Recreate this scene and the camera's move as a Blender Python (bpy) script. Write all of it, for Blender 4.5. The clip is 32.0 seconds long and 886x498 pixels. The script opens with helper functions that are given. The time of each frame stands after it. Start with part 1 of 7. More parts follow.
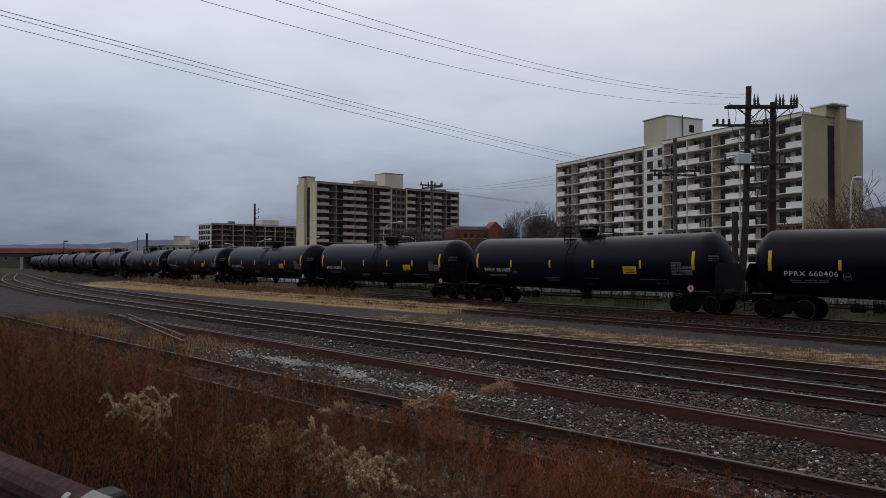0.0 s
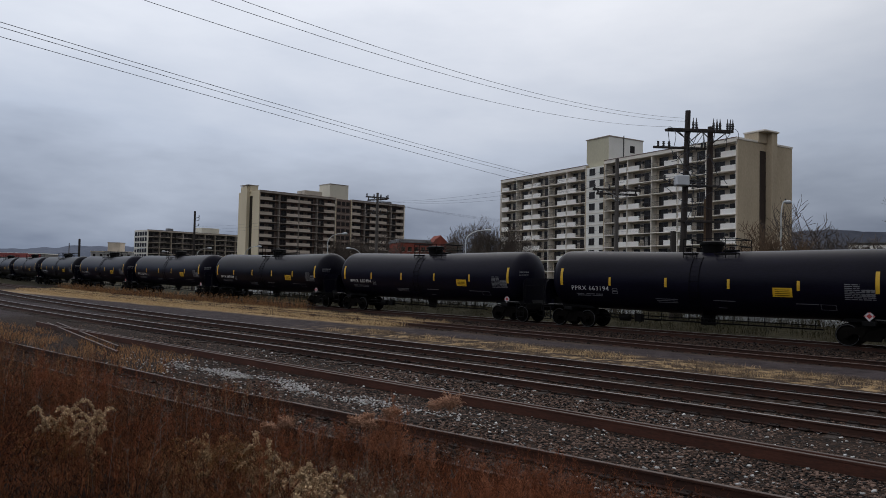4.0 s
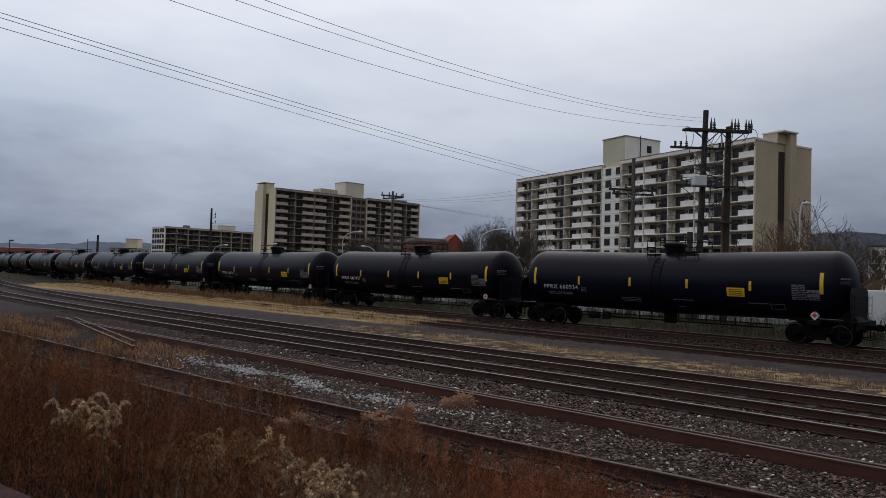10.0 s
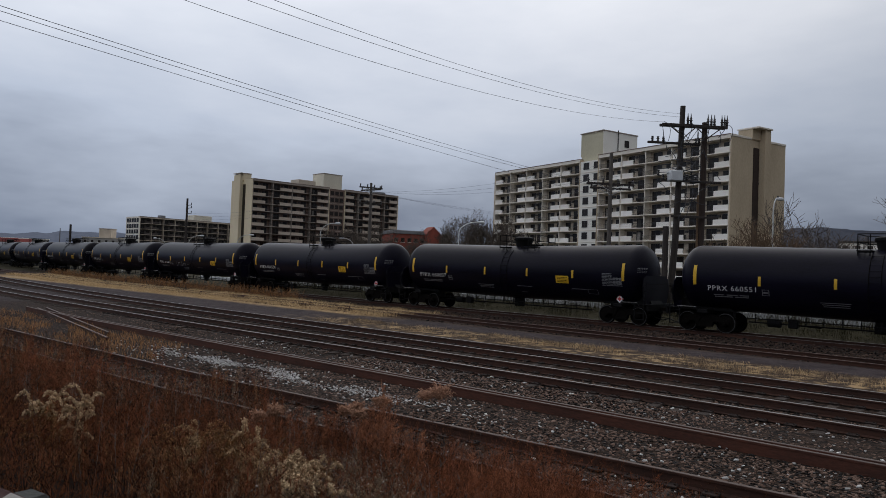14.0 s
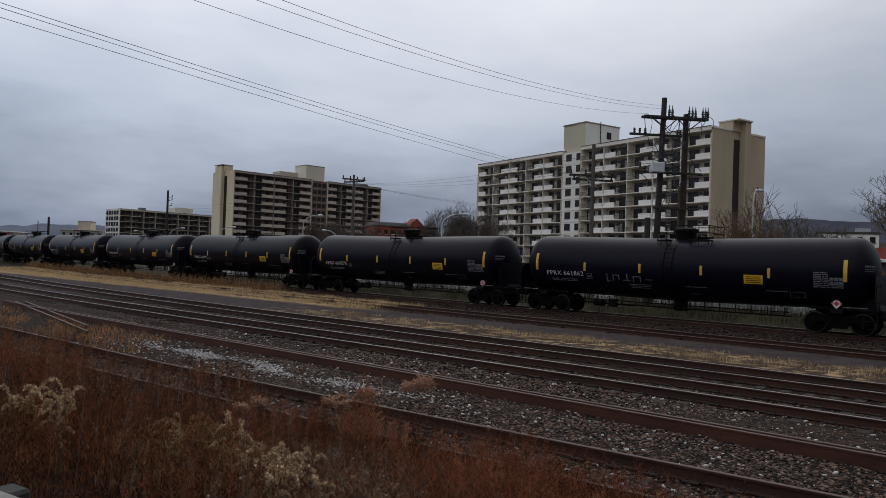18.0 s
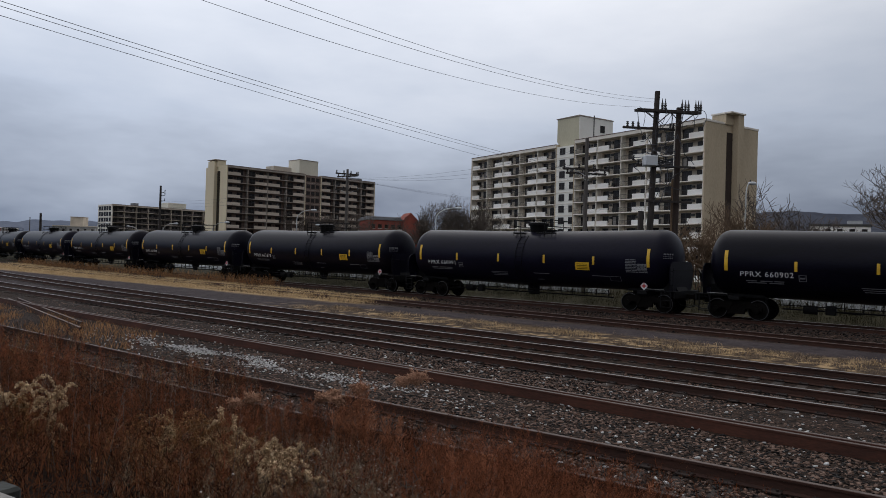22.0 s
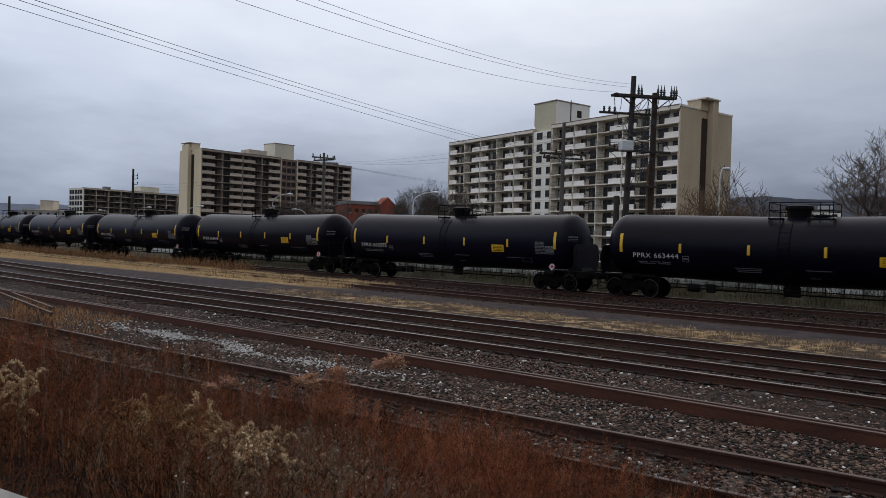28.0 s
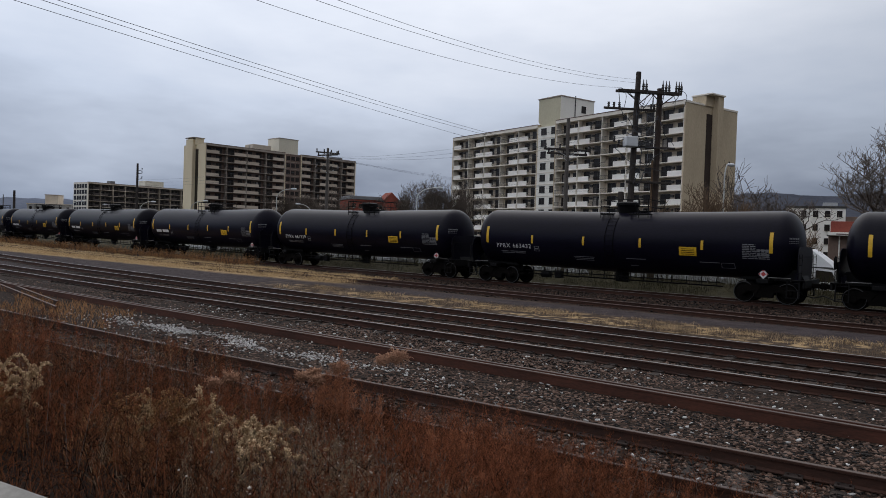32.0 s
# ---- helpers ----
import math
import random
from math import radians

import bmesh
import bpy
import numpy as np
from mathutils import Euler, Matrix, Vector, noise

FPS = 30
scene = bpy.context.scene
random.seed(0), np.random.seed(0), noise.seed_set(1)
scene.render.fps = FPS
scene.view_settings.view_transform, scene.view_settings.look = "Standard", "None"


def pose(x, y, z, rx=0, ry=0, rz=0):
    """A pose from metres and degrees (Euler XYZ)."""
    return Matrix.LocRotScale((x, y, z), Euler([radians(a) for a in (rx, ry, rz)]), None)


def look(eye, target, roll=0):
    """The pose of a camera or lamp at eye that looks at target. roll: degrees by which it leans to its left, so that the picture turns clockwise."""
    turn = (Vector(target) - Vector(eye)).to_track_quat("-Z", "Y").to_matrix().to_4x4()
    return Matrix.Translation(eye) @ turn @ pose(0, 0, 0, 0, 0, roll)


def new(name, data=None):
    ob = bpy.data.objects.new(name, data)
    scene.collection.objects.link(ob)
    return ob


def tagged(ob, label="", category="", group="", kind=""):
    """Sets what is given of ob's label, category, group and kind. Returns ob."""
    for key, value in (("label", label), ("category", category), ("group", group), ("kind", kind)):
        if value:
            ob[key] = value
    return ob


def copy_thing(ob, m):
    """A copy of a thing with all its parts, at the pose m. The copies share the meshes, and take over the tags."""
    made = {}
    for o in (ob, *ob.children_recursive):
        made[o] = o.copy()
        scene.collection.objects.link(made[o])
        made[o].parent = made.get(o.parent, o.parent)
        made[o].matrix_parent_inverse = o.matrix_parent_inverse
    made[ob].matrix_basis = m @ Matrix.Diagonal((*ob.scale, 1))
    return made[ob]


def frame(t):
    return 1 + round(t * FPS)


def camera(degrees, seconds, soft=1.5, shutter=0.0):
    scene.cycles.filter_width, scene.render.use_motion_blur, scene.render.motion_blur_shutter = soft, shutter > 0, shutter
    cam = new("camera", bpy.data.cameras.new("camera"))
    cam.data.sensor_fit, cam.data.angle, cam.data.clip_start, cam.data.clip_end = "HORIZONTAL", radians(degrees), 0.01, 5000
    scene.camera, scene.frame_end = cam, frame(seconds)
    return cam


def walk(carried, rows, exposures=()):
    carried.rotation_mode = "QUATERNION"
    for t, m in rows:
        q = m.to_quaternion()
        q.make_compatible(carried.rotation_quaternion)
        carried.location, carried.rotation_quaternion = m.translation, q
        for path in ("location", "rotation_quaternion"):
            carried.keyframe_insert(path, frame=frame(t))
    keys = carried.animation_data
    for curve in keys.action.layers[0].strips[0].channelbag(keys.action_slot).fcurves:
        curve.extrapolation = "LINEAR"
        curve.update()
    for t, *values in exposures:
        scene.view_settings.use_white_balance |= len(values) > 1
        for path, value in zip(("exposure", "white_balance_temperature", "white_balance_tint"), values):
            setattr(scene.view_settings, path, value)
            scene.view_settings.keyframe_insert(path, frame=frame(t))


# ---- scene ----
cam = camera(64.2, 32.0, soft=0.4)
ROWS = [
    (0, pose(0.074, -0.077, 2.573, 91.03, -0.10, -0.01)),
    (0.5, pose(0.036, 0.020, 2.568, 91.33, -0.25, -1.22)),
    (1, pose(0.020, 0.017, 2.566, 91.55, -0.26, -1.72)),
    (1.5, pose(0.011, 0.002, 2.571, 91.67, -0.39, -2.64)),
    (2, pose(0.001, -0.005, 2.566, 91.83, -0.56, -3.11)),
    (2.5, pose(-0.001, -0.021, 2.566, 91.90, -0.78, -3.48)),
    (3, pose(0.001, -0.016, 2.571, 92.35, -0.85, -3.75)),
    (3.5, pose(0.001, -0.030, 2.574, 92.38, -0.94, -4.60)),
    (5.5, pose(-0.001, -0.004, 2.541, 90.96, -2.45, -3.72)),
    (6, pose(-0.003, -0.004, 2.547, 91.13, -2.93, -4.09)),
    (6.5, pose(0.018, -0.003, 2.552, 91.29, -2.51, -4.93)),
    (7, pose(0.027, -0.002, 2.560, 91.45, -2.20, -5.45)),
    (7.5, pose(0.026, -0.004, 2.562, 91.82, -1.47, -5.50)),
    (8, pose(0.026, -0.017, 2.563, 92.07, -1.45, -6.25)),
    (8.5, pose(0.018, -0.019, 2.562, 92.45, -1.87, -4.96)),
    (9, pose(-0.011, 0.011, 2.558, 92.48, -1.97, -4.30)),
    (9.5, pose(-0.001, -0.003, 2.560, 92.23, -1.89, -3.85)),
    (10, pose(0.005, -0.002, 2.557, 92.04, -1.76, -3.40)),
    (10.5, pose(-0.002, 0.008, 2.555, 92.17, -1.71, -3.37)),
    (11, pose(0.001, 0.007, 2.557, 91.73, -1.74, -3.63)),
    (11.5, pose(0.003, 0.002, 2.553, 91.61, -1.75, -4.09)),
    (12, pose(0.016, -0.006, 2.556, 91.65, -1.82, -4.23)),
    (12.5, pose(0.003, 0.002, 2.553, 91.58, -1.98, -4.32)),
    (13, pose(0.006, -0.005, 2.550, 91.31, -2.10, -4.81)),
    (13.5, pose(0.014, -0.018, 2.557, 91.31, -2.03, -5.02)),
    (14, pose(0.008, -0.012, 2.555, 91.49, -2.14, -5.18)),
    (14.5, pose(0.015, -0.012, 2.557, 91.29, -2.24, -5.63)),
    (16.5, pose(0.003, -0.024, 2.558, 90.91, -2.29, -6.12)),
    (17, pose(0.008, -0.028, 2.563, 91.10, -2.20, -6.06)),
    (17.5, pose(0.010, -0.029, 2.558, 91.12, -2.16, -6.38)),
    (18, pose(0.009, -0.023, 2.555, 90.87, -1.94, -6.53)),
    (18.5, pose(0.006, -0.027, 2.547, 90.52, -2.18, -6.45)),
    (19, pose(0.009, -0.030, 2.551, 90.79, -2.12, -6.61)),
    (19.5, pose(0.011, -0.022, 2.553, 90.51, -2.02, -6.52)),
    (20, pose(0.004, -0.015, 2.551, 90.36, -2.04, -6.60)),
    (20.5, pose(0.009, -0.029, 2.560, 90.55, -1.85, -6.79)),
    (21, pose(0.014, -0.021, 2.557, 90.29, -1.90, -6.82)),
    (21.5, pose(0.033, -0.035, 2.553, 90.26, -1.84, -6.82)),
    (22, pose(0.026, -0.033, 2.562, 90.41, -1.66, -7.00)),
    (22.5, pose(0.021, -0.026, 2.560, 90.12, -1.71, -6.95)),
    (23, pose(0.015, -0.019, 2.558, 90.15, -1.76, -6.76)),
    (23.5, pose(0.014, -0.034, 2.557, 90.25, -1.91, -6.93)),
    (24, pose(0.014, -0.030, 2.555, 90.26, -1.71, -6.95)),
    (24.5, pose(0.019, -0.017, 2.550, 90.17, -1.64, -6.83)),
    (25, pose(0.023, -0.024, 2.552, 89.94, -1.74, -6.96)),
    (25.5, pose(0.022, -0.018, 2.547, 89.79, -1.70, -7.41)),
    (27.5, pose(0.033, -0.013, 2.549, 89.47, -1.74, -8.51)),
    (28, pose(0.030, -0.026, 2.552, 89.21, -1.69, -8.85)),
    (28.5, pose(0.035, -0.020, 2.553, 89.33, -1.70, -9.18)),
    (29, pose(0.035, -0.010, 2.547, 89.28, -1.73, -9.18)),
    (29.5, pose(0.022, -0.013, 2.552, 89.38, -1.94, -9.13)),
    (30, pose(0.029, -0.022, 2.553, 89.37, -1.86, -8.96)),
    (30.5, pose(0.036, -0.026, 2.546, 89.32, -1.83, -9.07)),
    (31, pose(0.028, -0.007, 2.545, 89.13, -1.79, -8.80)),
    (31.5, pose(0.029, -0.008, 2.545, 88.97, -1.83, -9.06)),
    (32, pose(0.033, -0.013, 2.550, 88.83, -1.88, -8.55)),
]
walk(cam, ROWS, exposures=[(0, -0.2), (2, -0.1), (6, -0.12), (14, -0.12), (18, -0.14), (21, -0.01), (25, 0.0), (28, 0.08), (32, 0.12)])

# ---- light: overcast sky, soft sun behind the clouds ----
SUN_UP, SUN_ROT = radians(48), radians(8)
world = bpy.data.worlds.new("overcast_sky")
scene.world = world
world.use_nodes = True
wn, wl = world.node_tree.nodes, world.node_tree.links
wn.clear()
w_out, w_bg = wn.new("ShaderNodeOutputWorld"), wn.new("ShaderNodeBackground")
w_sky = wn.new("ShaderNodeTexSky")
w_sky.sky_type, w_sky.sun_disc = "NISHITA", False
w_sky.sun_elevation, w_sky.sun_rotation = SUN_UP, SUN_ROT
w_sky.air_density, w_sky.dust_density = 1.0, 6.0
w_co, w_map, w_noise = wn.new("ShaderNodeTexCoord"), wn.new("ShaderNodeMapping"), wn.new("ShaderNodeTexNoise")
w_map.inputs["Scale"].default_value = (1.0, 1.0, 3.2)
w_noise.inputs["Scale"].default_value, w_noise.inputs["Detail"].default_value, w_noise.inputs["Roughness"].default_value = 2.6, 5.0, 0.55
w_sep, w_ramp = wn.new("ShaderNodeSeparateXYZ"), wn.new("ShaderNodeValToRGB")
w_add = wn.new("ShaderNodeMath")
w_add.operation = "MULTIPLY_ADD"
w_add.inputs[1].default_value = 0.3
w_ramp.color_ramp.elements[0].position, w_ramp.color_ramp.elements[0].color = 0.165, (1.7, 2.15, 3.1, 1)
w_ramp.color_ramp.elements[1].position, w_ramp.color_ramp.elements[1].color = 0.62, (10.6, 10.95, 11.75, 1)
el = w_ramp.color_ramp.elements.new(0.32)
el.color = (5.35, 6.1, 7.52, 1)
w_mix = wn.new("ShaderNodeMix")
w_mix.data_type = "RGBA"
w_mix.inputs["Factor"].default_value = 0.93
wl.new(w_co.outputs["Generated"], w_map.inputs["Vector"])
wl.new(w_map.outputs["Vector"], w_noise.inputs["Vector"])
wl.new(w_co.outputs["Generated"], w_sep.inputs["Vector"])
wl.new(w_noise.outputs["Fac"], w_add.inputs[0])
wl.new(w_sep.outputs["Z"], w_add.inputs[2])
w_tilt = wn.new("ShaderNodeMath")
w_tilt.operation = "MULTIPLY_ADD"
w_tilt.inputs[1].default_value = 0.033
wl.new(w_sep.outputs["X"], w_tilt.inputs[0])
wl.new(w_add.outputs["Value"], w_tilt.inputs[2])
wl.new(w_tilt.outputs["Value"], w_ramp.inputs["Fac"])
wl.new(w_sky.outputs["Color"], w_mix.inputs["A"])
wl.new(w_ramp.outputs["Color"], w_mix.inputs["B"])
w_dot, w_range, w_scale = wn.new("ShaderNodeVectorMath"), wn.new("ShaderNodeMapRange"), wn.new("ShaderNodeVectorMath")
w_dot.operation, w_scale.operation = "DOT_PRODUCT", "SCALE"
w_dot.inputs[1].default_value = Vector((-0.6, 0.6, 0.53)).normalized()
w_range.interpolation_type = "SMOOTHSTEP"
w_range.inputs["From Min"].default_value, w_range.inputs["From Max"].default_value = -0.7, 0.95
w_range.inputs["To Min"].default_value, w_range.inputs["To Max"].default_value = 0.37, 1.0
wl.new(w_co.outputs["Generated"], w_dot.inputs[0])
wl.new(w_dot.outputs["Value"], w_range.inputs["Value"])
wl.new(w_mix.outputs["Result"], w_scale.inputs[0])
wl.new(w_range.outputs["Result"], w_scale.inputs["Scale"])
wl.new(w_scale.outputs["Vector"], w_bg.inputs["Color"])
w_bg.inputs["Strength"].default_value = 0.1
wl.new(w_bg.outputs["Background"], w_out.inputs["Surface"])

sun = new("sun", bpy.data.lights.new("sun", "SUN"))
sun.data.energy, sun.data.angle, sun.data.color = 0.25, radians(60), (1.0, 0.96, 0.9)
sun.matrix_basis = look((80 * math.sin(SUN_ROT) * math.cos(SUN_UP), 80 * math.cos(SUN_ROT) * math.cos(SUN_UP), 80 * math.sin(SUN_UP)), (0, 0, 0))


# ---- materials ----
def nodes_of(name):
    m = bpy.data.materials.new(name)
    m.use_nodes = True
    t = m.node_tree
    return m, t.nodes, t.links, t.nodes["Principled BSDF"]


def surface(name, dark, light, scale=2.0, rough=0.8, metal=0.0, bump=0.3, grain=30.0, stretch=(1, 1, 1), island=0.0, object_random=0.0, spec=0.5, dist=0.02):
    """Two-scale noise between two colours, with fine relief; island or object_random vary single pieces."""
    m, n, l, b = nodes_of(name)
    co, mp = n.new("ShaderNodeTexCoord"), n.new("ShaderNodeMapping")
    mp.inputs["Scale"].default_value = stretch
    big, small = n.new("ShaderNodeTexNoise"), n.new("ShaderNodeTexNoise")
    big.inputs["Scale"].default_value, big.inputs["Detail"].default_value = scale, 6
    small.inputs["Scale"].default_value, small.inputs["Detail"].default_value = grain, 4
    l.new(co.outputs["Object"], mp.inputs["Vector"])
    l.new(mp.outputs["Vector"], big.inputs["Vector"])
    l.new(mp.outputs["Vector"], small.inputs["Vector"])
    mid = n.new("ShaderNodeMath")
    mid.operation = "MULTIPLY_ADD"
    mid.inputs[1].default_value = 0.45
    half = n.new("ShaderNodeMath")
    half.operation = "MULTIPLY"
    half.inputs[1].default_value = 0.6
    l.new(big.outputs["Fac"], half.inputs[0])
    l.new(small.outputs["Fac"], mid.inputs[0])
    l.new(half.outputs["Value"], mid.inputs[2])
    value = mid.outputs["Value"]
    for amount, kind, out in ((island, "ShaderNodeNewGeometry", "Random Per Island"), (object_random, "ShaderNodeObjectInfo", "Random")):
        if amount:
            r, ad = n.new(kind), n.new("ShaderNodeMath")
            ad.operation = "MULTIPLY_ADD"
            ad.inputs[1].default_value = amount
            sub = n.new("ShaderNodeMath")
            sub.operation = "SUBTRACT"
            sub.inputs[1].default_value = amount / 2
            l.new(r.outputs[out], ad.inputs[0])
            l.new(value, ad.inputs[2])
            l.new(ad.outputs["Value"], sub.inputs[0])
            value = sub.outputs["Value"]
    ramp = n.new("ShaderNodeValToRGB")
    ramp.color_ramp.elements[0].position, ramp.color_ramp.elements[0].color = 0.32, (*dark, 1)
    ramp.color_ramp.elements[1].position, ramp.color_ramp.elements[1].color = 0.74, (*light, 1)
    l.new(value, ramp.inputs["Fac"])
    l.new(ramp.outputs["Color"], b.inputs["Base Color"])
    b.inputs["Roughness"].default_value, b.inputs["Metallic"].default_value = rough, metal
    b.inputs["Specular IOR Level"].default_value = spec
    if bump:
        bp = n.new("ShaderNodeBump")
        bp.inputs["Strength"].default_value, bp.inputs["Distance"].default_value = bump, dist
        l.new(small.outputs["Fac"], bp.inputs["Height"])
        l.new(bp.outputs["Normal"], b.inputs["Normal"])
    return m


def glass(name, tint=(0.026, 0.021, 0.019), rough=0.06):
    m, n, l, b = nodes_of(name)
    b.inputs["Base Color"].default_value = (*tint, 1)
    b.inputs["Roughness"].default_value = rough
    b.inputs["IOR"].default_value = 1.5
    b.inputs["Specular IOR Level"].default_value = 0.22
    return m


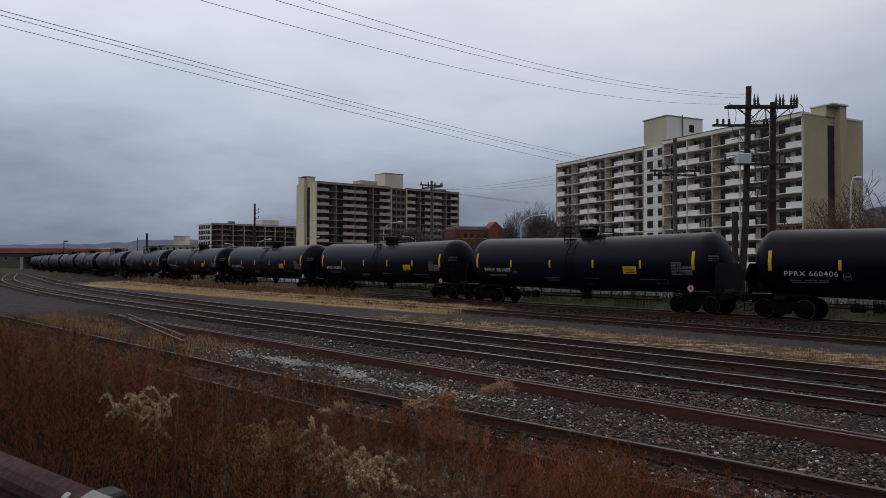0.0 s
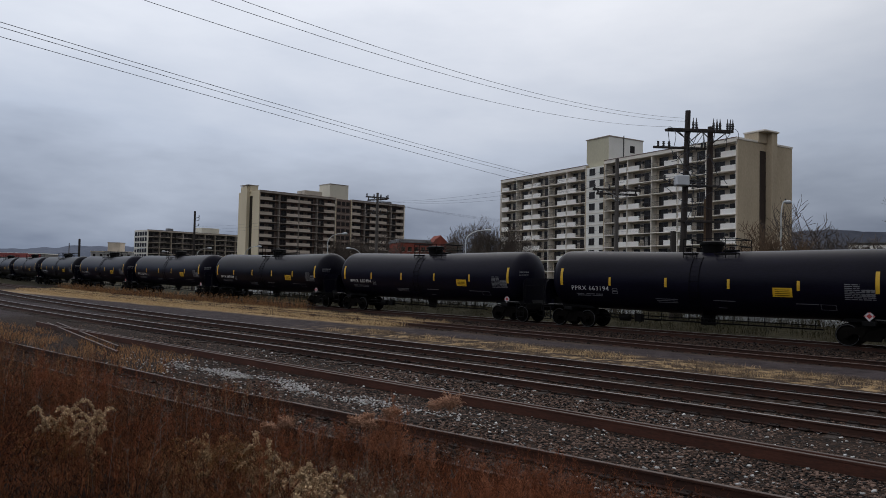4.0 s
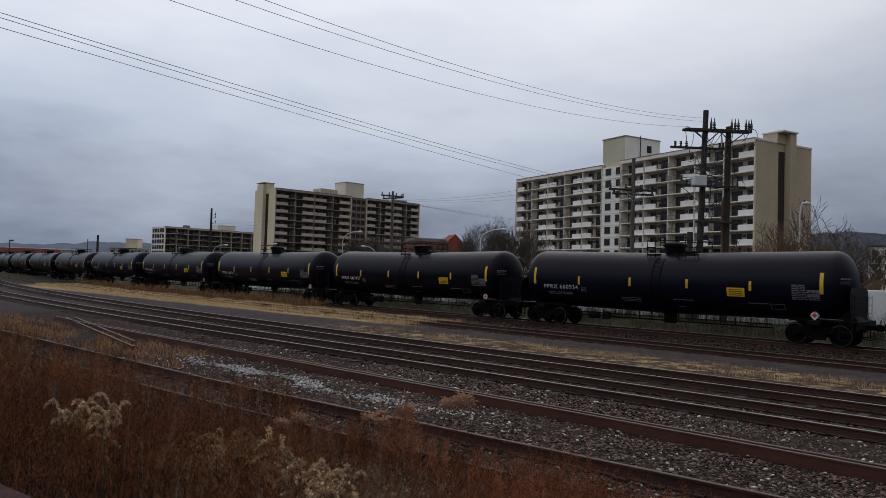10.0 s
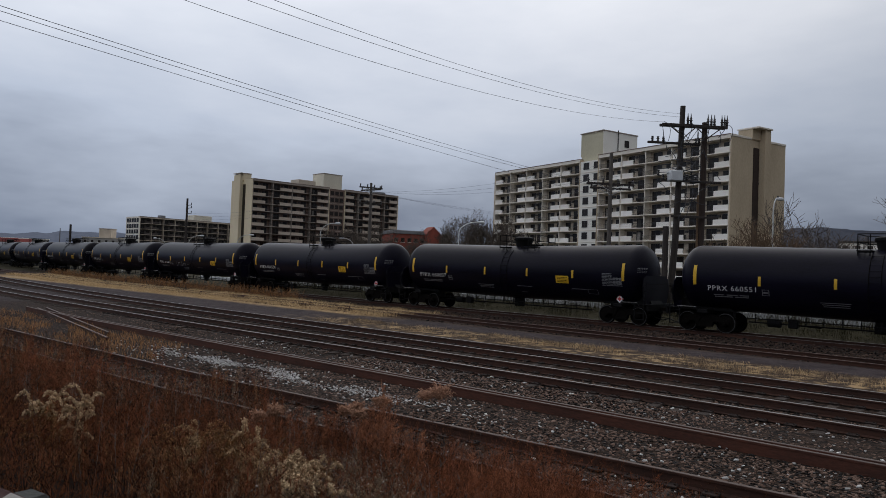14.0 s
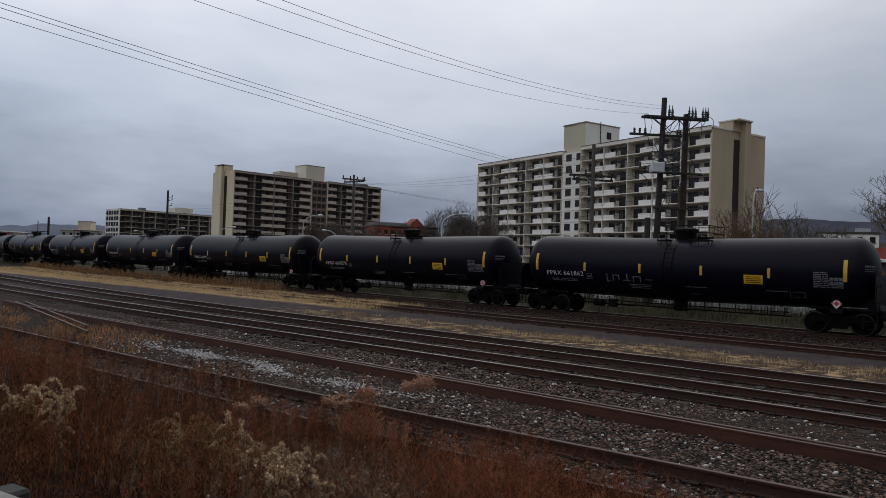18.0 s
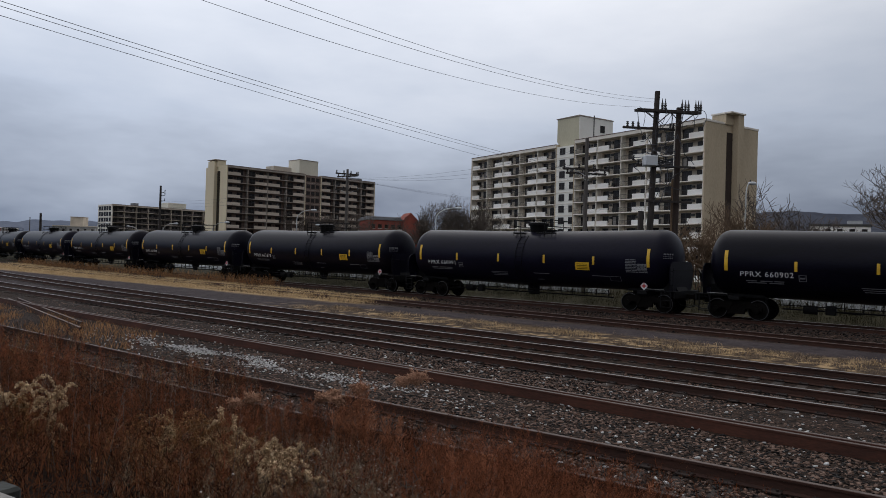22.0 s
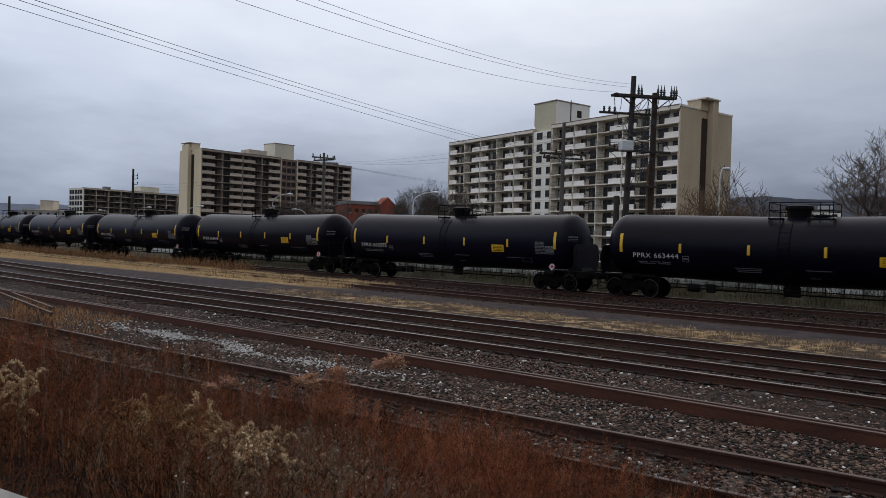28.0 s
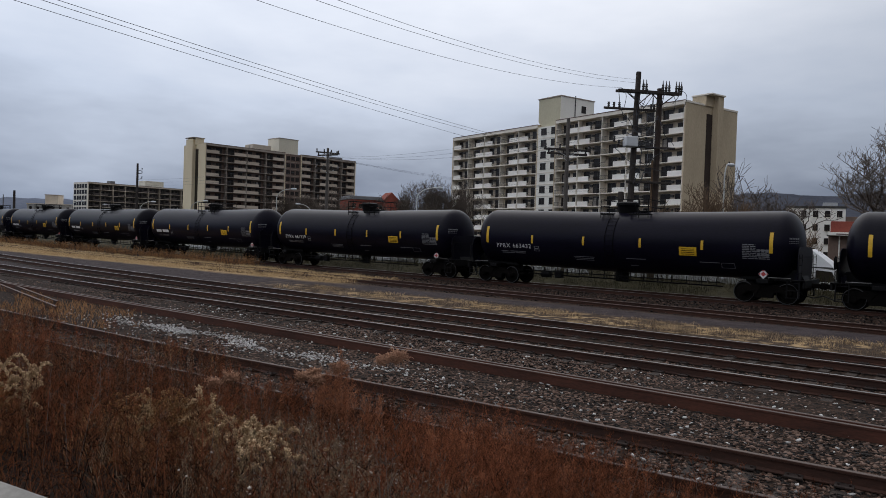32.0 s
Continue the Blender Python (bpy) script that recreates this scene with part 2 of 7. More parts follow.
M = dict(
    tank=surface("black_tank_paint", (0.002, 0.0018, 0.0047), (0.0066, 0.0058, 0.0148), 0.7, 0.36, 0, 0.03, 9, (0.5, 2, 2), object_random=0.25, spec=0.1),
    tank_fitting=surface("black_fitting_paint", (0.003, 0.003, 0.0035), (0.008, 0.0075, 0.0078), 2, 0.65, 0, 0.1, spec=0.12),
    truck_iron=surface("greasy_cast_iron", (0.003, 0.0027, 0.0025), (0.008, 0.0065, 0.0058), 3, 0.8, 0.0, 0.3, spec=0.04),
    wheel_steel=surface("wheel_steel", (0.004, 0.0036, 0.0032), (0.0095, 0.008, 0.007), 4, 0.75, 0.0, 0.1, spec=0.05),
    wheel_bright=surface("polished_wheel_rim", (0.07, 0.07, 0.07), (0.17, 0.17, 0.17), 4, 0.3, 0.9, 0.05),
    white_mark=surface("white_stencil_paint", (0.5, 0.5, 0.5), (0.75, 0.75, 0.75), 5, 0.6, 0, 0),
    grey_mark=surface("faded_stencil_paint", (0.09, 0.09, 0.1), (0.19, 0.19, 0.2), 5, 0.7, 0, 0),
    yellow_mark=surface("yellow_reflective_strip", (0.5, 0.28, 0.01), (0.78, 0.47, 0.02), 3, 0.45, 0, 0),
    red_mark=surface("red_placard_ink", (0.4, 0.03, 0.03), (0.55, 0.05, 0.05), 3, 0.5, 0, 0),
    rail_rust=surface("rusty_rail_side", (0.03, 0.0098, 0.0055), (0.105, 0.033, 0.017), 3, 0.85, 0.1, 0.3, 40, (0.3, 1, 1)),
    rail_dark=surface("dark_rail_side", (0.02, 0.0078, 0.0048), (0.074, 0.027, 0.0148), 3, 0.85, 0.1, 0.3, 40, (0.3, 1, 1)),
    dull_yellow=surface("faded_yellow_paint", (0.2, 0.17, 0.03), (0.32, 0.28, 0.06), 2, 0.7, 0, 0.1),
    tie_iron=surface("dark_tie_plate_iron", (0.008, 0.0045, 0.0035), (0.026, 0.0135, 0.0095), 3, 0.85, 0.1, 0.3, 40),
    rail_top=surface("worn_rail_head", (0.1, 0.088, 0.08), (0.24, 0.22, 0.21), 3, 0.42, 0.8, 0.05, 40, (0.1, 1, 1)),
    rail_top_rust=surface("rusty_rail_head", (0.05, 0.03, 0.024), (0.12, 0.082, 0.066), 3, 0.65, 0.2, 0.1, 40, (0.2, 1, 1)),
    tie=surface("creosoted_tie", (0.012, 0.0073, 0.0052), (0.046, 0.028, 0.019), 2, 0.92, 0, 0.5, 25, (1, 8, 1), object_random=0.25),
    stone=surface("ballast_stone", (0.0045, 0.0027, 0.002), (0.152, 0.094, 0.07), 4, 0.85, 0, 0.3, 60, island=1.2, spec=0.3),
    bed_stone=surface("dark_ballast_stone", (0.003, 0.0018, 0.0014), (0.085, 0.054, 0.041), 4, 0.85, 0, 0.3, 60, island=1.1, spec=0.2),
    pale_stone=surface("pale_limestone", (0.3, 0.29, 0.28), (0.62, 0.61, 0.6), 4, 0.9, 0, 0.3, 60, island=0.5),
    concrete=surface("weathered_concrete", (0.22, 0.21, 0.2), (0.42, 0.41, 0.39), 0.4, 0.9, 0, 0.3, 20),
    tan_wall=surface("tan_brick_wall", (0.41, 0.325, 0.222), (0.61, 0.5, 0.355), 0.2, 0.9, 0, 0.2, 6, (1, 1, 0.35)),
    cream_wall=surface("cream_stucco", (0.62, 0.58, 0.47), (0.78, 0.73, 0.61), 0.15, 0.85, 0, 0.1, 5, (1, 1, 0.4)),
    cream_end=surface("cream_brick_end_wall", (0.64, 0.54, 0.37), (0.8, 0.69, 0.5), 0.12, 0.9, 0, 0.2, 6, (1, 1, 0.35)),
    olive_wall=surface("olive_cream_stucco", (0.47, 0.43, 0.31), (0.6, 0.56, 0.42), 0.15, 0.88, 0, 0.1, 5, (1, 1, 0.4)),
    # stucco kept darker and browner, with some balcony recess shade in its colour
    facade_wall=surface("grey_white_stucco", (0.42, 0.36, 0.29), (0.62, 0.545, 0.45), 0.3, 0.85, 0, 0.1, 5),
    white_wall=surface("white_stucco", (0.78, 0.75, 0.68), (0.88, 0.86, 0.8), 0.3, 0.8, 0, 0.05, 5),
    white_panel=surface("white_parapet_panel", (0.82, 0.78, 0.72), (0.95, 0.92, 0.87), 0.6, 0.7, 0, 0.05, 5, object_random=0.5),
    dark_panel=surface("dark_brown_panel", (0.05, 0.04, 0.036), (0.09, 0.075, 0.068), 0.5, 0.8, 0, 0.05, 5, object_random=0.4),
    beige_panel=surface("beige_parapet_panel", (0.46, 0.385, 0.31), (0.62, 0.53, 0.445), 0.5, 0.8, 0, 0.05, 5, object_random=0.35),
    brown_wall=surface("brown_brick", (0.13, 0.085, 0.068), (0.22, 0.155, 0.125), 0.3, 0.9, 0, 0.2, 6),
    slab=surface("concrete_slab_edge", (0.72, 0.66, 0.57), (0.88, 0.82, 0.73), 0.4, 0.85, 0, 0.1, 8),
    dark_slab=surface("stained_slab_edge", (0.3, 0.25, 0.215), (0.44, 0.38, 0.33), 0.4, 0.85, 0, 0.1, 8),
    pane=glass("dark_window_glass"),
    curtain=surface("drawn_curtain", (0.05, 0.047, 0.045), (0.3, 0.28, 0.26), 0.8, 0.9, 0, 0, object_random=0.9),
    frame_dark=surface("dark_window_frame", (0.03, 0.03, 0.03), (0.06, 0.055, 0.05), 2, 0.5, 0, 0),
    railing=surface("black_iron_railing", (0.02, 0.02, 0.02), (0.05, 0.05, 0.05), 2, 0.6, 0.3, 0),
    red_brick=surface("red_brick", (0.19, 0.04, 0.028), (0.3, 0.075, 0.05), 0.4, 0.9, 0, 0.2, 8),
    red_paint=surface("red_bridge_paint", (0.25, 0.05, 0.045), (0.38, 0.1, 0.09), 0.2, 0.6, 0, 0.1),
    roof_grey=surface("grey_roofing", (0.12, 0.12, 0.125), (0.25, 0.25, 0.26), 0.3, 0.9, 0, 0.2),
    pole_wood=surface("dark_pole_wood", (0.02, 0.016, 0.014), (0.06, 0.048, 0.042), 2, 0.9, 0, 0.5, 20, (6, 6, 0.5)),
    pole_brown=surface("reddish_pole_wood", (0.022, 0.014, 0.011), (0.06, 0.039, 0.03), 2, 0.9, 0, 0.5, 20, (6, 6, 0.5)),
    pole_grey=surface("grey_pole_wood", (0.06, 0.052, 0.046), (0.15, 0.132, 0.118), 2, 0.9, 0, 0.5, 20, (6, 6, 0.5)),
    ceramic=surface("dark_insulator", (0.02, 0.02, 0.022), (0.05, 0.045, 0.045), 4, 0.25, 0, 0),
    galvanised=surface("galvanised_steel", (0.34, 0.35, 0.36), (0.55, 0.56, 0.58), 2, 0.5, 0.5, 0.1),
    lamp_paint=surface("pale_lamp_paint", (0.4, 0.4, 0.39), (0.62, 0.62, 0.6), 2, 0.5, 0.1, 0.05),
    transformer=surface("pale_grey_enamel", (0.48, 0.5, 0.52), (0.66, 0.68, 0.7), 2, 0.5, 0, 0.05),
    wire=surface("weathered_wire", (0.03, 0.032, 0.04), (0.07, 0.072, 0.085), 2, 0.6, 0.2, 0),
    truck_white=surface("white_truck_paint", (0.62, 0.63, 0.64), (0.8, 0.8, 0.8), 0.5, 0.4, 0, 0.03),
    rubber=surface("tyre_rubber", (0.012, 0.012, 0.012), (0.03, 0.03, 0.03), 4, 0.85, 0, 0.2),
    bark=surface("grey_brown_bark", (0.05, 0.038, 0.03), (0.14, 0.11, 0.09), 3, 0.95, 0, 0.4, 20, (4, 4, 1)),
    shrub_bark=surface("ochre_shrub_bark", (0.07, 0.042, 0.024), (0.19, 0.122, 0.07), 3, 0.95, 0, 0.3, 20),
    weed_red=surface("rust_brown_weed", (0.017, 0.0048, 0.002), (0.205, 0.062, 0.0255), 1.2, 0.95, 0, 0, island=0.8, spec=0.1),
    # dark end near black: deep shade between the stalks is put into the colour
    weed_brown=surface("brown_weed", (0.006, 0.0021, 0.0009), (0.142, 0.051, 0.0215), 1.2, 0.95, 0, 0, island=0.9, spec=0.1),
    weed_ochre=surface("ochre_seed_head", (0.1, 0.05, 0.021), (0.38, 0.2, 0.09), 1.5, 0.95, 0, 0, island=0.5, spec=0.1),
    weed_pale=surface("pale_seed_fluff", (0.39, 0.27, 0.16), (0.78, 0.595, 0.38), 1.5, 0.95, 0, 0, island=0.5, spec=0.1),
    weed_orange=surface("orange_brown_weed", (0.045, 0.015, 0.007), (0.27, 0.095, 0.045), 1.2, 0.95, 0, 0, island=0.7, spec=0.1),
    dry_fleck=surface("grey_dry_leaf", (0.16, 0.13, 0.11), (0.5, 0.44, 0.39), 1.5, 0.95, 0, 0, island=0.8, spec=0.1),
    weed_soft=surface("soft_orange_weed", (0.1, 0.039, 0.02), (0.42, 0.175, 0.092), 1.5, 0.95, 0, 0, island=0.6, spec=0.1),
    weed_tuft=surface("pale_orange_tuft", (0.26, 0.135, 0.085), (0.62, 0.37, 0.25), 1.5, 0.95, 0, 0, island=0.5, spec=0.1),
    weed_grey=surface("grey_brown_weed", (0.045, 0.03, 0.02), (0.27, 0.195, 0.13), 1.5, 0.95, 0, 0, island=0.7, spec=0.1),
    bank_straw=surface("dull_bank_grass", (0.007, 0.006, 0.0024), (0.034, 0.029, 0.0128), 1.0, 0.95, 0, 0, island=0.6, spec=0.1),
    weed_straw=surface("straw_seed_fluff", (0.2, 0.125, 0.065), (0.56, 0.39, 0.22), 1.5, 0.95, 0, 0, island=0.6, spec=0.1),
    dry_grass=surface("dry_straw_grass", (0.3, 0.19, 0.09), (0.62, 0.45, 0.25), 1.0, 0.95, 0, 0, island=0.6, spec=0.1),
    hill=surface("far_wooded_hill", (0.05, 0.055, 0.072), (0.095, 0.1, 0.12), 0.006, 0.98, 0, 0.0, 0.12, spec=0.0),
    far_house=surface("far_house_walls", (0.11, 0.1, 0.095), (0.26, 0.24, 0.23), 0.05, 0.9, 0, 0, object_random=0.8),
    post_green=surface("grey_green_post", (0.014, 0.015, 0.013), (0.04, 0.042, 0.037), 4, 0.85, 0, 0.3, 30),
    # haze over the farther hills is painted in: paler and bluer than the near hill
    far_hill=surface("haze_tinted_far_hill", (0.1, 0.115, 0.15), (0.165, 0.18, 0.225), 0.006, 0.98, 0, 0.0, 0.12, spec=0.0),
    guard_rust=surface("rust_stained_guardrail", (0.034, 0.018, 0.017), (0.105, 0.062, 0.06), 1.5, 0.85, 0.0, 0.3, 30, spec=0.08),
    guard_pale=surface("weathered_galvanised_beam", (0.2, 0.19, 0.175), (0.36, 0.34, 0.31), 1.5, 0.7, 0.1, 0.2, 30, spec=0.2),
    bolt=surface("zinc_bolt", (0.3, 0.28, 0.25), (0.45, 0.42, 0.38), 4, 0.5, 0.4, 0),
)


def ground_material():
    """Earth, ballast, straw verge, asphalt lane and grass bank across the tracks (object x along them, y across)."""
    m, n, l, b = nodes_of("rail_yard_ground")
    co = n.new("ShaderNodeTexCoord")
    sep = n.new("ShaderNodeSeparateXYZ")
    l.new(co.outputs["Object"], sep.inputs["Vector"])

    def noise_at(scale, detail=6):
        t = n.new("ShaderNodeTexNoise")
        t.inputs["Scale"].default_value, t.inputs["Detail"].default_value = scale, detail
        l.new(co.outputs["Object"], t.inputs["Vector"])
        return t.outputs["Fac"]

    def calc(op, a, c=None, d=None):
        t = n.new("ShaderNodeMath")
        t.operation = op
        for i, v in enumerate((a, c, d)):
            if v is not None:
                if isinstance(v, (int, float)):
                    t.inputs[i].default_value = v
                else:
                    l.new(v, t.inputs[i])
        return t.outputs["Value"]

    def tone(dark, light, fac):
        r = n.new("ShaderNodeValToRGB")
        r.color_ramp.elements[0].position, r.color_ramp.elements[0].color = 0.3, (*dark, 1)
        r.color_ramp.elements[1].position, r.color_ramp.elements[1].color = 0.72, (*light, 1)
        l.new(fac, r.inputs["Fac"])
        return r.outputs["Color"]

    def blend(f, a, c):
        t = n.new("ShaderNodeMix")
        t.data_type = "RGBA"
        l.new(f, t.inputs["Factor"])
        l.new(a, t.inputs["A"])
        l.new(c, t.inputs["B"])
        return t.outputs["Result"]

    def step(v, at, soft):
        t = n.new("ShaderNodeMapRange")
        t.interpolation_type = "SMOOTHSTEP"
        l.new(v, t.inputs["Value"])
        t.inputs["From Min"].default_value, t.inputs["From Max"].default_value = at - soft, at + soft
        return t.outputs["Result"]

    big, mid, fine = noise_at(0.25), noise_at(2.2), noise_at(26.0)
    wob = calc("MULTIPLY_ADD", big, 4.0, -2.0)
    y = calc("ADD", sep.outputs["Y"], calc("MULTIPLY_ADD", mid, 1.2, -0.6))
    yw = calc("ADD", sep.outputs["Y"], calc("MULTIPLY", wob, 0.5))
    both = calc("MULTIPLY_ADD", fine, 0.5, calc("MULTIPLY", mid, 0.5))
    vor = n.new("ShaderNodeTexVoronoi")
    vor.inputs["Scale"].default_value = 15.0
    l.new(co.outputs["Object"], vor.inputs["Vector"])
    chips = n.new("ShaderNodeSeparateColor")
    l.new(vor.outputs["Color"], chips.inputs["Color"])
    # earth is almost black, with the shade under the weeds in its colour
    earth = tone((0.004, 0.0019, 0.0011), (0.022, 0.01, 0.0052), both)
    ballast = tone((0.0055, 0.003, 0.002), (0.044, 0.0262, 0.0178), calc("MULTIPLY_ADD", chips.outputs["Red"], 0.55, calc("MULTIPLY", mid, 0.4)))
    straw = tone((0.17, 0.11, 0.056), (0.43, 0.3, 0.16), both)
    lane = tone((0.012, 0.0088, 0.0092), (0.072, 0.0555, 0.058), calc("MULTIPLY_ADD", mid, 0.6, calc("MULTIPLY", fine, 0.4)))
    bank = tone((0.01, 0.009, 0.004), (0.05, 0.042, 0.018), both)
    left = step(calc("MULTIPLY", sep.outputs["X"], -1.0), 28.0, 3.5)
    right = calc("SUBTRACT", 1.0, left)

    def between(v, lo, hi, soft):
        return calc("MULTIPLY", step(v, lo, soft), calc("SUBTRACT", 1.0, step(v, hi, soft)))

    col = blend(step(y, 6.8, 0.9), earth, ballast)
    verge = tone((0.022, 0.014, 0.01), (0.09, 0.06, 0.04), both)
    col = blend(step(y, 20.6, 0.4), col, verge)
    col = blend(calc("MULTIPLY", between(y, 21.3, 24.0, 0.5), step(mid, 0.56, 0.07)), col, straw)
    col = blend(calc("MULTIPLY", between(yw, 24.0, 26.3, 0.4), right), col, lane)
    col = blend(calc("MULTIPLY", between(yw, 20.9, 25.6, 0.5), left), col, lane)
    bed = tone((0.008, 0.0047, 0.0035), (0.044, 0.027, 0.0195), calc("MULTIPLY_ADD", chips.outputs["Red"], 0.55, calc("MULTIPLY", mid, 0.4)))
    col = blend(step(y, 26.5, 0.5), col, bed)
    col = blend(calc("MULTIPLY", between(y, 25.6, 31.8, 0.6), calc("MULTIPLY", left, step(sep.outputs["X"], -92.0, 8.0))), col, straw)
    cross = calc("MULTIPLY", step(calc("MULTIPLY", calc("ADD", sep.outputs["X"], calc("MULTIPLY", wob, 1.5)), -1.0), 43.0, 2.0), calc("SUBTRACT", 1.0, step(y, 22.0, 1.0)))
    col = blend(calc("MULTIPLY", cross, 0.85), col, lane)
    col = blend(calc("SUBTRACT", 1.0, step(y, 0.9, 0.35)), col, lane)
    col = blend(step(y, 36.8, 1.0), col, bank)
    col = blend(between(y, 50.5, 60.0, 0.6), col, lane)
    l.new(col, b.inputs["Base Color"])
    b.inputs["Roughness"].default_value = 0.93
    b.inputs["Specular IOR Level"].default_value = 0.12
    bp = n.new("ShaderNodeBump")
    bp.inputs["Strength"].default_value, bp.inputs["Distance"].default_value = 0.6, 0.04
    l.new(calc("MULTIPLY_ADD", chips.outputs["Green"], 0.5, fine), bp.inputs["Height"])
    l.new(bp.outputs["Normal"], b.inputs["Normal"])
    return m


M["ground"] = ground_material()


# ---- mesh helpers ----
class Geo:
    def __init__(self):
        self.v, self.f, self.mats = [], [], []

    def add(self, verts, faces, mat=0):
        k = len(self.v)
        self.v += [tuple(p) for p in verts]
        self.f += [tuple(i + k for i in f) for f in faces]
        self.mats += [mat] * len(faces)
        return self

    def box(self, c, s, ch=0.0, turn=None, mat=0):
        """A box of size s round c; ch chamfers its edges."""
        hx, hy, hz = s[0] / 2, s[1] / 2, s[2] / 2
        if ch <= 0:
            vs = [(x * hx, y * hy, z * hz) for x in (-1, 1) for y in (-1, 1) for z in (-1, 1)]
            fs = [(0, 1, 3, 2), (4, 6, 7, 5), (0, 4, 5, 1), (2, 3, 7, 6), (0, 2, 6, 4), (1, 5, 7, 3)]
        else:
            ch = min(ch, hx * 0.9, hy * 0.9, hz * 0.9)
            vs, ix = [], {}
            for x in (-1, 1):
                for y in (-1, 1):
                    for z in (-1, 1):
                        for a in range(3):
                            ix[x, y, z, a] = len(vs)
                            vs.append((x * (hx - (a != 0) * ch), y * (hy - (a != 1) * ch), z * (hz - (a != 2) * ch)))
            fs = []
            for a in range(3):
                b, d = (a + 1) % 3, (a + 2) % 3
                for sg in (-1, 1):
                    ring = []
                    for p, q in ((-1, -1), (1, -1), (1, 1), (-1, 1)):
                        key = [0, 0, 0]
                        key[a], key[b], key[d] = sg, p, q
                        ring.append(ix[(*key, a)])
                    fs.append(tuple(ring if sg > 0 else ring[::-1]))
                for p in (-1, 1):
                    for q in (-1, 1):
                        k0, k1 = [0, 0, 0], [0, 0, 0]
                        k0[a], k1[a] = -1, 1
                        k0[b] = k1[b] = p
                        k0[d] = k1[d] = q
                        quad = [ix[(*k0, b)], ix[(*k1, b)], ix[(*k1, d)], ix[(*k0, d)]]
                        fs.append(tuple(quad if p * q < 0 else quad[::-1]))
            for x in (-1, 1):
                for y in (-1, 1):
                    for z in (-1, 1):
                        tri = [ix[x, y, z, 0], ix[x, y, z, 1], ix[x, y, z, 2]]
                        fs.append(tuple(tri if x * y * z > 0 else tri[::-1]))
        m = turn if turn is not None else Matrix.Identity(3)
        return self.add([m @ Vector(p) + Vector(c) for p in vs], fs, mat)

    def tube(self, pts, r, n=6, caps=True, mat=0):
        """A round bar along the points; r is one radius or one for each point."""
        pts = [Vector(p) for p in pts]
        rs = r if isinstance(r, (list, tuple)) else [r] * len(pts)
        vs, fs = [], []
        ref = None
        for i, p in enumerate(pts):
            d = (pts[min(i + 1, len(pts) - 1)] - pts[max(i - 1, 0)]).normalized()
            if ref is None:
                ref = d.orthogonal().normalized()
            ref = (ref - d * ref.dot(d)).normalized()
            side = d.cross(ref)
            vs += [p + rs[i] * (math.cos(2 * math.pi * k / n) * ref + math.sin(2 * math.pi * k / n) * side) for k in range(n)]
        for i in range(len(pts) - 1):
            fs += [(i * n + k, i * n + (k + 1) % n, (i + 1) * n + (k + 1) % n, (i + 1) * n + k) for k in range(n)]
        if caps:
            fs += [tuple(range(n))[::-1], tuple((len(pts) - 1) * n + k for k in range(n))]
        return self.add(vs, fs, mat)

    def lathe(self, prof, n=24, axis="X", at=(0, 0, 0), mat=0):
        """Profile rows (along, radius) turned round an axis through at."""
        vs, fs = [], []
        for a, r in prof:
            for k in range(n):
                c, s = math.cos(2 * math.pi * k / n) * r, math.sin(2 * math.pi * k / n) * r
                p = {"X": (a, c, s), "Y": (s, a, c), "Z": (c, s, a)}[axis]
                vs.append((p[0] + at[0], p[1] + at[1], p[2] + at[2]))
        for i in range(len(prof) - 1):
            fs += [(i * n + k, i * n + (k + 1) % n, (i + 1) * n + (k + 1) % n, (i + 1) * n + k) for k in range(n)]
        fs += [tuple(range(n))[::-1], tuple((len(prof) - 1) * n + k for k in range(n))]
        return self.add(vs, fs, mat)

    def prism(self, outline, y0, y1, plane="XZ", mat=0):
        """An outline in a plane, given thickness across it."""
        n = len(outline)
        mk = {"XZ": lambda a, b, c: (a, c, b), "YZ": lambda a, b, c: (c, a, b), "XY": lambda a, b, c: (a, b, c)}[plane]
        vs = [mk(a, b, y0) for a, b in outline] + [mk(a, b, y1) for a, b in outline]
        fs = [tuple(range(n)), tuple(range(2 * n - 1, n - 1, -1))] + [(i, i + n, (i + 1) % n + n, (i + 1) % n) for i in range(n)]
        return self.add(vs, fs, mat)

    def mesh(self, name, *materials, smooth=False):
        me = bpy.data.meshes.new(name)
        me.from_pydata(self.v, [], self.f)
        for m in materials:
            me.materials.append(M[m])
        if len(materials) > 1:
            me.polygons.foreach_set("material_index", self.mats)
        if smooth:
            me.polygons.foreach_set("use_smooth", [True] * len(me.polygons))
            me.set_sharp_from_angle(angle=radians(40))
        me.update()
        return me


def quick_mesh(name, verts, quads, material):
    """A mesh straight from arrays, for what is scattered by the thousand."""
    me = bpy.data.meshes.new(name)
    k = quads.shape[1]
    me.vertices.add(len(verts))
    me.vertices.foreach_set("co", np.ascontiguousarray(verts, dtype=np.float32).ravel())
    me.loops.add(quads.size)
    me.loops.foreach_set("vertex_index", np.ascontiguousarray(quads, dtype=np.int32).ravel())
    me.polygons.add(len(quads))
    me.polygons.foreach_set("loop_start", np.arange(0, quads.size, k, dtype=np.int32))
    me.update(calc_edges=True)
    me.validate()
    me.materials.append(M[material])
    return me


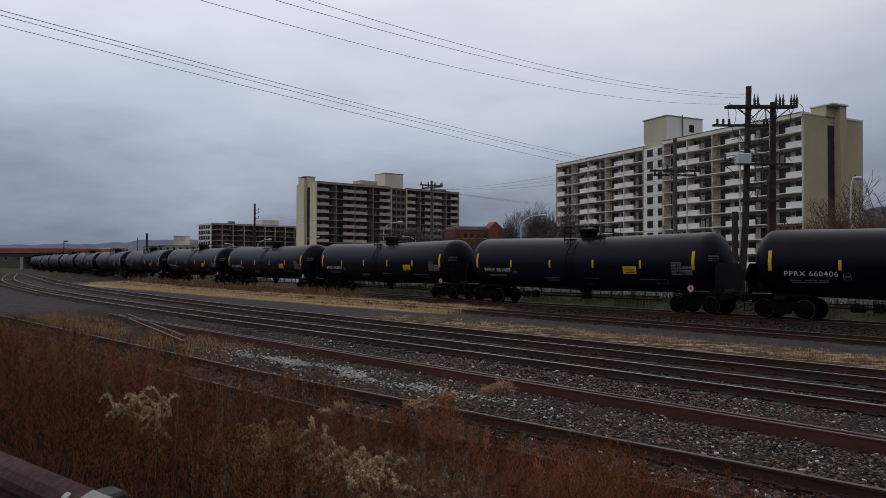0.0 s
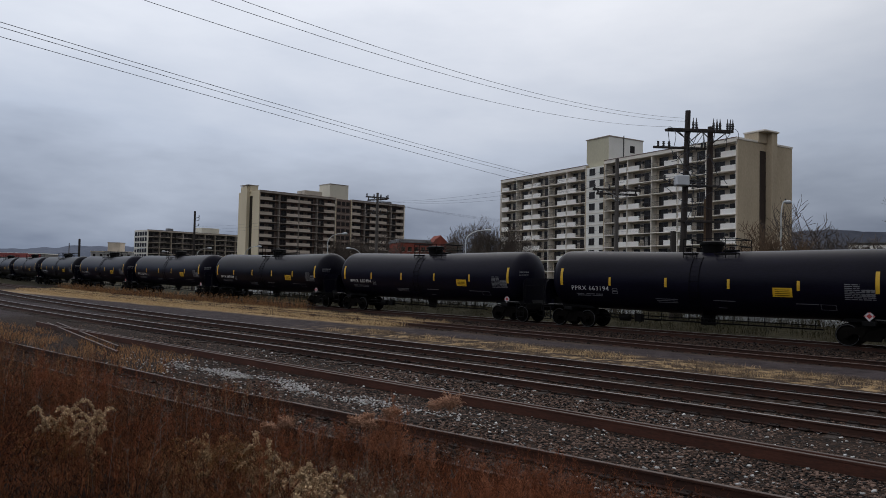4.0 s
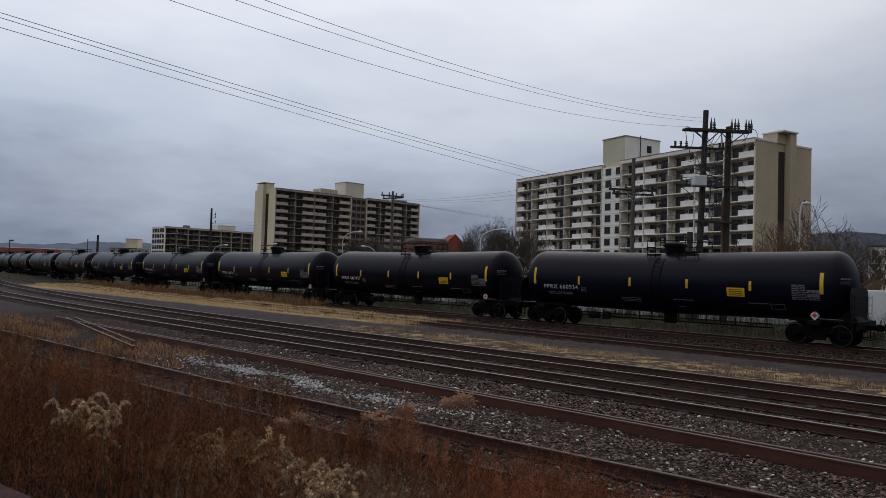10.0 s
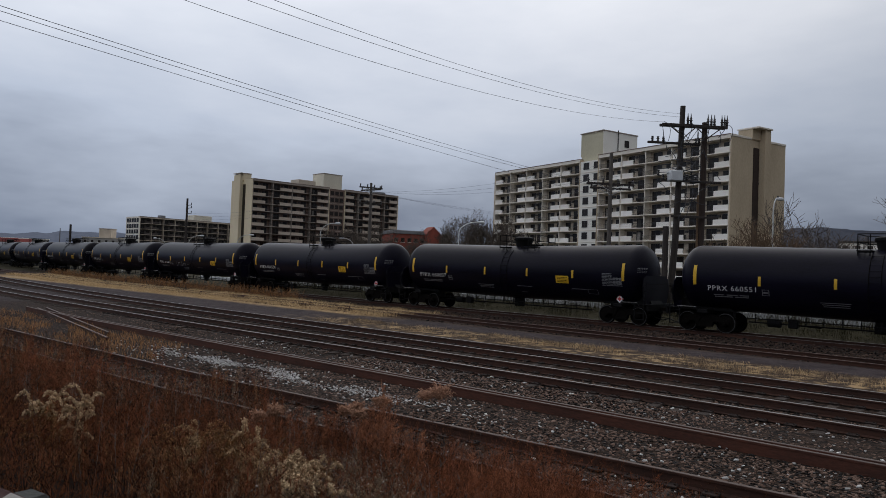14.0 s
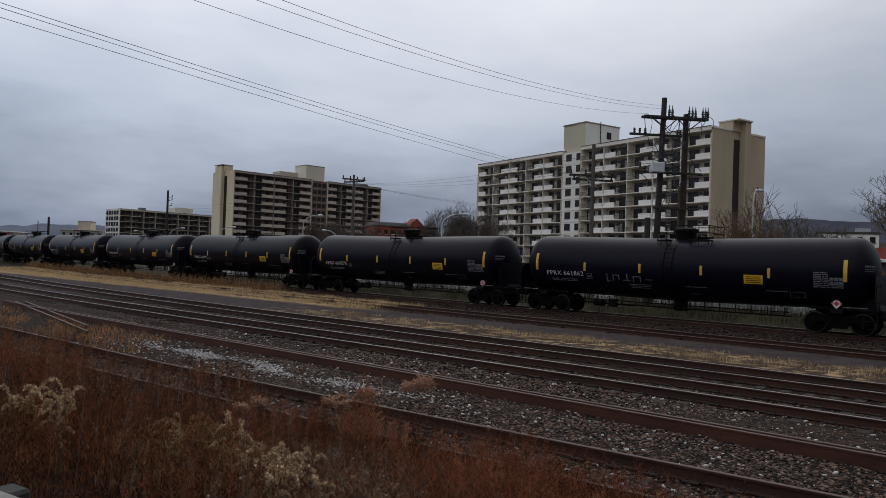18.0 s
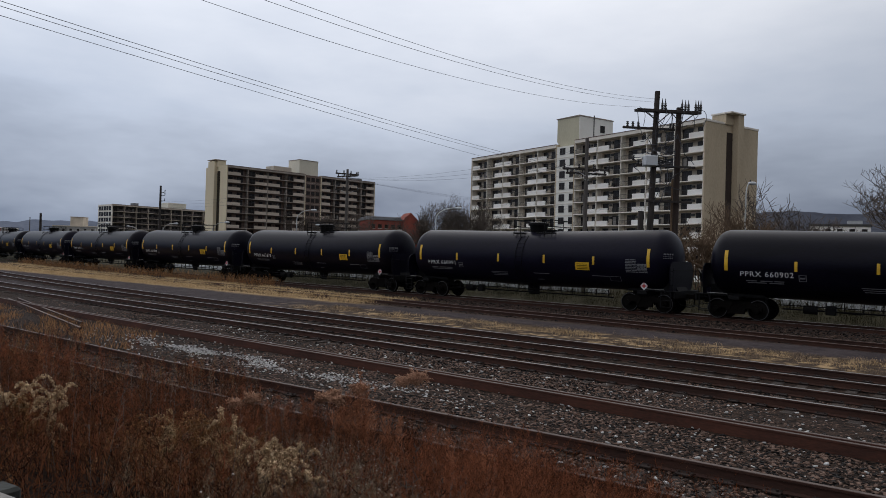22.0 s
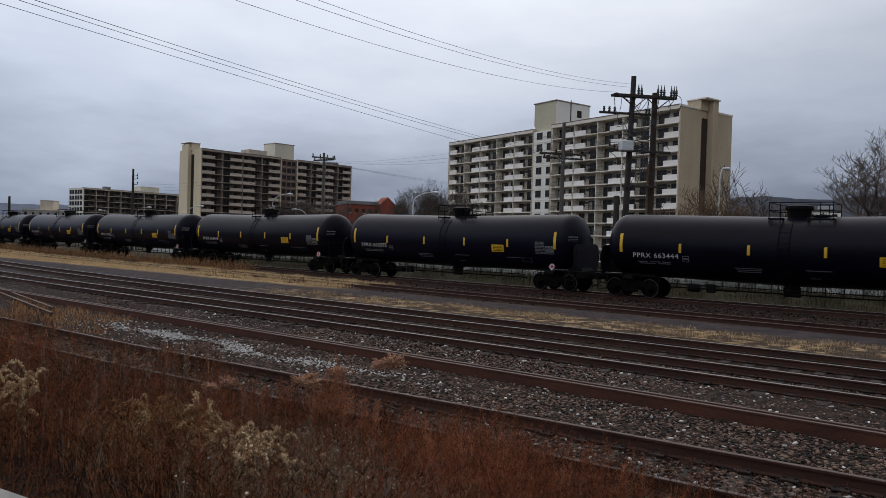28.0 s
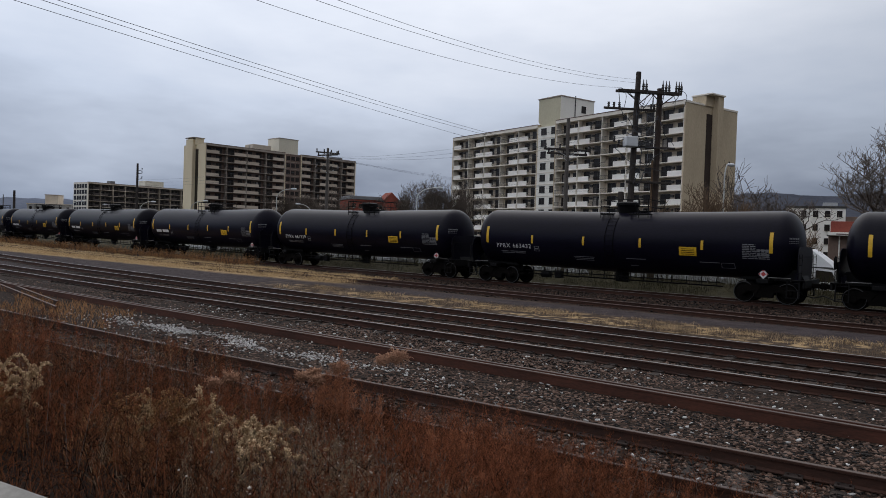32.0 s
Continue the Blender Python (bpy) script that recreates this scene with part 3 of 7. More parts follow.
def part(name, geo, material, parent, label="", m=None, smooth=False):
    """One mesh object under a thing or under a part; geo is a Geo or a mesh made before."""
    mats = material if isinstance(material, (list, tuple)) else (material,)
    me = geo.mesh(name, *mats, smooth=smooth) if isinstance(geo, Geo) else geo
    ob = new(name, me)
    ob.parent = parent
    if m is not None:
        ob.matrix_basis = m
    return tagged(ob, label)


def thing(name, m, label, category, group="", kind="", geo=None, material=None, smooth=False):
    data = None
    if geo is not None:
        mats = material if isinstance(material, (list, tuple)) else (material,)
        data = geo.mesh(name, *mats, smooth=smooth) if isinstance(geo, Geo) else geo
    ob = new(name, data)
    ob.matrix_basis = m
    return tagged(ob, label, category, group, kind)


# ---- plan: s runs along the main track towards the viewer's right, d straight across it ----
UX, UY = 0.688, -0.726
SITE = Matrix(((UX, -UY, 0, 0), (UY, UX, 0, 0), (0, 0, 1, 0), (0, 0, 0, 1)))
RAIL_D = 34.0
CURVE, BEND_AT = 0.00087, -5.6


def main_line(sigma):
    """The main track's centre and its heading at sigma metres along it: straight, then a long bend."""
    if sigma >= BEND_AT:
        return sigma, RAIL_D, 0.0
    a = CURVE * min(BEND_AT - sigma, 330)
    r = 1 / CURVE
    s, d = BEND_AT - r * math.sin(a), RAIL_D + r * (1 - math.cos(a))
    rest = max(0.0, BEND_AT - sigma - 330)
    return s - rest * math.cos(a), d + rest * math.sin(a), -a


def offset_line(off):
    def go(sigma):
        s, d, a = main_line(sigma)
        return s - off * math.sin(a), d + off * math.cos(a)
    return go


def yard_line(d0, bend, start, straight):
    """A yard track: level with the main line, bending away to the left, straight again past a point."""
    def go(s):
        far = max(0.0, start - max(s, straight))
        rest = max(0.0, straight - s)
        return s, d0 + bend * far ** 2 + 2 * bend * (start - straight) * rest
    return go


def height(s, d):
    """The ground's height: street bank, level yard, bank down to the road behind the main line."""
    def sm(a, b, x):
        x = min(1.0, max(0.0, (x - a) / (b - a)))
        return x * x * (3 - 2 * x)
    z = 0.93 - 1.13 * sm(1.0, 6.6, d)
    z -= 1.25 * sm(44.0, 48.0, d)
    z += 0.4 * sm(37.0, 40.5, d) * (1 - sm(43.0, 46.0, d))
    return z


def build_ground():
    ss = [-2600, -1500, -900, -600, -420, -320] + [-260 + 10 * i for i in range(17)] + [-90 + 2.5 * i for i in range(47)] + [30, 36, 45, 60, 90, 140, 220, 330, 480, 800, 1500, 2600]
    ds = [-900, -400, -150, -60, -25, -10, -5, -2] + [0.0 + 0.5 * i for i in range(20)] + [10 + 1.0 * i for i in range(37)] + [50, 56, 64, 76, 95, 120, 160, 220, 300, 450, 700, 1100, 1700, 2600]
    g = Geo()
    vs = []
    for d in ds:
        for s in ss:
            z = height(s, d)
            if -95 < s < 30 and -2 < d < 60:
                rough = 0.05 if d < 7 else 0.018
                z += rough * noise.noise(Vector((s * 0.9, d * 0.9, 0.3))) + rough * 1.5 * noise.noise(Vector((s * 0.25, d * 0.25, 4.0)))
            vs.append((s, d, z))
    w = len(ss)
    g.add(vs, [(j * w + i, j * w + i + 1, (j + 1) * w + i + 1, (j + 1) * w + i) for j in range(len(ds) - 1) for i in range(w - 1)])
    ob = thing("ground", SITE, "rail yard ground of ballast, earth, straw and old asphalt", "ground", kind="structure", geo=g, material="ground", smooth=True)
    return ob


build_ground()

# ---- rails and ties ----
RAIL_PROFILE = [(-0.068, -0.18), (0.068, -0.18), (0.068, -0.168), (0.012, -0.15), (0.010, -0.045), (0.036, -0.036), (0.036, -0.006), (0.028, 0.0), (-0.028, 0.0), (-0.036, -0.006), (-0.036, -0.036), (-0.010, -0.045), (-0.012, -0.15), (-0.068, -0.168)]


# an old rail sunk to its foot; web thickened to lessen shade under the head
OLD_PROFILE = [(-0.05, -0.26), (0.05, -0.26), (0.05, -0.225), (0.034, -0.205), (0.03, -0.05), (0.036, -0.036), (0.036, -0.008), (0.028, 0.0), (-0.028, 0.0), (-0.036, -0.008), (-0.036, -0.036), (-0.03, -0.05), (-0.034, -0.205), (-0.05, -0.225)]


def sweep_rail(points, side, top, profile=RAIL_PROFILE):
    g = Geo()
    n = len(profile)
    vs = []
    for i, (s, d) in enumerate(points):
        a, b = points[max(i - 1, 0)], points[min(i + 1, len(points) - 1)]
        tx, ty = b[0] - a[0], b[1] - a[1]
        ln = math.hypot(tx, ty)
        nx, ny = -ty / ln, tx / ln
        vs += [(s + nx * p, d + ny * p, z) for p, z in profile]
    g.v = vs
    for i in range(len(points) - 1):
        for k in range(n):
            g.f.append((i * n + k, (i + 1) * n + k, (i + 1) * n + (k + 1) % n, i * n + (k + 1) % n))
            g.mats.append(1 if k in (6, 7, 8) else 0)
    g.f += [tuple(range(n)), tuple(range((len(points) - 1) * n, len(points) * n))[::-1]]
    g.mats += [0, 0]
    return g.mesh("rail", side, top)


def span(lo, hi, dense=(-110, 30), fine=2.0, coarse=8.0):
    out, x = [], lo
    while x < hi:
        out.append(x)
        x += fine if dense[0] <= x < dense[1] else coarse
    return out + [hi]


tie_geo = Geo().box((0, 0, 0), (0.23, 2.55, 0.17), 0.015)
TIE = tie_geo.mesh("tie", "tie")
plate_geo = Geo().box((0, 0, 0.006), (0.2, 0.36, 0.024), 0.004)
for sx in (-0.06, 0.06):
    for sy in (-0.095, 0.095):
        plate_geo.box((sx, sy * 1.1, 0.026), (0.03, 0.03, 0.034), 0.005)
PLATE = plate_geo.mesh("tie_plate", "tie_iron")


def along(line, at):
    a, b = line(at - 0.3), line(at + 0.3)
    p = line(at)
    return p[0], p[1], math.atan2(b[1] - a[1], b[0] - a[0])


def track(name, line, lo, hi, side, top, label, tie_span, tie_gap=0.52, rails=(-0.75, 0.75), tie_top=-0.185, far_ties=True, drop=0.0):
    """Two rails on ties: those near the viewer are parts, the far ones one mesh."""
    ob = thing(name, SITE @ pose(0, 0, drop), label, "railway track", kind="structure")
    for off in rails:
        pts = []
        for x in span(lo, hi):
            s, d, a = along(line, x)
            pts.append((s - off * math.sin(a), d + off * math.cos(a)))
        part("rail", sweep_rail(pts, side, top), (side, top), ob)
    rng = random.Random(name)
    x, count = lo, 0
    rest = Geo()
    while x < hi:
        s, d, a = along(line, x)
        if tie_span[0] <= x <= tie_span[1] and count < 150:
            part("tie", TIE, "tie", ob, m=pose(s + rng.uniform(-0.03, 0.03), d + rng.uniform(-0.05, 0.05), tie_top - 0.085 + rng.uniform(-0.015, 0.008), rng.uniform(-0.6, 0.6), 0, math.degrees(a) + rng.uniform(-1.5, 1.5)))
            for off in rails:
                part("tie_plate", PLATE, "tie_iron", ob, m=pose(s - off * math.sin(a), d + off * math.cos(a), -0.168, 0, 0, math.degrees(a)))
            count += 1
        elif far_ties and -120 < x < 40:
            rest.box((s, d, tie_top - 0.085 + rng.uniform(-0.01, 0.01)), (0.23, 2.55, 0.17), 0, Matrix.Rotation(a, 3, "Z"))
        x += tie_gap
    if rest.v:
        tagged(part("far_ties", rest, "tie", ob), kind="stuff")
    return ob


LINE_C = yard_line(18.65, 0.00105, -15.0, -100.0)
LINE_D = yard_line(15.3, 0.0011, -25.0, -130.0)

track("main_track", offset_line(0), -470, 430, "rail_dark", "rail_top", "main line track with polished rails on dark ballast", (-26, 4), drop=0.0)
track("second_main_track", lambda x: (x, 27.0 - 0.04 * max(-40.0, min(x, 6.0))) if x > -40 else (x, 28.6 + 0.00085 * (x + 40) ** 2), -300, 200, "rail_dark", "rail_top_rust", "disused dark second track sunk in ballast", (-24, 3), tie_top=-0.2, drop=-0.03)
track("upper_yard_track", LINE_C, -190, 120, "rail_dark", "rail_top", "yard track with worn rails on tarred ties", (-34, 3))
track("middle_yard_track", LINE_D, -190, 120, "rail_dark", "rail_top", "yard track with bright worn rails and spiked tie plates", (-34, 3))


def line_f(x):
    return (x, 8.6 + 0.074 * min(x, 6)) if x > -14 else (x, 7.56 + 0.02 * (x + 14))


track("weedy_siding", line_f, -75, 110, "rail_dark", "rail_top_rust", "rusty siding overgrown with weeds", (-30, 6), tie_top=-0.195)


def lone_rail(name, line, lo, hi, label):
    stub = name == "rail_stub"
    ob = thing(name, SITE @ pose(0, 0, -0.03 if stub else 0), label, "rail", kind="structure")
    pts = [line(x) for x in span(lo, hi)]
    side, top = ("rail_dark", "rail_top_rust") if stub else ("rail_rust", "rail_top_rust")
    part("rail", sweep_rail(pts, side, top, OLD_PROFILE), (side, top), ob)
    return ob


lone_rail("lone_rusty_rail", lambda x: (x, 11.72 + 0.06 * max(0.0, -31.0 - x)), -36.5, 110, "single red-rusted rail lying in the ballast")
lone_rail("old_guard_rail", lambda x: (x, 11.93), -32, 40, "second rusted rail laid close behind the first")
lone_rail("rail_stub", lambda x: (x, 9.75 - 0.19 * (x + 22.3)), -36, -22.5, "short rusted rail end sunk in dry grass")
lone_rail("rail_stub", lambda x: (x, 10.15 - 0.19 * (x + 22.3)), -36, -24.0, "short rusted rail end sunk in dry grass")
track("branch_track", lambda x: (x, 15.9 - 0.108 * (x + 62)), -190, -62, "rail_dark", "rail_top_rust", "yard branch track running off beside the crossing", (-1, -1), far_ties=False)


# ---- tank cars ----
TR = 1.525
HALF, HEAD = 8.4, 0.88
TRUCK_AT = 7.05


def tank_z(x):
    """The tank's axis: its two halves slope down to the outlet in the middle."""
    return 2.45 + 0.12 * min(abs(x), HALF) / HALF


def head_radius(x):
    """The tank's radius at x metres from its middle, rounding off into the heads."""
    u = max(0.0, (abs(x) - (HALF - HEAD)) / HEAD)
    return TR * max(0.0, 1 - min(u, 1.0) ** 2.3) ** 0.5


def on_tank(x, z, lift=0.007):
    return (x, -math.sqrt(max(0.0, (head_radius(x) + lift) ** 2 - (z - tank_z(x)) ** 2)), z)


def decal(x0, x1, z0, z1, geo, lift=0.007, n=4):
    """A painted or stuck-on patch that follows the tank's round side."""
    vs = [on_tank(x, z0 + (z1 - z0) * k / n, lift) for k in range(n + 1) for x in (x0, x1)]
    back = [on_tank(x, z0 + (z1 - z0) * k / n, -0.003) for k in range(n + 1) for x in (x0, x1)]
    m = len(vs)
    fs = [(2 * k, 2 * k + 1, 2 * k + 3, 2 * k + 2) for k in range(n)]
    fs += [(2 * k + m, 2 * k, 2 * k + 2, 2 * k + 2 + m) for k in range(n)] + [(2 * k + 1, 2 * k + 1 + m, 2 * k + 3 + m, 2 * k + 3) for k in range(n)]
    fs += [(0, m, m + 1, 1), (2 * n, 2 * n + 1, 2 * n + 1 + m, 2 * n + m)]
    geo.add(vs + back, fs)
    return geo


def lettering(text, size, x, z):
    """Stencilled characters laid on the tank's side, their left end at x, their foot at z."""
    cu = bpy.data.curves.new("lettering", "FONT")
    cu.body, cu.size, cu.resolution_u, cu.extrude = text, size, 2, 0.0
    cu.space_character = 1.1
    ob = bpy.data.objects.new("lettering", cu)
    scene.collection.objects.link(ob)
    me = bpy.data.meshes.new_from_object(ob.evaluated_get(bpy.context.evaluated_depsgraph_get()))
    bpy.data.objects.remove(ob)
    for v in me.vertices:
        v.co = on_tank(x + v.co.x * 1.12, z + v.co.y)
    me.materials.clear()
    me.materials.append(M["white_mark"])
    return me


def tank_meshes():
    D = {}
    head = [HALF - HEAD + HEAD * u for u in (0, 0.15, 0.3, 0.44, 0.57, 0.69, 0.79, 0.87, 0.93, 0.97, 0.99)]
    xs = [-x for x in head[::-1]] + [-6, -4.5, -3, -1.5, -0.3, 0.3, 1.5, 3, 4.5, 6] + head
    n = 56
    g = Geo()
    vs = []
    for x in xs:
        r = head_radius(x)
        vs += [(x, r * math.cos(2 * math.pi * k / n), tank_z(x) + r * math.sin(2 * math.pi * k / n)) for k in range(n)]
    fs = [(i * n + k, i * n + (k + 1) % n, (i + 1) * n + (k + 1) % n, (i + 1) * n + k) for i in range(len(xs) - 1) for k in range(n)]
    fs += [tuple(range(n))[::-1], tuple((len(xs) - 1) * n + k for k in range(n))]
    g.add(vs, fs)
    D["tank"] = g.mesh("tank", "tank", smooth=True)
    outline = [(-1.2, 0.98), (1.2, 0.98), (1.42, 1.5), (1.46, 2.0), (1.36, 2.36), (1.1, 2.52), (-1.1, 2.52), (-1.36, 2.36), (-1.46, 2.0), (-1.42, 1.5)]
    g = Geo().prism(outline, HALF + 0.03, HALF + 0.05, "YZ")
    for y in (-0.9, 0.9):
        g.box((HALF - 0.06, y, 1.15), (0.2, 0.06, 0.5), 0.005)
    D["head_shield"] = g.mesh("head_shield", "tank")
    g = Geo().box((8.52, 0, 1.06), (0.42, 2.9, 0.04), 0.006)
    for i in range(9):
        g.box((8.34 + i * 0.045, 0, 1.09), (0.012, 2.86, 0.02))
    D["end_platform"] = g.mesh("end_platform", "tank_fitting")
    g = Geo()
    for y in (-1.42, 1.42):
        g.tube([(8.48, y, 1.08), (8.48, y, 2.2), (8.6, y, 2.2), (8.6, y, 1.08)], 0.012, 5)
        for z in (1.4, 1.75, 2.05):
            g.tube([(8.48, y, z), (8.6, y, z)], 0.01, 5)
    g.tube([(8.6, -1.42, 2.1), (8.6, 1.42, 2.1)], 0.012, 5)
    D["end_handrail"] = g.mesh("end_handrail", "tank_fitting")
    g = Geo().lathe([(0.0, 0.27), (0.03, 0.28), (0.06, 0.27)], 18, "X", (8.66, 0.75, 1.9)).box((8.58, 0.75, 1.5), (0.1, 0.12, 0.9), 0.01)
    D["brake_wheel"] = g.mesh("brake_wheel", "truck_iron")
    g = Geo().box((0, 0, 0.83), (2.7, 0.46, 0.36), 0.02).box((0.9, 0, 0.8), (0.5, 0.66, 0.3), 0.03)
    g.prism([(-1.6, 1.0), (1.2, 1.0), (0.9, 1.55), (-1.3, 1.2)], -0.62, 0.62)
    D["stub_sill"] = g.mesh("stub_sill", "tank_fitting")
    g = Geo().box((0, 0, 0.98), (0.5, 2.75, 0.18), 0.02)
    D["bolster"] = g.mesh("bolster", "tank_fitting")
    g = Geo().box((0, 0, 0.95), (0.1, 2.9, 0.34), 0.01)
    D["end_sill"] = g.mesh("end_sill", "tank_fitting")
    g = Geo().box((0.35, 0, 0.86), (0.75, 0.2, 0.2), 0.03).box((0.75, 0.03, 0.86), (0.26, 0.3, 0.28), 0.05)
    D["coupler"] = g.mesh("coupler", "truck_iron")
    g = Geo().tube([(-0.45, 0.25, 0.75), (-0.1, 0.25, 0.4), (0.35, 0.2, 0.32), (0.75, 0.1, 0.45)], 0.03, 6)
    D["air_hose"] = g.mesh("air_hose", "rubber")
    g = Geo()
    for z in (0.35, 0.66, 0.98):
        g.tube([(-0.24, -1.5, z), (0.24, -1.5, z)], 0.02, 6)
    for x in (-0.24, 0.24):
        g.box((x, -1.5, 0.72), (0.05, 0.04, 0.8), 0.005)
    g.box((0, -1.49, 1.1), (0.9, 0.09, 0.03), 0.005)
    D["side_step"] = g.mesh("side_step", "tank_fitting")
    g = Geo()
    g.tube([(-0.45, -1.48, 1.16), (0.45, -1.48, 1.16)], 0.022, 6)
    for x in (-0.43, 0.43):
        g.tube([(x, -1.48, 1.16), (x, -1.3, 1.02)], 0.02, 5)
    D["grab_iron"] = g.mesh("grab_iron", "wheel_bright")
    # truck
    g = Geo().box((0, 0, 0.62), (0.42, 2.1, 0.22), 0.03)
    D["truck"] = g.mesh("truck", "truck_iron")
    side = [(-1.12, 0.42), (-1.12, 0.58), (-0.86, 0.66), (-0.5, 0.82), (0.5, 0.82), (0.86, 0.66), (1.12, 0.58), (1.12, 0.42), (0.74, 0.42), (0.66, 0.52), (0.42, 0.5), (0.36, 0.26), (-0.36, 0.26), (-0.42, 0.5), (-0.66, 0.52), (-0.74, 0.42)]
    g = Geo().prism(side, -0.09, 0.09)
    for x in (-0.89, 0.89):
        g.lathe([(-0.16, 0.02), (-0.15, 0.12), (0.1, 0.14)], 12, "Y", (x, 0, 0.457))
    g.box((-0.26, -0.1, 0.56), (0.1, 0.06, 0.42), 0.01, Matrix.Rotation(0.5, 3, "Y"))
    D["side_frame"] = g.mesh("side_frame", "truck_iron")
    g = Geo()
    for x in (-0.16, 0, 0.16):
        pts = [(x + 0.06 * math.cos(a), 0.06 * math.sin(a), 0.3 + 0.22 * a / (8 * math.pi)) for a in [i * math.pi / 3 for i in range(25)]]
        g.tube(pts, 0.016, 4)
    D["spring_nest"] = g.mesh("spring_nest", "truck_iron")
    g = Geo().tube([(0, -0.98, 0.457), (0, 0.98, 0.457)], 0.085, 10)
    D["axle"] = g.mesh("axle", "wheel_steel", smooth=True)
    wp = [(-0.07, 0.1), (-0.075, 0.17), (-0.03, 0.2), (-0.02, 0.36), (-0.065, 0.39), (-0.065, 0.452), (0.045, 0.46), (0.05, 0.49), (0.07, 0.485), (0.07, 0.39), (0.02, 0.36), (0.02, 0.2), (0.07, 0.17), (0.07, 0.1)]
    g = Geo().lathe(wp, 24, "Y")
    D["wheel"] = g.mesh("wheel", "wheel_steel", smooth=True)
    g = Geo()
    n = 32
    vs = []
    for y in (-0.078, -0.066):
        for r in (0.418, 0.446):
            vs += [(r * math.cos(2 * math.pi * k / n), y, r * math.sin(2 * math.pi * k / n)) for k in range(n)]
    fs = []
    for k in range(n):
        q = (k + 1) % n
        fs += [(k, q, n + q, n + k), (n + k, n + q, 3 * n + q, 3 * n + k), (2 * n + k, 2 * n + q, q, k)]
    g.add(vs, fs)
    D["wheel_rim"] = g.mesh("wheel_rim", "wheel_bright")
    # top fittings
    g = Geo().lathe([(3.84, 0.42), (3.93, 0.44), (4.3, 0.5), (4.36, 0.52), (4.38, 0.56), (4.5, 0.56), (4.56, 0.38), (4.58, 0.02)], 24, "Z")
    for k in range(12):
        a = k * math.pi / 6
        g.box((0.54 * math.cos(a), 0.54 * math.sin(a), 4.4), (0.07, 0.07, 0.12), 0.01)
    D["valve_housing"] = g.mesh("valve_housing", "tank_fitting", smooth=True)
    g = Geo().lathe([(3.86, 0.33), (4.04, 0.33), (4.05, 0.38), (4.11, 0.38), (4.14, 0.05)], 18, "Z", (0.92, 0, 0))
    g.tube([(0.92, -0.25, 4.14), (0.92, -0.12, 4.22), (0.92, 0.12, 4.22), (0.92, 0.25, 4.14)], 0.02, 5)
    for k in range(6):
        a = k * math.pi / 3
        g.box((0.92 + 0.37 * math.cos(a), 0.37 * math.sin(a), 4.08), (0.05, 0.05, 0.12), 0.01)
    D["manway"] = g.mesh("manway", "tank_fitting", smooth=True)
    g = Geo()
    for x0, x1 in ((-1.02, -0.5), (0.5, 1.5)):
        for sy in (-1, 1):
            g.box(((x0 + x1) / 2, sy * 0.62, 3.9), (x1 - x0, 0.05, 0.09), 0.01)
            g.box(((x0 + x1) / 2, sy * 1.0, 3.9), (x1 - x0, 0.05, 0.09), 0.01)
            for i in range(int((x1 - x0) / 0.15)):
                g.box((x0 + 0.08 + i * 0.15, sy * 0.81, 3.94), (0.03, 0.42, 0.02))
        for x in (x0, x1):
            g.box((x, 0, 3.93), (0.06, 2.0, 0.05), 0.01)
    D["walkway"] = g.mesh("walkway", "tank_fitting")
    g = Geo()
    for y in (-1.0, 1.0):
        for x in (-1.0, -0.55, 1.0, 1.48):
            g.tube([(x, y, 3.72), (x, y, 4.62)], 0.021, 5)
        for z in (4.28, 4.62):
            g.tube([(-1.0, y, z), (-0.55, y, z)], 0.019, 5)
            g.tube([(1.0, y, z), (1.48, y, z)], 0.019, 5)
        g.tube([(-0.55, y, 4.62), (1.0, y, 4.62)], 0.022, 5)
    for x in (-1.0, 1.48):
        for z in (4.28, 4.62):
            g.tube([(x, -1.0, z), (x, 1.0, z)], 0.024, 5)
    D["guard_railing"] = g.mesh("guard_railing", "tank_fitting")
    g = Geo()
    for x in (-0.22, 0.22):
        pts = [(x, -(TR + 0.07) * math.cos(a), tank_z(0) + (TR + 0.07) * math.sin(a)) for a in [radians(v) for v in (-52, -30, -8, 14, 36, 55)]]
        g.tube([(x, -1.2, 0.62)] + pts, 0.013, 5)
    for i in range(12):
        a = radians(-50 + i * 9.2)
        y, z = -(TR + 0.07) * math.cos(a), tank_z(0) + (TR + 0.07) * math.sin(a)
        g.tube([(-0.22, y, z), (0.22, y, z)], 0.009, 4)
    D["side_ladder"] = g.mesh("side_ladder", "truck_iron")
    # belly
    g = Geo().lathe([(0.52, 0.14), (0.6, 0.2), (0.72, 0.2), (0.78, 0.3), (0.96, 0.34)], 14, "Z").box((0, 0, 0.66), (0.7, 0.08, 0.42), 0.02).box((0, -0.3, 0.62), (0.12, 0.5, 0.08), 0.02)
    D["outlet_valve"] = g.mesh("outlet_valve", "tank_fitting")
    g = Geo()
    g.tube([(-5.2, -0.62, 0.6), (5.2, -0.62, 0.6)], 0.035, 6)
    g.tube([(-5.2, -0.9, 0.78), (5.2, -0.9, 0.78)], 0.025, 6)
    for i in range(15):
        x = -4.9 + i * 0.7
        g.box((x, -0.62, 0.78), (0.04, 0.04, 0.4))
    D["brake_pipe"] = g.mesh("brake_pipe", "tank_fitting")
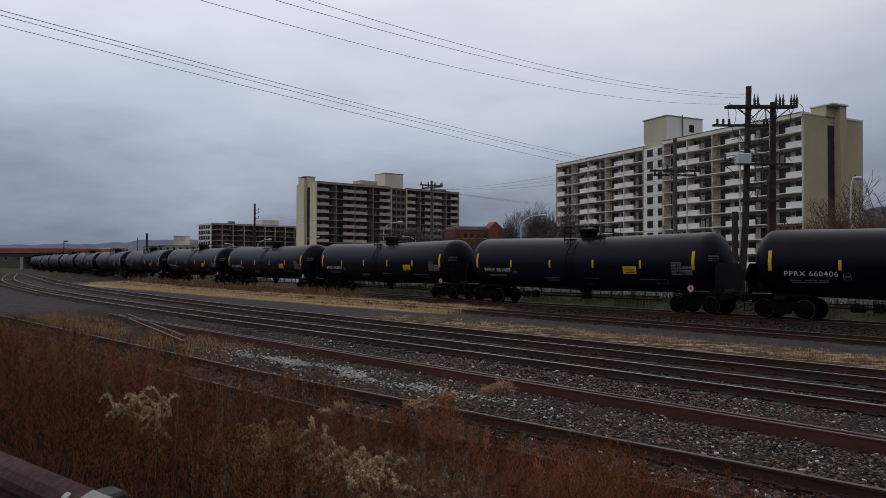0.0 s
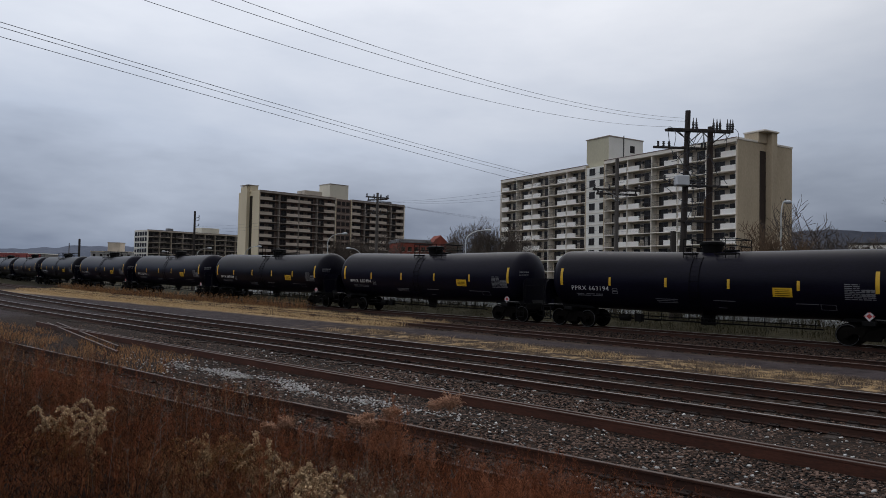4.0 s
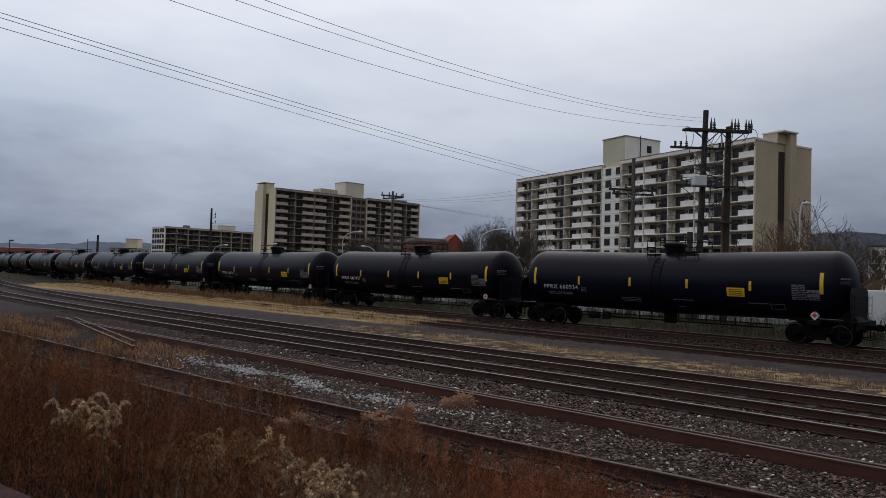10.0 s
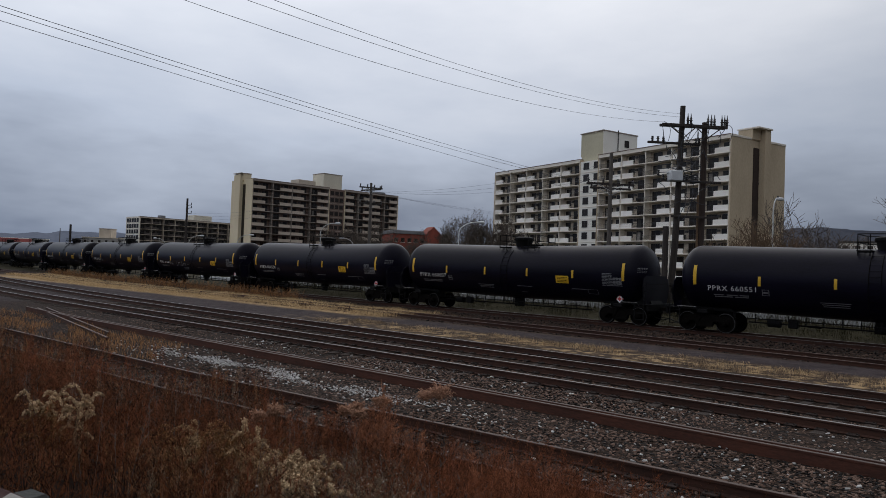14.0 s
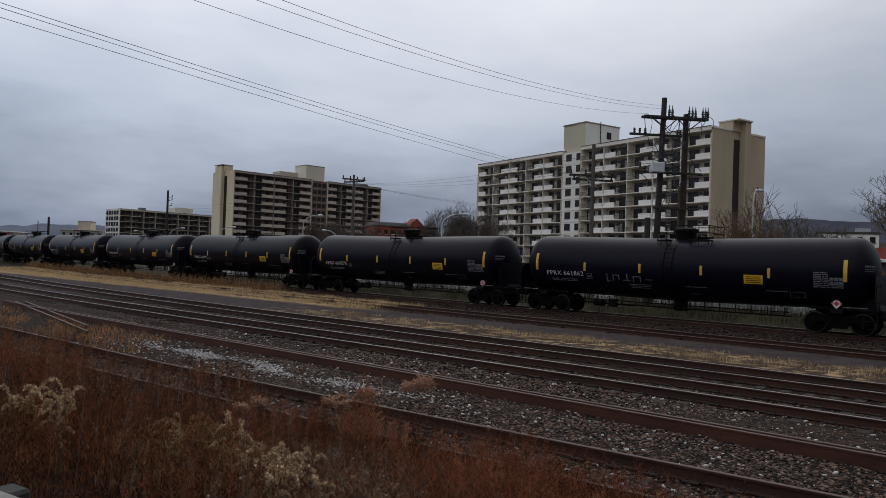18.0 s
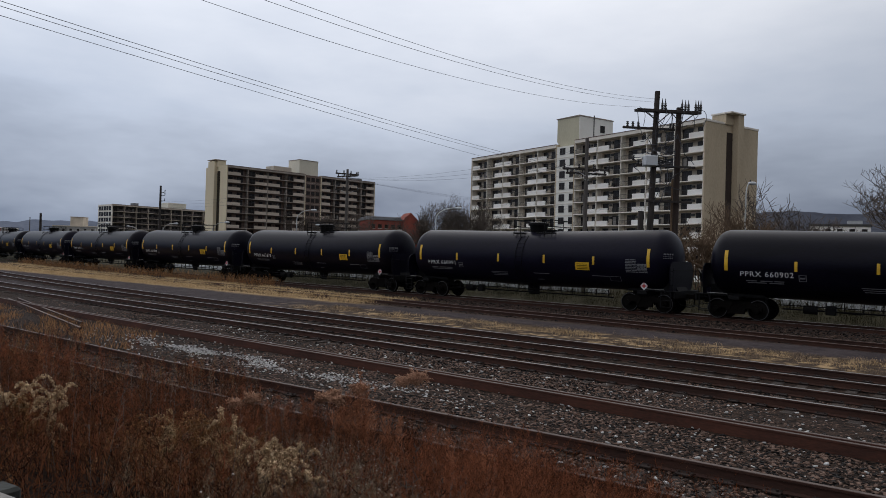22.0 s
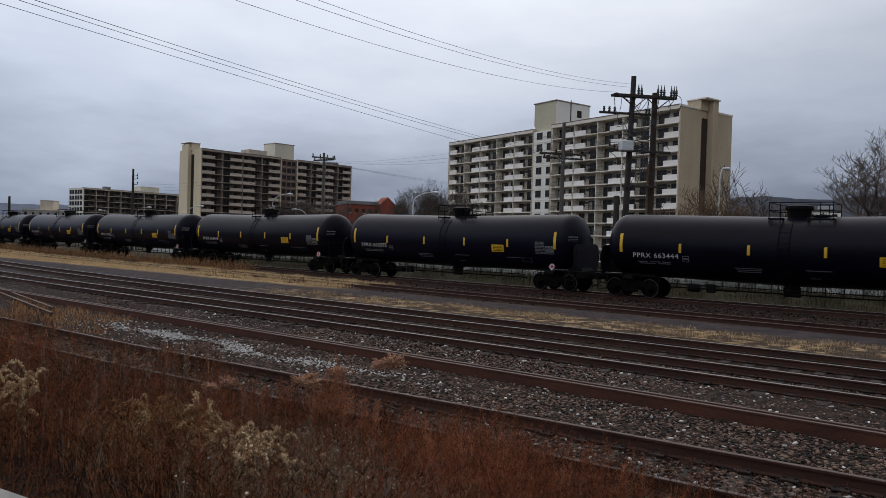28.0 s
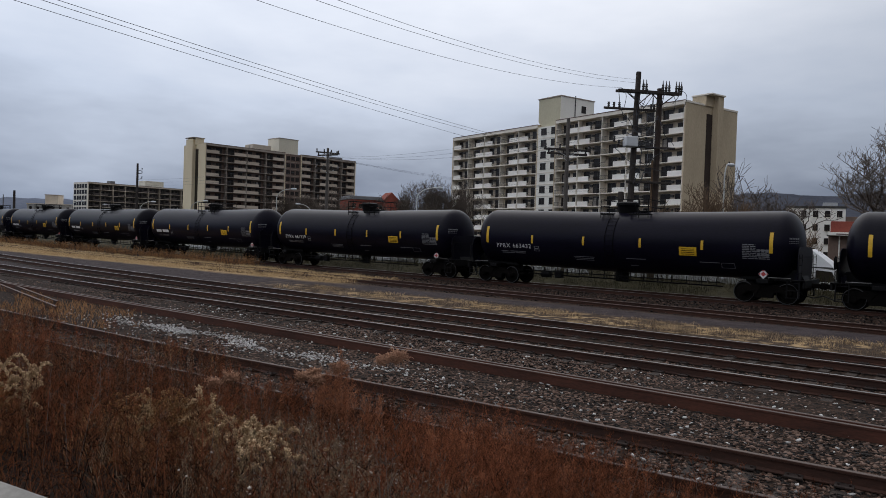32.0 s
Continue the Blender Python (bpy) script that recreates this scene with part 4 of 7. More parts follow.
    g = Geo().lathe([(-0.28, 0.06), (-0.26, 0.19), (0.26, 0.19), (0.28, 0.06)], 14, "X", (-4.1, -0.55, 0.62)).box((-3.3, -0.6, 0.65), (0.4, 0.3, 0.4), 0.03).tube([(-3.9, -0.55, 0.62), (-2.2, -0.5, 0.55)], 0.03, 5)
    D["brake_gear"] = g.mesh("brake_gear", "tank_fitting")
    # markings
    g = decal(-0.06, 0.06, 2.24, 2.68, Geo())
    D["short_strip"] = g.mesh("reflective_strip", "yellow_mark")
    for e in (-1, 1):
        g = decal(e * 7.38 - 0.075, e * 7.38 + 0.075, 2.2, 3.1, Geo(), n=8)
        D["tall_strip", e] = g.mesh("reflective_strip", "yellow_mark")
    g = decal(3.4, 4.2, 1.95, 2.35, Geo())
    D["warning_panel"] = g.mesh("warning_panel", "yellow_mark")
    g = Geo()
    for z in (2.02, 2.1, 2.18, 2.26):
        decal(3.5, 4.1, z - 0.012, z + 0.012, g, 0.009, 1)
    D["panel_print"] = g.mesh("panel_print", "tank_fitting")
    g = Geo()
    rng = random.Random(5)
    for i in range(9):
        z = 2.55 - i * 0.075
        x = 6.2
        end = 6.75 if i < 3 else 7.32
        while x < end:
            w = rng.uniform(0.08, 0.3)
            decal(x, min(x + w, end), z - 0.02, z + 0.02, g, 0.007, 1)
            x += w + 0.04
    for i in range(3):
        for z in (2.12, 2.3):
            decal(6.82 + i * 0.17, 6.95 + i * 0.17, z - 0.06, z + 0.06, g, 0.008, 1)
    D["data_stencil"] = g.mesh("data_stencil", "grey_mark")
    g = Geo()
    for x0, x1, z in ((-6.55, -6.1, 1.78), (-5.95, -5.45, 1.78), (-5.38, -4.98, 1.78), (-6.5, -5.7, 1.7), (-5.6, -5.0, 1.7)):
        decal(x0, x1, z - 0.022, z + 0.022, g, 0.007, 1)
    for x0, x1, z in ((-2.1, -0.95, 1.66), (-2.05, -1.0, 1.58), (-2.0, -1.0, 1.5)):
        decal(x0, x1, z - 0.016, z + 0.016, g, 0.007, 1)
    for x0, x1, z in ((0.75, 1.75, 1.68), (4.3, 5.2, 1.68), (0.9, 1.3, 1.35)):
        decal(x0, x1, z - 0.018, z + 0.018, g, 0.007, 1)
    for x0, x1, z0, z1 in ((5.25, 5.85, 1.45, 1.47), (5.25, 5.85, 1.67, 1.69), (5.25, 5.28, 1.45, 1.69), (5.82, 5.85, 1.45, 1.69)):
        decal(x0, x1, z0, z1, g, 0.007, 1)
    for x0, x1, z0, z1 in ((-4.4, -4.1, 1.83, 1.85), (-4.4, -4.1, 2.08, 2.1), (-4.4, -4.37, 1.83, 2.1), (-4.13, -4.1, 1.83, 2.1), (-4.35, -4.15, 1.93, 2.0)):
        decal(x0, x1, z0, z1, g, 0.007, 1)
    D["small_stencil"] = g.mesh("small_stencil", "grey_mark")
    g = Geo()
    for i, z in enumerate((2.86, 2.74, 2.66)):
        for k in range(6):
            x0 = HALF - 0.36 + k * 0.045
            x1 = x0 + 0.034
            h = 0.036 if i == 0 else 0.014
            g.add([on_tank(x0, z - h, 0.01), on_tank(x1, z - h, 0.01), on_tank(x1, z + h, 0.01), on_tank(x0, z + h, 0.01)], [(0, 1, 2, 3)])
    D["end_stencil"] = g.mesh("end_stencil", "grey_mark")
    # placard on its holder
    def diamond(r, y0, y1):
        return Geo().prism([(-r, 0), (0, -r), (r, 0), (0, r)], y0, y1)
    D["placard"] = diamond(0.21, -0.006, 0.006).mesh("placard", "white_mark")
    g = diamond(0.11, -0.010, -0.006)
    g.prism([(-0.2, 0), (-0.14, -0.06), (-0.14, 0.06)], -0.010, -0.006).prism([(0.2, 0), (0.14, 0.06), (0.14, -0.06)], -0.010, -0.006)
    g.prism([(0, 0.2), (-0.07, 0.13), (0.07, 0.13)], -0.010, -0.006)
    D["placard_print"] = g.mesh("placard_print", "red_mark")
    return D


def build_tank_car():
    D = tank_meshes()
    car = thing("tank_car", Matrix(), "black railway tank car with white stencils and yellow reflective strips", "tank car", "tank cars of the moving train")
    part("tank", D["tank"], "tank", car)
    part("brake_wheel", D["brake_wheel"], "", car, m=pose(0, 0, 0, 0, 0, 180))
    for e in (-1, 1):
        turn = 0 if e > 0 else 180
        part("stub_sill", D["stub_sill"], "", car, m=pose(e * 7.4, 0, 0, 0, 0, turn))
        part("bolster", D["bolster"], "", car, m=pose(e * TRUCK_AT, 0, 0))
        part("end_sill", D["end_sill"], "", car, m=pose(e * 8.7, 0, 0))
        part("head_shield", D["head_shield"], "", car, "black half-height head shield", m=pose(0, 0, 0, 0, 0, turn))
        part("end_platform", D["end_platform"], "", car, m=pose(0, 0, 0, 0, 0, turn))
        part("end_handrail", D["end_handrail"], "", car, m=pose(0, 0, 0, 0, 0, turn))
        part("coupler", D["coupler"], "", car, m=pose(e * 8.45, 0, 0, 0, 0, turn))
        part("air_hose", D["air_hose"], "", car, m=pose(e * 8.45, 0, 0, 0, 0, turn))
        for sy in (1, -1):
            part("side_step", D["side_step"], "", car, m=pose(e * 8.3, 0, 0, 0, 0, 0 if sy > 0 else 180))
            part("grab_iron", D["grab_iron"], "", car, "worn grab iron", m=pose(e * 7.75, 0, 0, 0, 0, 0 if sy > 0 else 180))
        truck = part("truck", D["truck"], "", car, m=pose(e * TRUCK_AT, 0, 0))
        for sy in (-1, 1):
            part("side_frame", D["side_frame"], "", truck, m=pose(0, sy * 0.99, 0, 0, 0, 0 if sy < 0 else 180))
            part("spring_nest", D["spring_nest"], "", truck, m=pose(0, sy * 0.99, 0))
        for x in (-0.89, 0.89):
            part("axle", D["axle"], "", truck, m=pose(x, 0, 0))
            for sy in (-1, 1):
                part("wheel", D["wheel"], "", truck, m=pose(x, sy * 0.76, 0.457, 0, 0, 0 if sy < 0 else 180))
            part("wheel_rim", D["wheel_rim"], "", truck, "bright worn wheel rim", m=pose(x, -0.76, 0.457))
    for name in ("valve_housing", "manway", "walkway", "guard_railing", "side_ladder"):
        part(name, D[name], "", car, m=pose(0.17 if name != "side_ladder" else -0.1, 0, -0.05))
    for name in ("outlet_valve", "brake_pipe", "brake_gear"):
        part(name, D[name], "", car)
    for x in (-4.5, -1.5, 1.5, 4.45):
        part("reflective_strip", D["short_strip"], "", car, "yellow reflective strip", m=pose(x, 0, 0))
    for e in (-1, 1):
        part("reflective_strip", D["tall_strip", e], "", car, "tall yellow reflective strip")
    panel = part("warning_panel", D["warning_panel"], "", car, "yellow warning panel")
    part("panel_print", D["panel_print"], "", panel)
    for name in ("data_stencil", "small_stencil", "end_stencil"):
        tagged(part(name, D[name], "", car), kind="stuff")
    y = on_tank(0, 1.3)[1] - 0.03
    plac = part("placard", D["placard"], "", car, "white and red diamond placard", m=pose(7.0, y, 1.28))
    part("placard_print", D["placard_print"], "", plac)
    return car


CAR_PITCH = 18.404
CAR_NUMBERS = {0: "PPRX 660406", 1: "PPRX 661408", 2: "PPRX 660930", 3: "PPRX 663194", 4: "PPRX 660494", 5: "PPRX 660469", 6: "PPRX 661298", 7: "PPRX 660934", 8: "PPRX 660437", 9: "PPRX 660551", 10: "PPRX 660607", 11: "PPRX 660536", 12: "PPRX 661862", 13: "PPRX 660570", 14: "PPRX 660902", 15: "PPRX 660991", 16: "PPRX 663378", 17: "PPRX 663384", 18: "PPRX 663444", 19: "PPRX 663375", 20: "PPRX 663446", 21: "PPRX 663432", 22: "PPRX 661239"}
CAR_COUNT = 37


def build_train():
    first = build_tank_car()
    cars = [first] + [copy_thing(first, Matrix()) for i in range(CAR_COUNT - 1)]
    for k, car in enumerate(cars):
        text = CAR_NUMBERS.get(k)
        if text:
            me = lettering(text, 0.325, -6.8, 1.97)
        else:
            g = Geo()
            decal(-6.8, -5.95, 1.98, 2.2, g)
            decal(-5.75, -4.75, 1.98, 2.2, g)
            me = g.mesh("car_number", "white_mark")
        tagged(part("car_number", me, "", car), "white stencilled car number", kind="stuff")
        if k == 12:
            g = Geo()
            for x0, x1, z0, z1 in ((-3.3, -3.05, 1.75, 1.79), (-3.28, -3.23, 1.75, 2.15), (-2.95, -2.9, 1.8, 2.1), (-2.95, -2.6, 2.06, 2.1), (-2.64, -2.59, 1.85, 2.1), (-2.4, -2.0, 1.82, 1.86), (-2.2, -2.15, 1.8, 2.18), (-1.9, -1.5, 2.02, 2.06), (-1.86, -1.82, 1.8, 2.05), (-1.5, -1.46, 1.78, 2.06), (-1.2, -0.85, 1.9, 1.93)):
                decal(x0, x1, z0, z1, g, 0.007, 2)
            tagged(part("painted_scrawl", g, "grey_mark", car), "faint white painted scrawl", kind="stuff")
    return cars


TRAIN = build_train()
SPEED = 11.65
DRIFT = [(0, -5.45), (1, -5.32), (2, -5.15), (3.5, -4.8), (6, -4.25), (7, -4.0), (9.4, -3.85), (11, -3.5), (13, -3.25), (14.5, -2.92), (17, -2.32), (18.5, -2.03), (21, -1.7), (24, -1.37), (25.5, -1.55), (28, -1.66), (29, -1.58), (29.5, -1.55), (31, -1.33), (32, -1.18)]


def train_at(t):
    """How far the first car's middle has come along the line at t seconds."""
    for (t0, a), (t1, b) in zip(DRIFT, DRIFT[1:]):
        if t <= t1:
            return SPEED * t + a + (b - a) * (t - t0) / (t1 - t0)
    return SPEED * t + DRIFT[-1][1]


def car_pose(sigma):
    a, b = main_line(sigma + TRUCK_AT), main_line(sigma - TRUCK_AT)
    return SITE @ pose((a[0] + b[0]) / 2, (a[1] + b[1]) / 2, 0, 0, 0, math.degrees(math.atan2(a[1] - b[1], a[0] - b[0])))


# ---- apartment blocks ----
def frame_on(x0, y0, x1, y1, z):
    """A frame with its x axis along a front from one corner to the other, y into the building."""
    return pose(x0, y0, z, 0, 0, math.degrees(math.atan2(y1 - y0, x1 - x0)))


def railing_mesh(w, name="railing"):
    g = Geo().box((w / 2, 0, 1.0), (w, 0.05, 0.05)).box((w / 2, 0, 0.12), (w, 0.04, 0.04))
    n = max(2, int(w / 0.28))
    for i in range(n + 1):
        g.box((w * i / n, 0, 0.55), (0.03, 0.03, 0.9))
    return g.mesh(name, "railing")


def block(name, m, length, depth, storeys, storey, bays, label, group, wall, end_wall, panel, slab, panel_share, core=None, flip=False, panel_pairs=True, seed=1):
    """A slab block: recessed balconies between fins, parapet panels, glazed doors; core is the closed stair bay."""
    rng = random.Random(seed)
    h = storeys * storey
    ob = thing(name, m, label, "apartment building", group)
    bw = length / bays
    rec = 1.5
    g = Geo().box((length / 2, rec + (depth - rec) / 2, h / 2), (length, depth - rec, h))
    part("wall", g, wall, ob)
    for x in (-0.15, length + 0.15):
        part("end_wall", Geo().box((x, depth / 2, h / 2 + 0.3), (0.3, depth + 0.3, h + 0.6)), end_wall, ob)
    part("back_wall", Geo().box((length / 2, depth + 0.1, h / 2 + 0.3), (length, 0.2, h + 0.6)), end_wall, ob)
    part("roof", Geo().box((length / 2, depth / 2 + 0.75, h + 0.3), (length - 0.1, depth - 1.2, 0.25)), "roof_grey", ob)
    part("cornice", Geo().box((length / 2, rec / 2 - 0.1, h + 0.25), (length + 0.2, rec + 0.3, 0.75), 0.03), slab, ob)
    part("coping", Geo().box((length / 2, rec / 2 - 0.12, h + 0.69), (length + 0.3, rec + 0.4, 0.16), 0.02), "brown_wall", ob)
    slab_me = Geo().box((0, 0, 0), (length, rec + 0.15, 0.2), 0.02).mesh("balcony_slab", slab)
    for i in range(storeys):
        part("balcony_slab", slab_me, slab, ob, m=pose(length / 2, rec / 2 - 0.1, i * storey + 0.02))
    fin_me = Geo().box((0, 0, 0), (0.2, rec + 0.1, h), 0.02).mesh("fin", slab)
    for j in range(bays + 1):
        if core and core[0] < j < core[1]:
            continue
        part("fin", fin_me, slab, ob, m=pose(min(max(j * bw, 0.12), length - 0.12), rec / 2 - 0.03, h / 2))
    pw = bw * panel_share
    panel_me = Geo().box((0, 0, 0.52), (pw, 0.12, 1.04), 0.01).mesh("parapet", panel)
    rail_me = railing_mesh(bw - pw - 0.45)
    door_me = Geo().box((0, 0, 1.05), (2.4, 0.06, 2.15)).mesh("balcony_door", "pane")
    dframe = Geo().box((-1.16, 0, 1.05), (0.08, 0.1, 2.15)).box((1.16, 0, 1.05), (0.08, 0.1, 2.15)).box((0, 0, 2.14), (2.4, 0.1, 0.08)).box((0, 0, 1.05), (0.06, 0.1, 2.1)).mesh("door_frame", "frame_dark")
    win_me = Geo().box((0, 0, 0), (1.6, 0.06, 1.3)).mesh("window", "pane")
    wframe = Geo().box((0, 0, 0.68), (1.76, 0.1, 0.08)).box((0, 0, -0.68), (1.8, 0.16, 0.08)).box((-0.84, 0, 0), (0.08, 0.1, 1.36)).box((0.84, 0, 0), (0.08, 0.1, 1.36)).mesh("window_frame", "frame_dark")
    cur_me = Geo().box((0, 0, 1.0), (0.8, 0.05, 1.9)).mesh("curtain", "curtain")
    ac_me = Geo().box((0, 0, 0), (0.7, 0.35, 0.45), 0.03).mesh("air_conditioner", "frame_dark")
    chair_me = Geo().box((0, 0, 0.45), (0.55, 0.5, 0.07), 0.02).box((0, 0.25, 0.78), (0.55, 0.06, 0.62), 0.02).box((-0.24, 0, 0.22), (0.05, 0.5, 0.42)).box((0.24, 0, 0.22), (0.05, 0.5, 0.42)).mesh("balcony_chair", "railing")
    for j in range(bays):
        if core and core[0] <= j < core[1]:
            continue
        left = (j % 2 == 0) if not panel_pairs else (j % 2 == 1)
        if flip:
            left = not left
        for i in range(storeys):
            z = i * storey + 0.12
            x0 = j * bw
            px = x0 + pw / 2 + 0.28 if left else x0 + bw - pw / 2 - 0.28
            part("parapet", panel_me, panel, ob, m=pose(px, 0.03, z))
            rx = x0 + pw + 0.3 if left else x0 + 0.1
            tagged(part("railing", rail_me, "railing", ob, m=pose(rx, -0.1, z)), kind="stuff")
            dx = x0 + bw * (0.7 if left else 0.3)
            door = part("balcony_door", door_me, "pane", ob, m=pose(dx, rec - 0.02, z))
            part("door_frame", dframe, "frame_dark", door, m=pose(0, -0.02, 0))
            win = part("window", win_me, "pane", ob, m=pose(x0 + bw * (0.24 if left else 0.76), rec - 0.02, z + 1.45))
            part("window_frame", wframe, "frame_dark", win, m=pose(0, -0.02, 0))
            if rng.random() < 0.28:
                part("curtain", cur_me, "curtain", ob, m=pose(dx + rng.choice((-0.5, 0.5)), rec - 0.07, z))
            if rng.random() < 0.35:
                part("balcony_chair", chair_me, "", ob, m=pose(x0 + bw * rng.uniform(0.2, 0.8), rec - 0.7, z, 0, 0, rng.uniform(-50, 50)))
            if rng.random() < 0.4:
                part("air_conditioner", ac_me, "", ob, m=pose(x0 + bw * (0.46 if left else 0.54), rec - 0.15, z + 1.75))
    return ob, bw, h


def apartment_a():
    """The large tan and cream block with white balconies, its right wing stepped forward."""
    x0, y0, x1, y1, base = 32.3, 199.4, 67.35, 129.5, -1.38
    length = math.hypot(x1 - x0, y1 - y0)
    m = frame_on(x0, y0, x1, y1, base)
    storey, storeys = 2.8, 11
    left_len, core_w = length * 0.446, length * 0.105
    ob, bw, h = block("apartment_block", m, left_len, 16.5, storeys, storey, 5, "eleven-storey cream and tan apartment block with white balconies", "apartment blocks", "facade_wall", "tan_wall", "white_panel", "slab", 0.47, flip=True, seed=3)
    wing, bw2, h2 = block("apartment_block_wing", m @ pose(left_len + core_w, -1.6, 0), length - left_len - core_w, 16.9, storeys, storey, 5, "eleven-storey tan apartment block wing with white balconies", "apartment blocks", "facade_wall", "tan_wall", "white_panel", "slab", 0.47, seed=8)
    wl = length - left_len - core_w
    # closed stair bay
    stair = thing("stair_core", m @ pose(left_len + 0.3, 0, 0), "white stair bay with paired dark windows below a cream lift house", "stair tower", "apartment blocks")
    cw = core_w - 0.6
    part("wall", Geo().box((cw / 2, 7.4, h / 2), (cw, 15, h)), "white_wall", stair)
    win_me = Geo().box((0, 0, 0), (1.75, 0.08, 1.5)).mesh("window", "pane")
    wf = Geo().box((0, 0, 0.78), (1.9, 0.12, 0.08)).box((0, 0, -0.78), (1.95, 0.2, 0.09)).box((-0.9, 0, 0), (0.08, 0.12, 1.6)).box((0.9, 0, 0), (0.08, 0.12, 1.6)).box((0, 0, 0), (0.05, 0.12, 1.5)).mesh("window_frame", "frame_dark")
    for i in range(storeys):
        part("floor_band", Geo().box((cw / 2, -0.14, i * storey + 0.05), (cw, 0.1, 0.14)), "slab", stair)
        for x in (cw * 0.27, cw * 0.73):
            w = part("window", win_me, "pane", stair, m=pose(x, -0.1, i * storey + 1.6))
            part("window_frame", wf, "frame_dark", w, m=pose(0, -0.02, 0))
    top = h + 7.0
    lift = part("lift_house", Geo().prism([(0.0, h + 0.2), (5.4, h + 0.2), (6.4, h + 1.6), (6.4, top), (-1.1, top), (-1.1, h + 1.6)], 0.9, 12.2), "olive_wall", stair, "cream lift house on the roof")
    part("side_cladding", Geo().prism([(0.9, h + 0.4), (12.2, h + 0.4), (12.2, top - 0.05), (0.9, top - 0.05)], 6.41, 6.5, "YZ"), "white_wall", lift, "white painted side wall")
    part("lift_roof", Geo().box((2.65, 6.55, top + 0.1), (8.0, 11.7, 0.24), 0.03), "dark_slab", lift)
    part("lift_window", Geo().box((6.52, 8.6, h + 4.6), (0.1, 1.5, 1.7)), "pane", lift)
    part("lift_pipe", Geo().tube([(6.62, 5.6, h + 0.2), (6.62, 5.6, h + 7.6)], 0.11, 6), "frame_dark", lift)
    # end wall with its service shaft
    e = wing
    part("shaft", Geo().box((wl + 0.9, 9.25, h / 2 + 1.2), (1.5, 1.8, h + 2.4), 0.04), "tan_wall", e)
    part("shaft_head", Geo().box((wl - 1.0, 8.0, h + 1.35), (3.2, 4.4, 2.1), 0.04), "tan_wall", e)
    part("shaft_cap", Geo().box((wl - 0.4, 8.0, h + 2.5), (4.7, 4.7, 0.3), 0.03), "slab", e)
    part("window_strip", Geo().box((wl + 0.36, 7.4, h / 2 - 0.5), (0.14, 1.7, h - 1.5)), "pole_brown", e, "dark brown vertical strip of stair windows")
    mull = Geo().box((0, 0, 0), (0.18, 1.74, 0.3)).mesh("window_bar", "pole_brown")
    for i in range(storeys):
        part("window_bar", mull, "pole_brown", e, m=pose(wl + 0.38, 7.4, i * storey + 0.2))
    part("end_cornice", Geo().box((wl + 0.16, 8.4, h + 0.45), (0.5, 17.4, 0.4), 0.03), "slab", e)
    part("roof_vent", Geo().lathe([(h + 0.4, 0.3), (h + 1.2, 0.3), (h + 1.25, 0.5), (h + 1.5, 0.5)], 10, "Z", (wl * 0.13, 8, 0)), "galvanised", e)


def apartment_b():
    """The farther brown block with beige parapets."""
    x0, y0, x1, y1, base = -47.9, 267.8, 7.0, 310.5, -1.2
    length = math.hypot(x1 - x0, y1 - y0)
    m = frame_on(x0, y0, x1, y1, base)
    storey, storeys = 2.8, 12
    left, core = length * 0.485, length * 0.115
    ob, bw, h = block("apartment_block", m, left, 16.3, storeys, storey, 4, "twelve-storey brown apartment block with beige balcony parapets", "apartment blocks", "brown_wall", "cream_end", "beige_panel", "dark_slab", 0.6, panel_pairs=False, seed=11)
    right, bw2, h2 = block("apartment_block_wing", m @ pose(left + core, 0, 0), length - left - core, 16.3, storeys, storey, 4, "twelve-storey brown apartment block wing with beige parapets", "apartment blocks", "brown_wall", "cream_end", "beige_panel", "dark_slab", 0.6, panel_pairs=False, seed=12)
    stair = thing("stair_core", m @ pose(left + 0.3, 0.3, 0), "brown glazed stair bay with a cream lift house", "stair tower", "apartment blocks")
    cw = core - 0.6
    part("wall", Geo().box((cw / 2, 7.4, h / 2 + 0.2), (cw, 15, h + 0.4)), "brown_wall", stair)
    win_me = Geo().box((0, 0, 0), (1.7, 0.08, 1.6)).mesh("window", "pane")
    for i in range(storeys):
        part("floor_band", Geo().box((cw / 2, -0.14, i * storey + 0.05), (cw, 0.1, 0.16)), "dark_slab", stair)
        for k in range(3):
            part("window", win_me, "pane", stair, m=pose(cw * (0.2 + 0.3 * k), -0.1, i * storey + 1.5))
    lift = part("lift_house", Geo().box((2.4, 5.3, h + 3.2), (9.0, 8.0, 6.4), 0.05), "cream_wall", stair, "cream lift house on the roof")
    part("lift_roof", Geo().box((2.4, 5.3, h + 6.5), (9.3, 8.3, 0.25), 0.03), "dark_slab", lift)
    part("lift_annex", Geo().box((-8.4, 6.5, h + 1.6), (8.0, 6, 2.9), 0.05), "facade_wall", stair)
    part("roof_mast", Geo().tube([(-12.5, 6, h), (-12.5, 6, h + 2.6)], 0.06, 5), "galvanised", stair)
    # end wall with shaft
    part("shaft", Geo().box((-0.9, 9.6, h / 2 + 1.2), (1.5, 5.0, h + 2.6), 0.04), "cream_end", ob)
    part("shaft_head", Geo().box((0.9, 9.4, h + 1.6), (3.4, 6.0, 2.6), 0.04), "cream_end", ob)
    part("shaft_cap", Geo().box((0.5, 9.4, h + 3.0), (4.6, 6.4, 0.3), 0.03), "dark_slab", ob)
    part("window_strip", Geo().box((-0.36, 6.0, h / 2 - 0.5), (0.14, 1.9, h - 1.5)), "pane", ob)
    part("roof_plant", Geo().box((right_x(length, left, core), 7, h + 1.3), (5, 4, 1.6), 0.05), "roof_grey", right)
    return ob


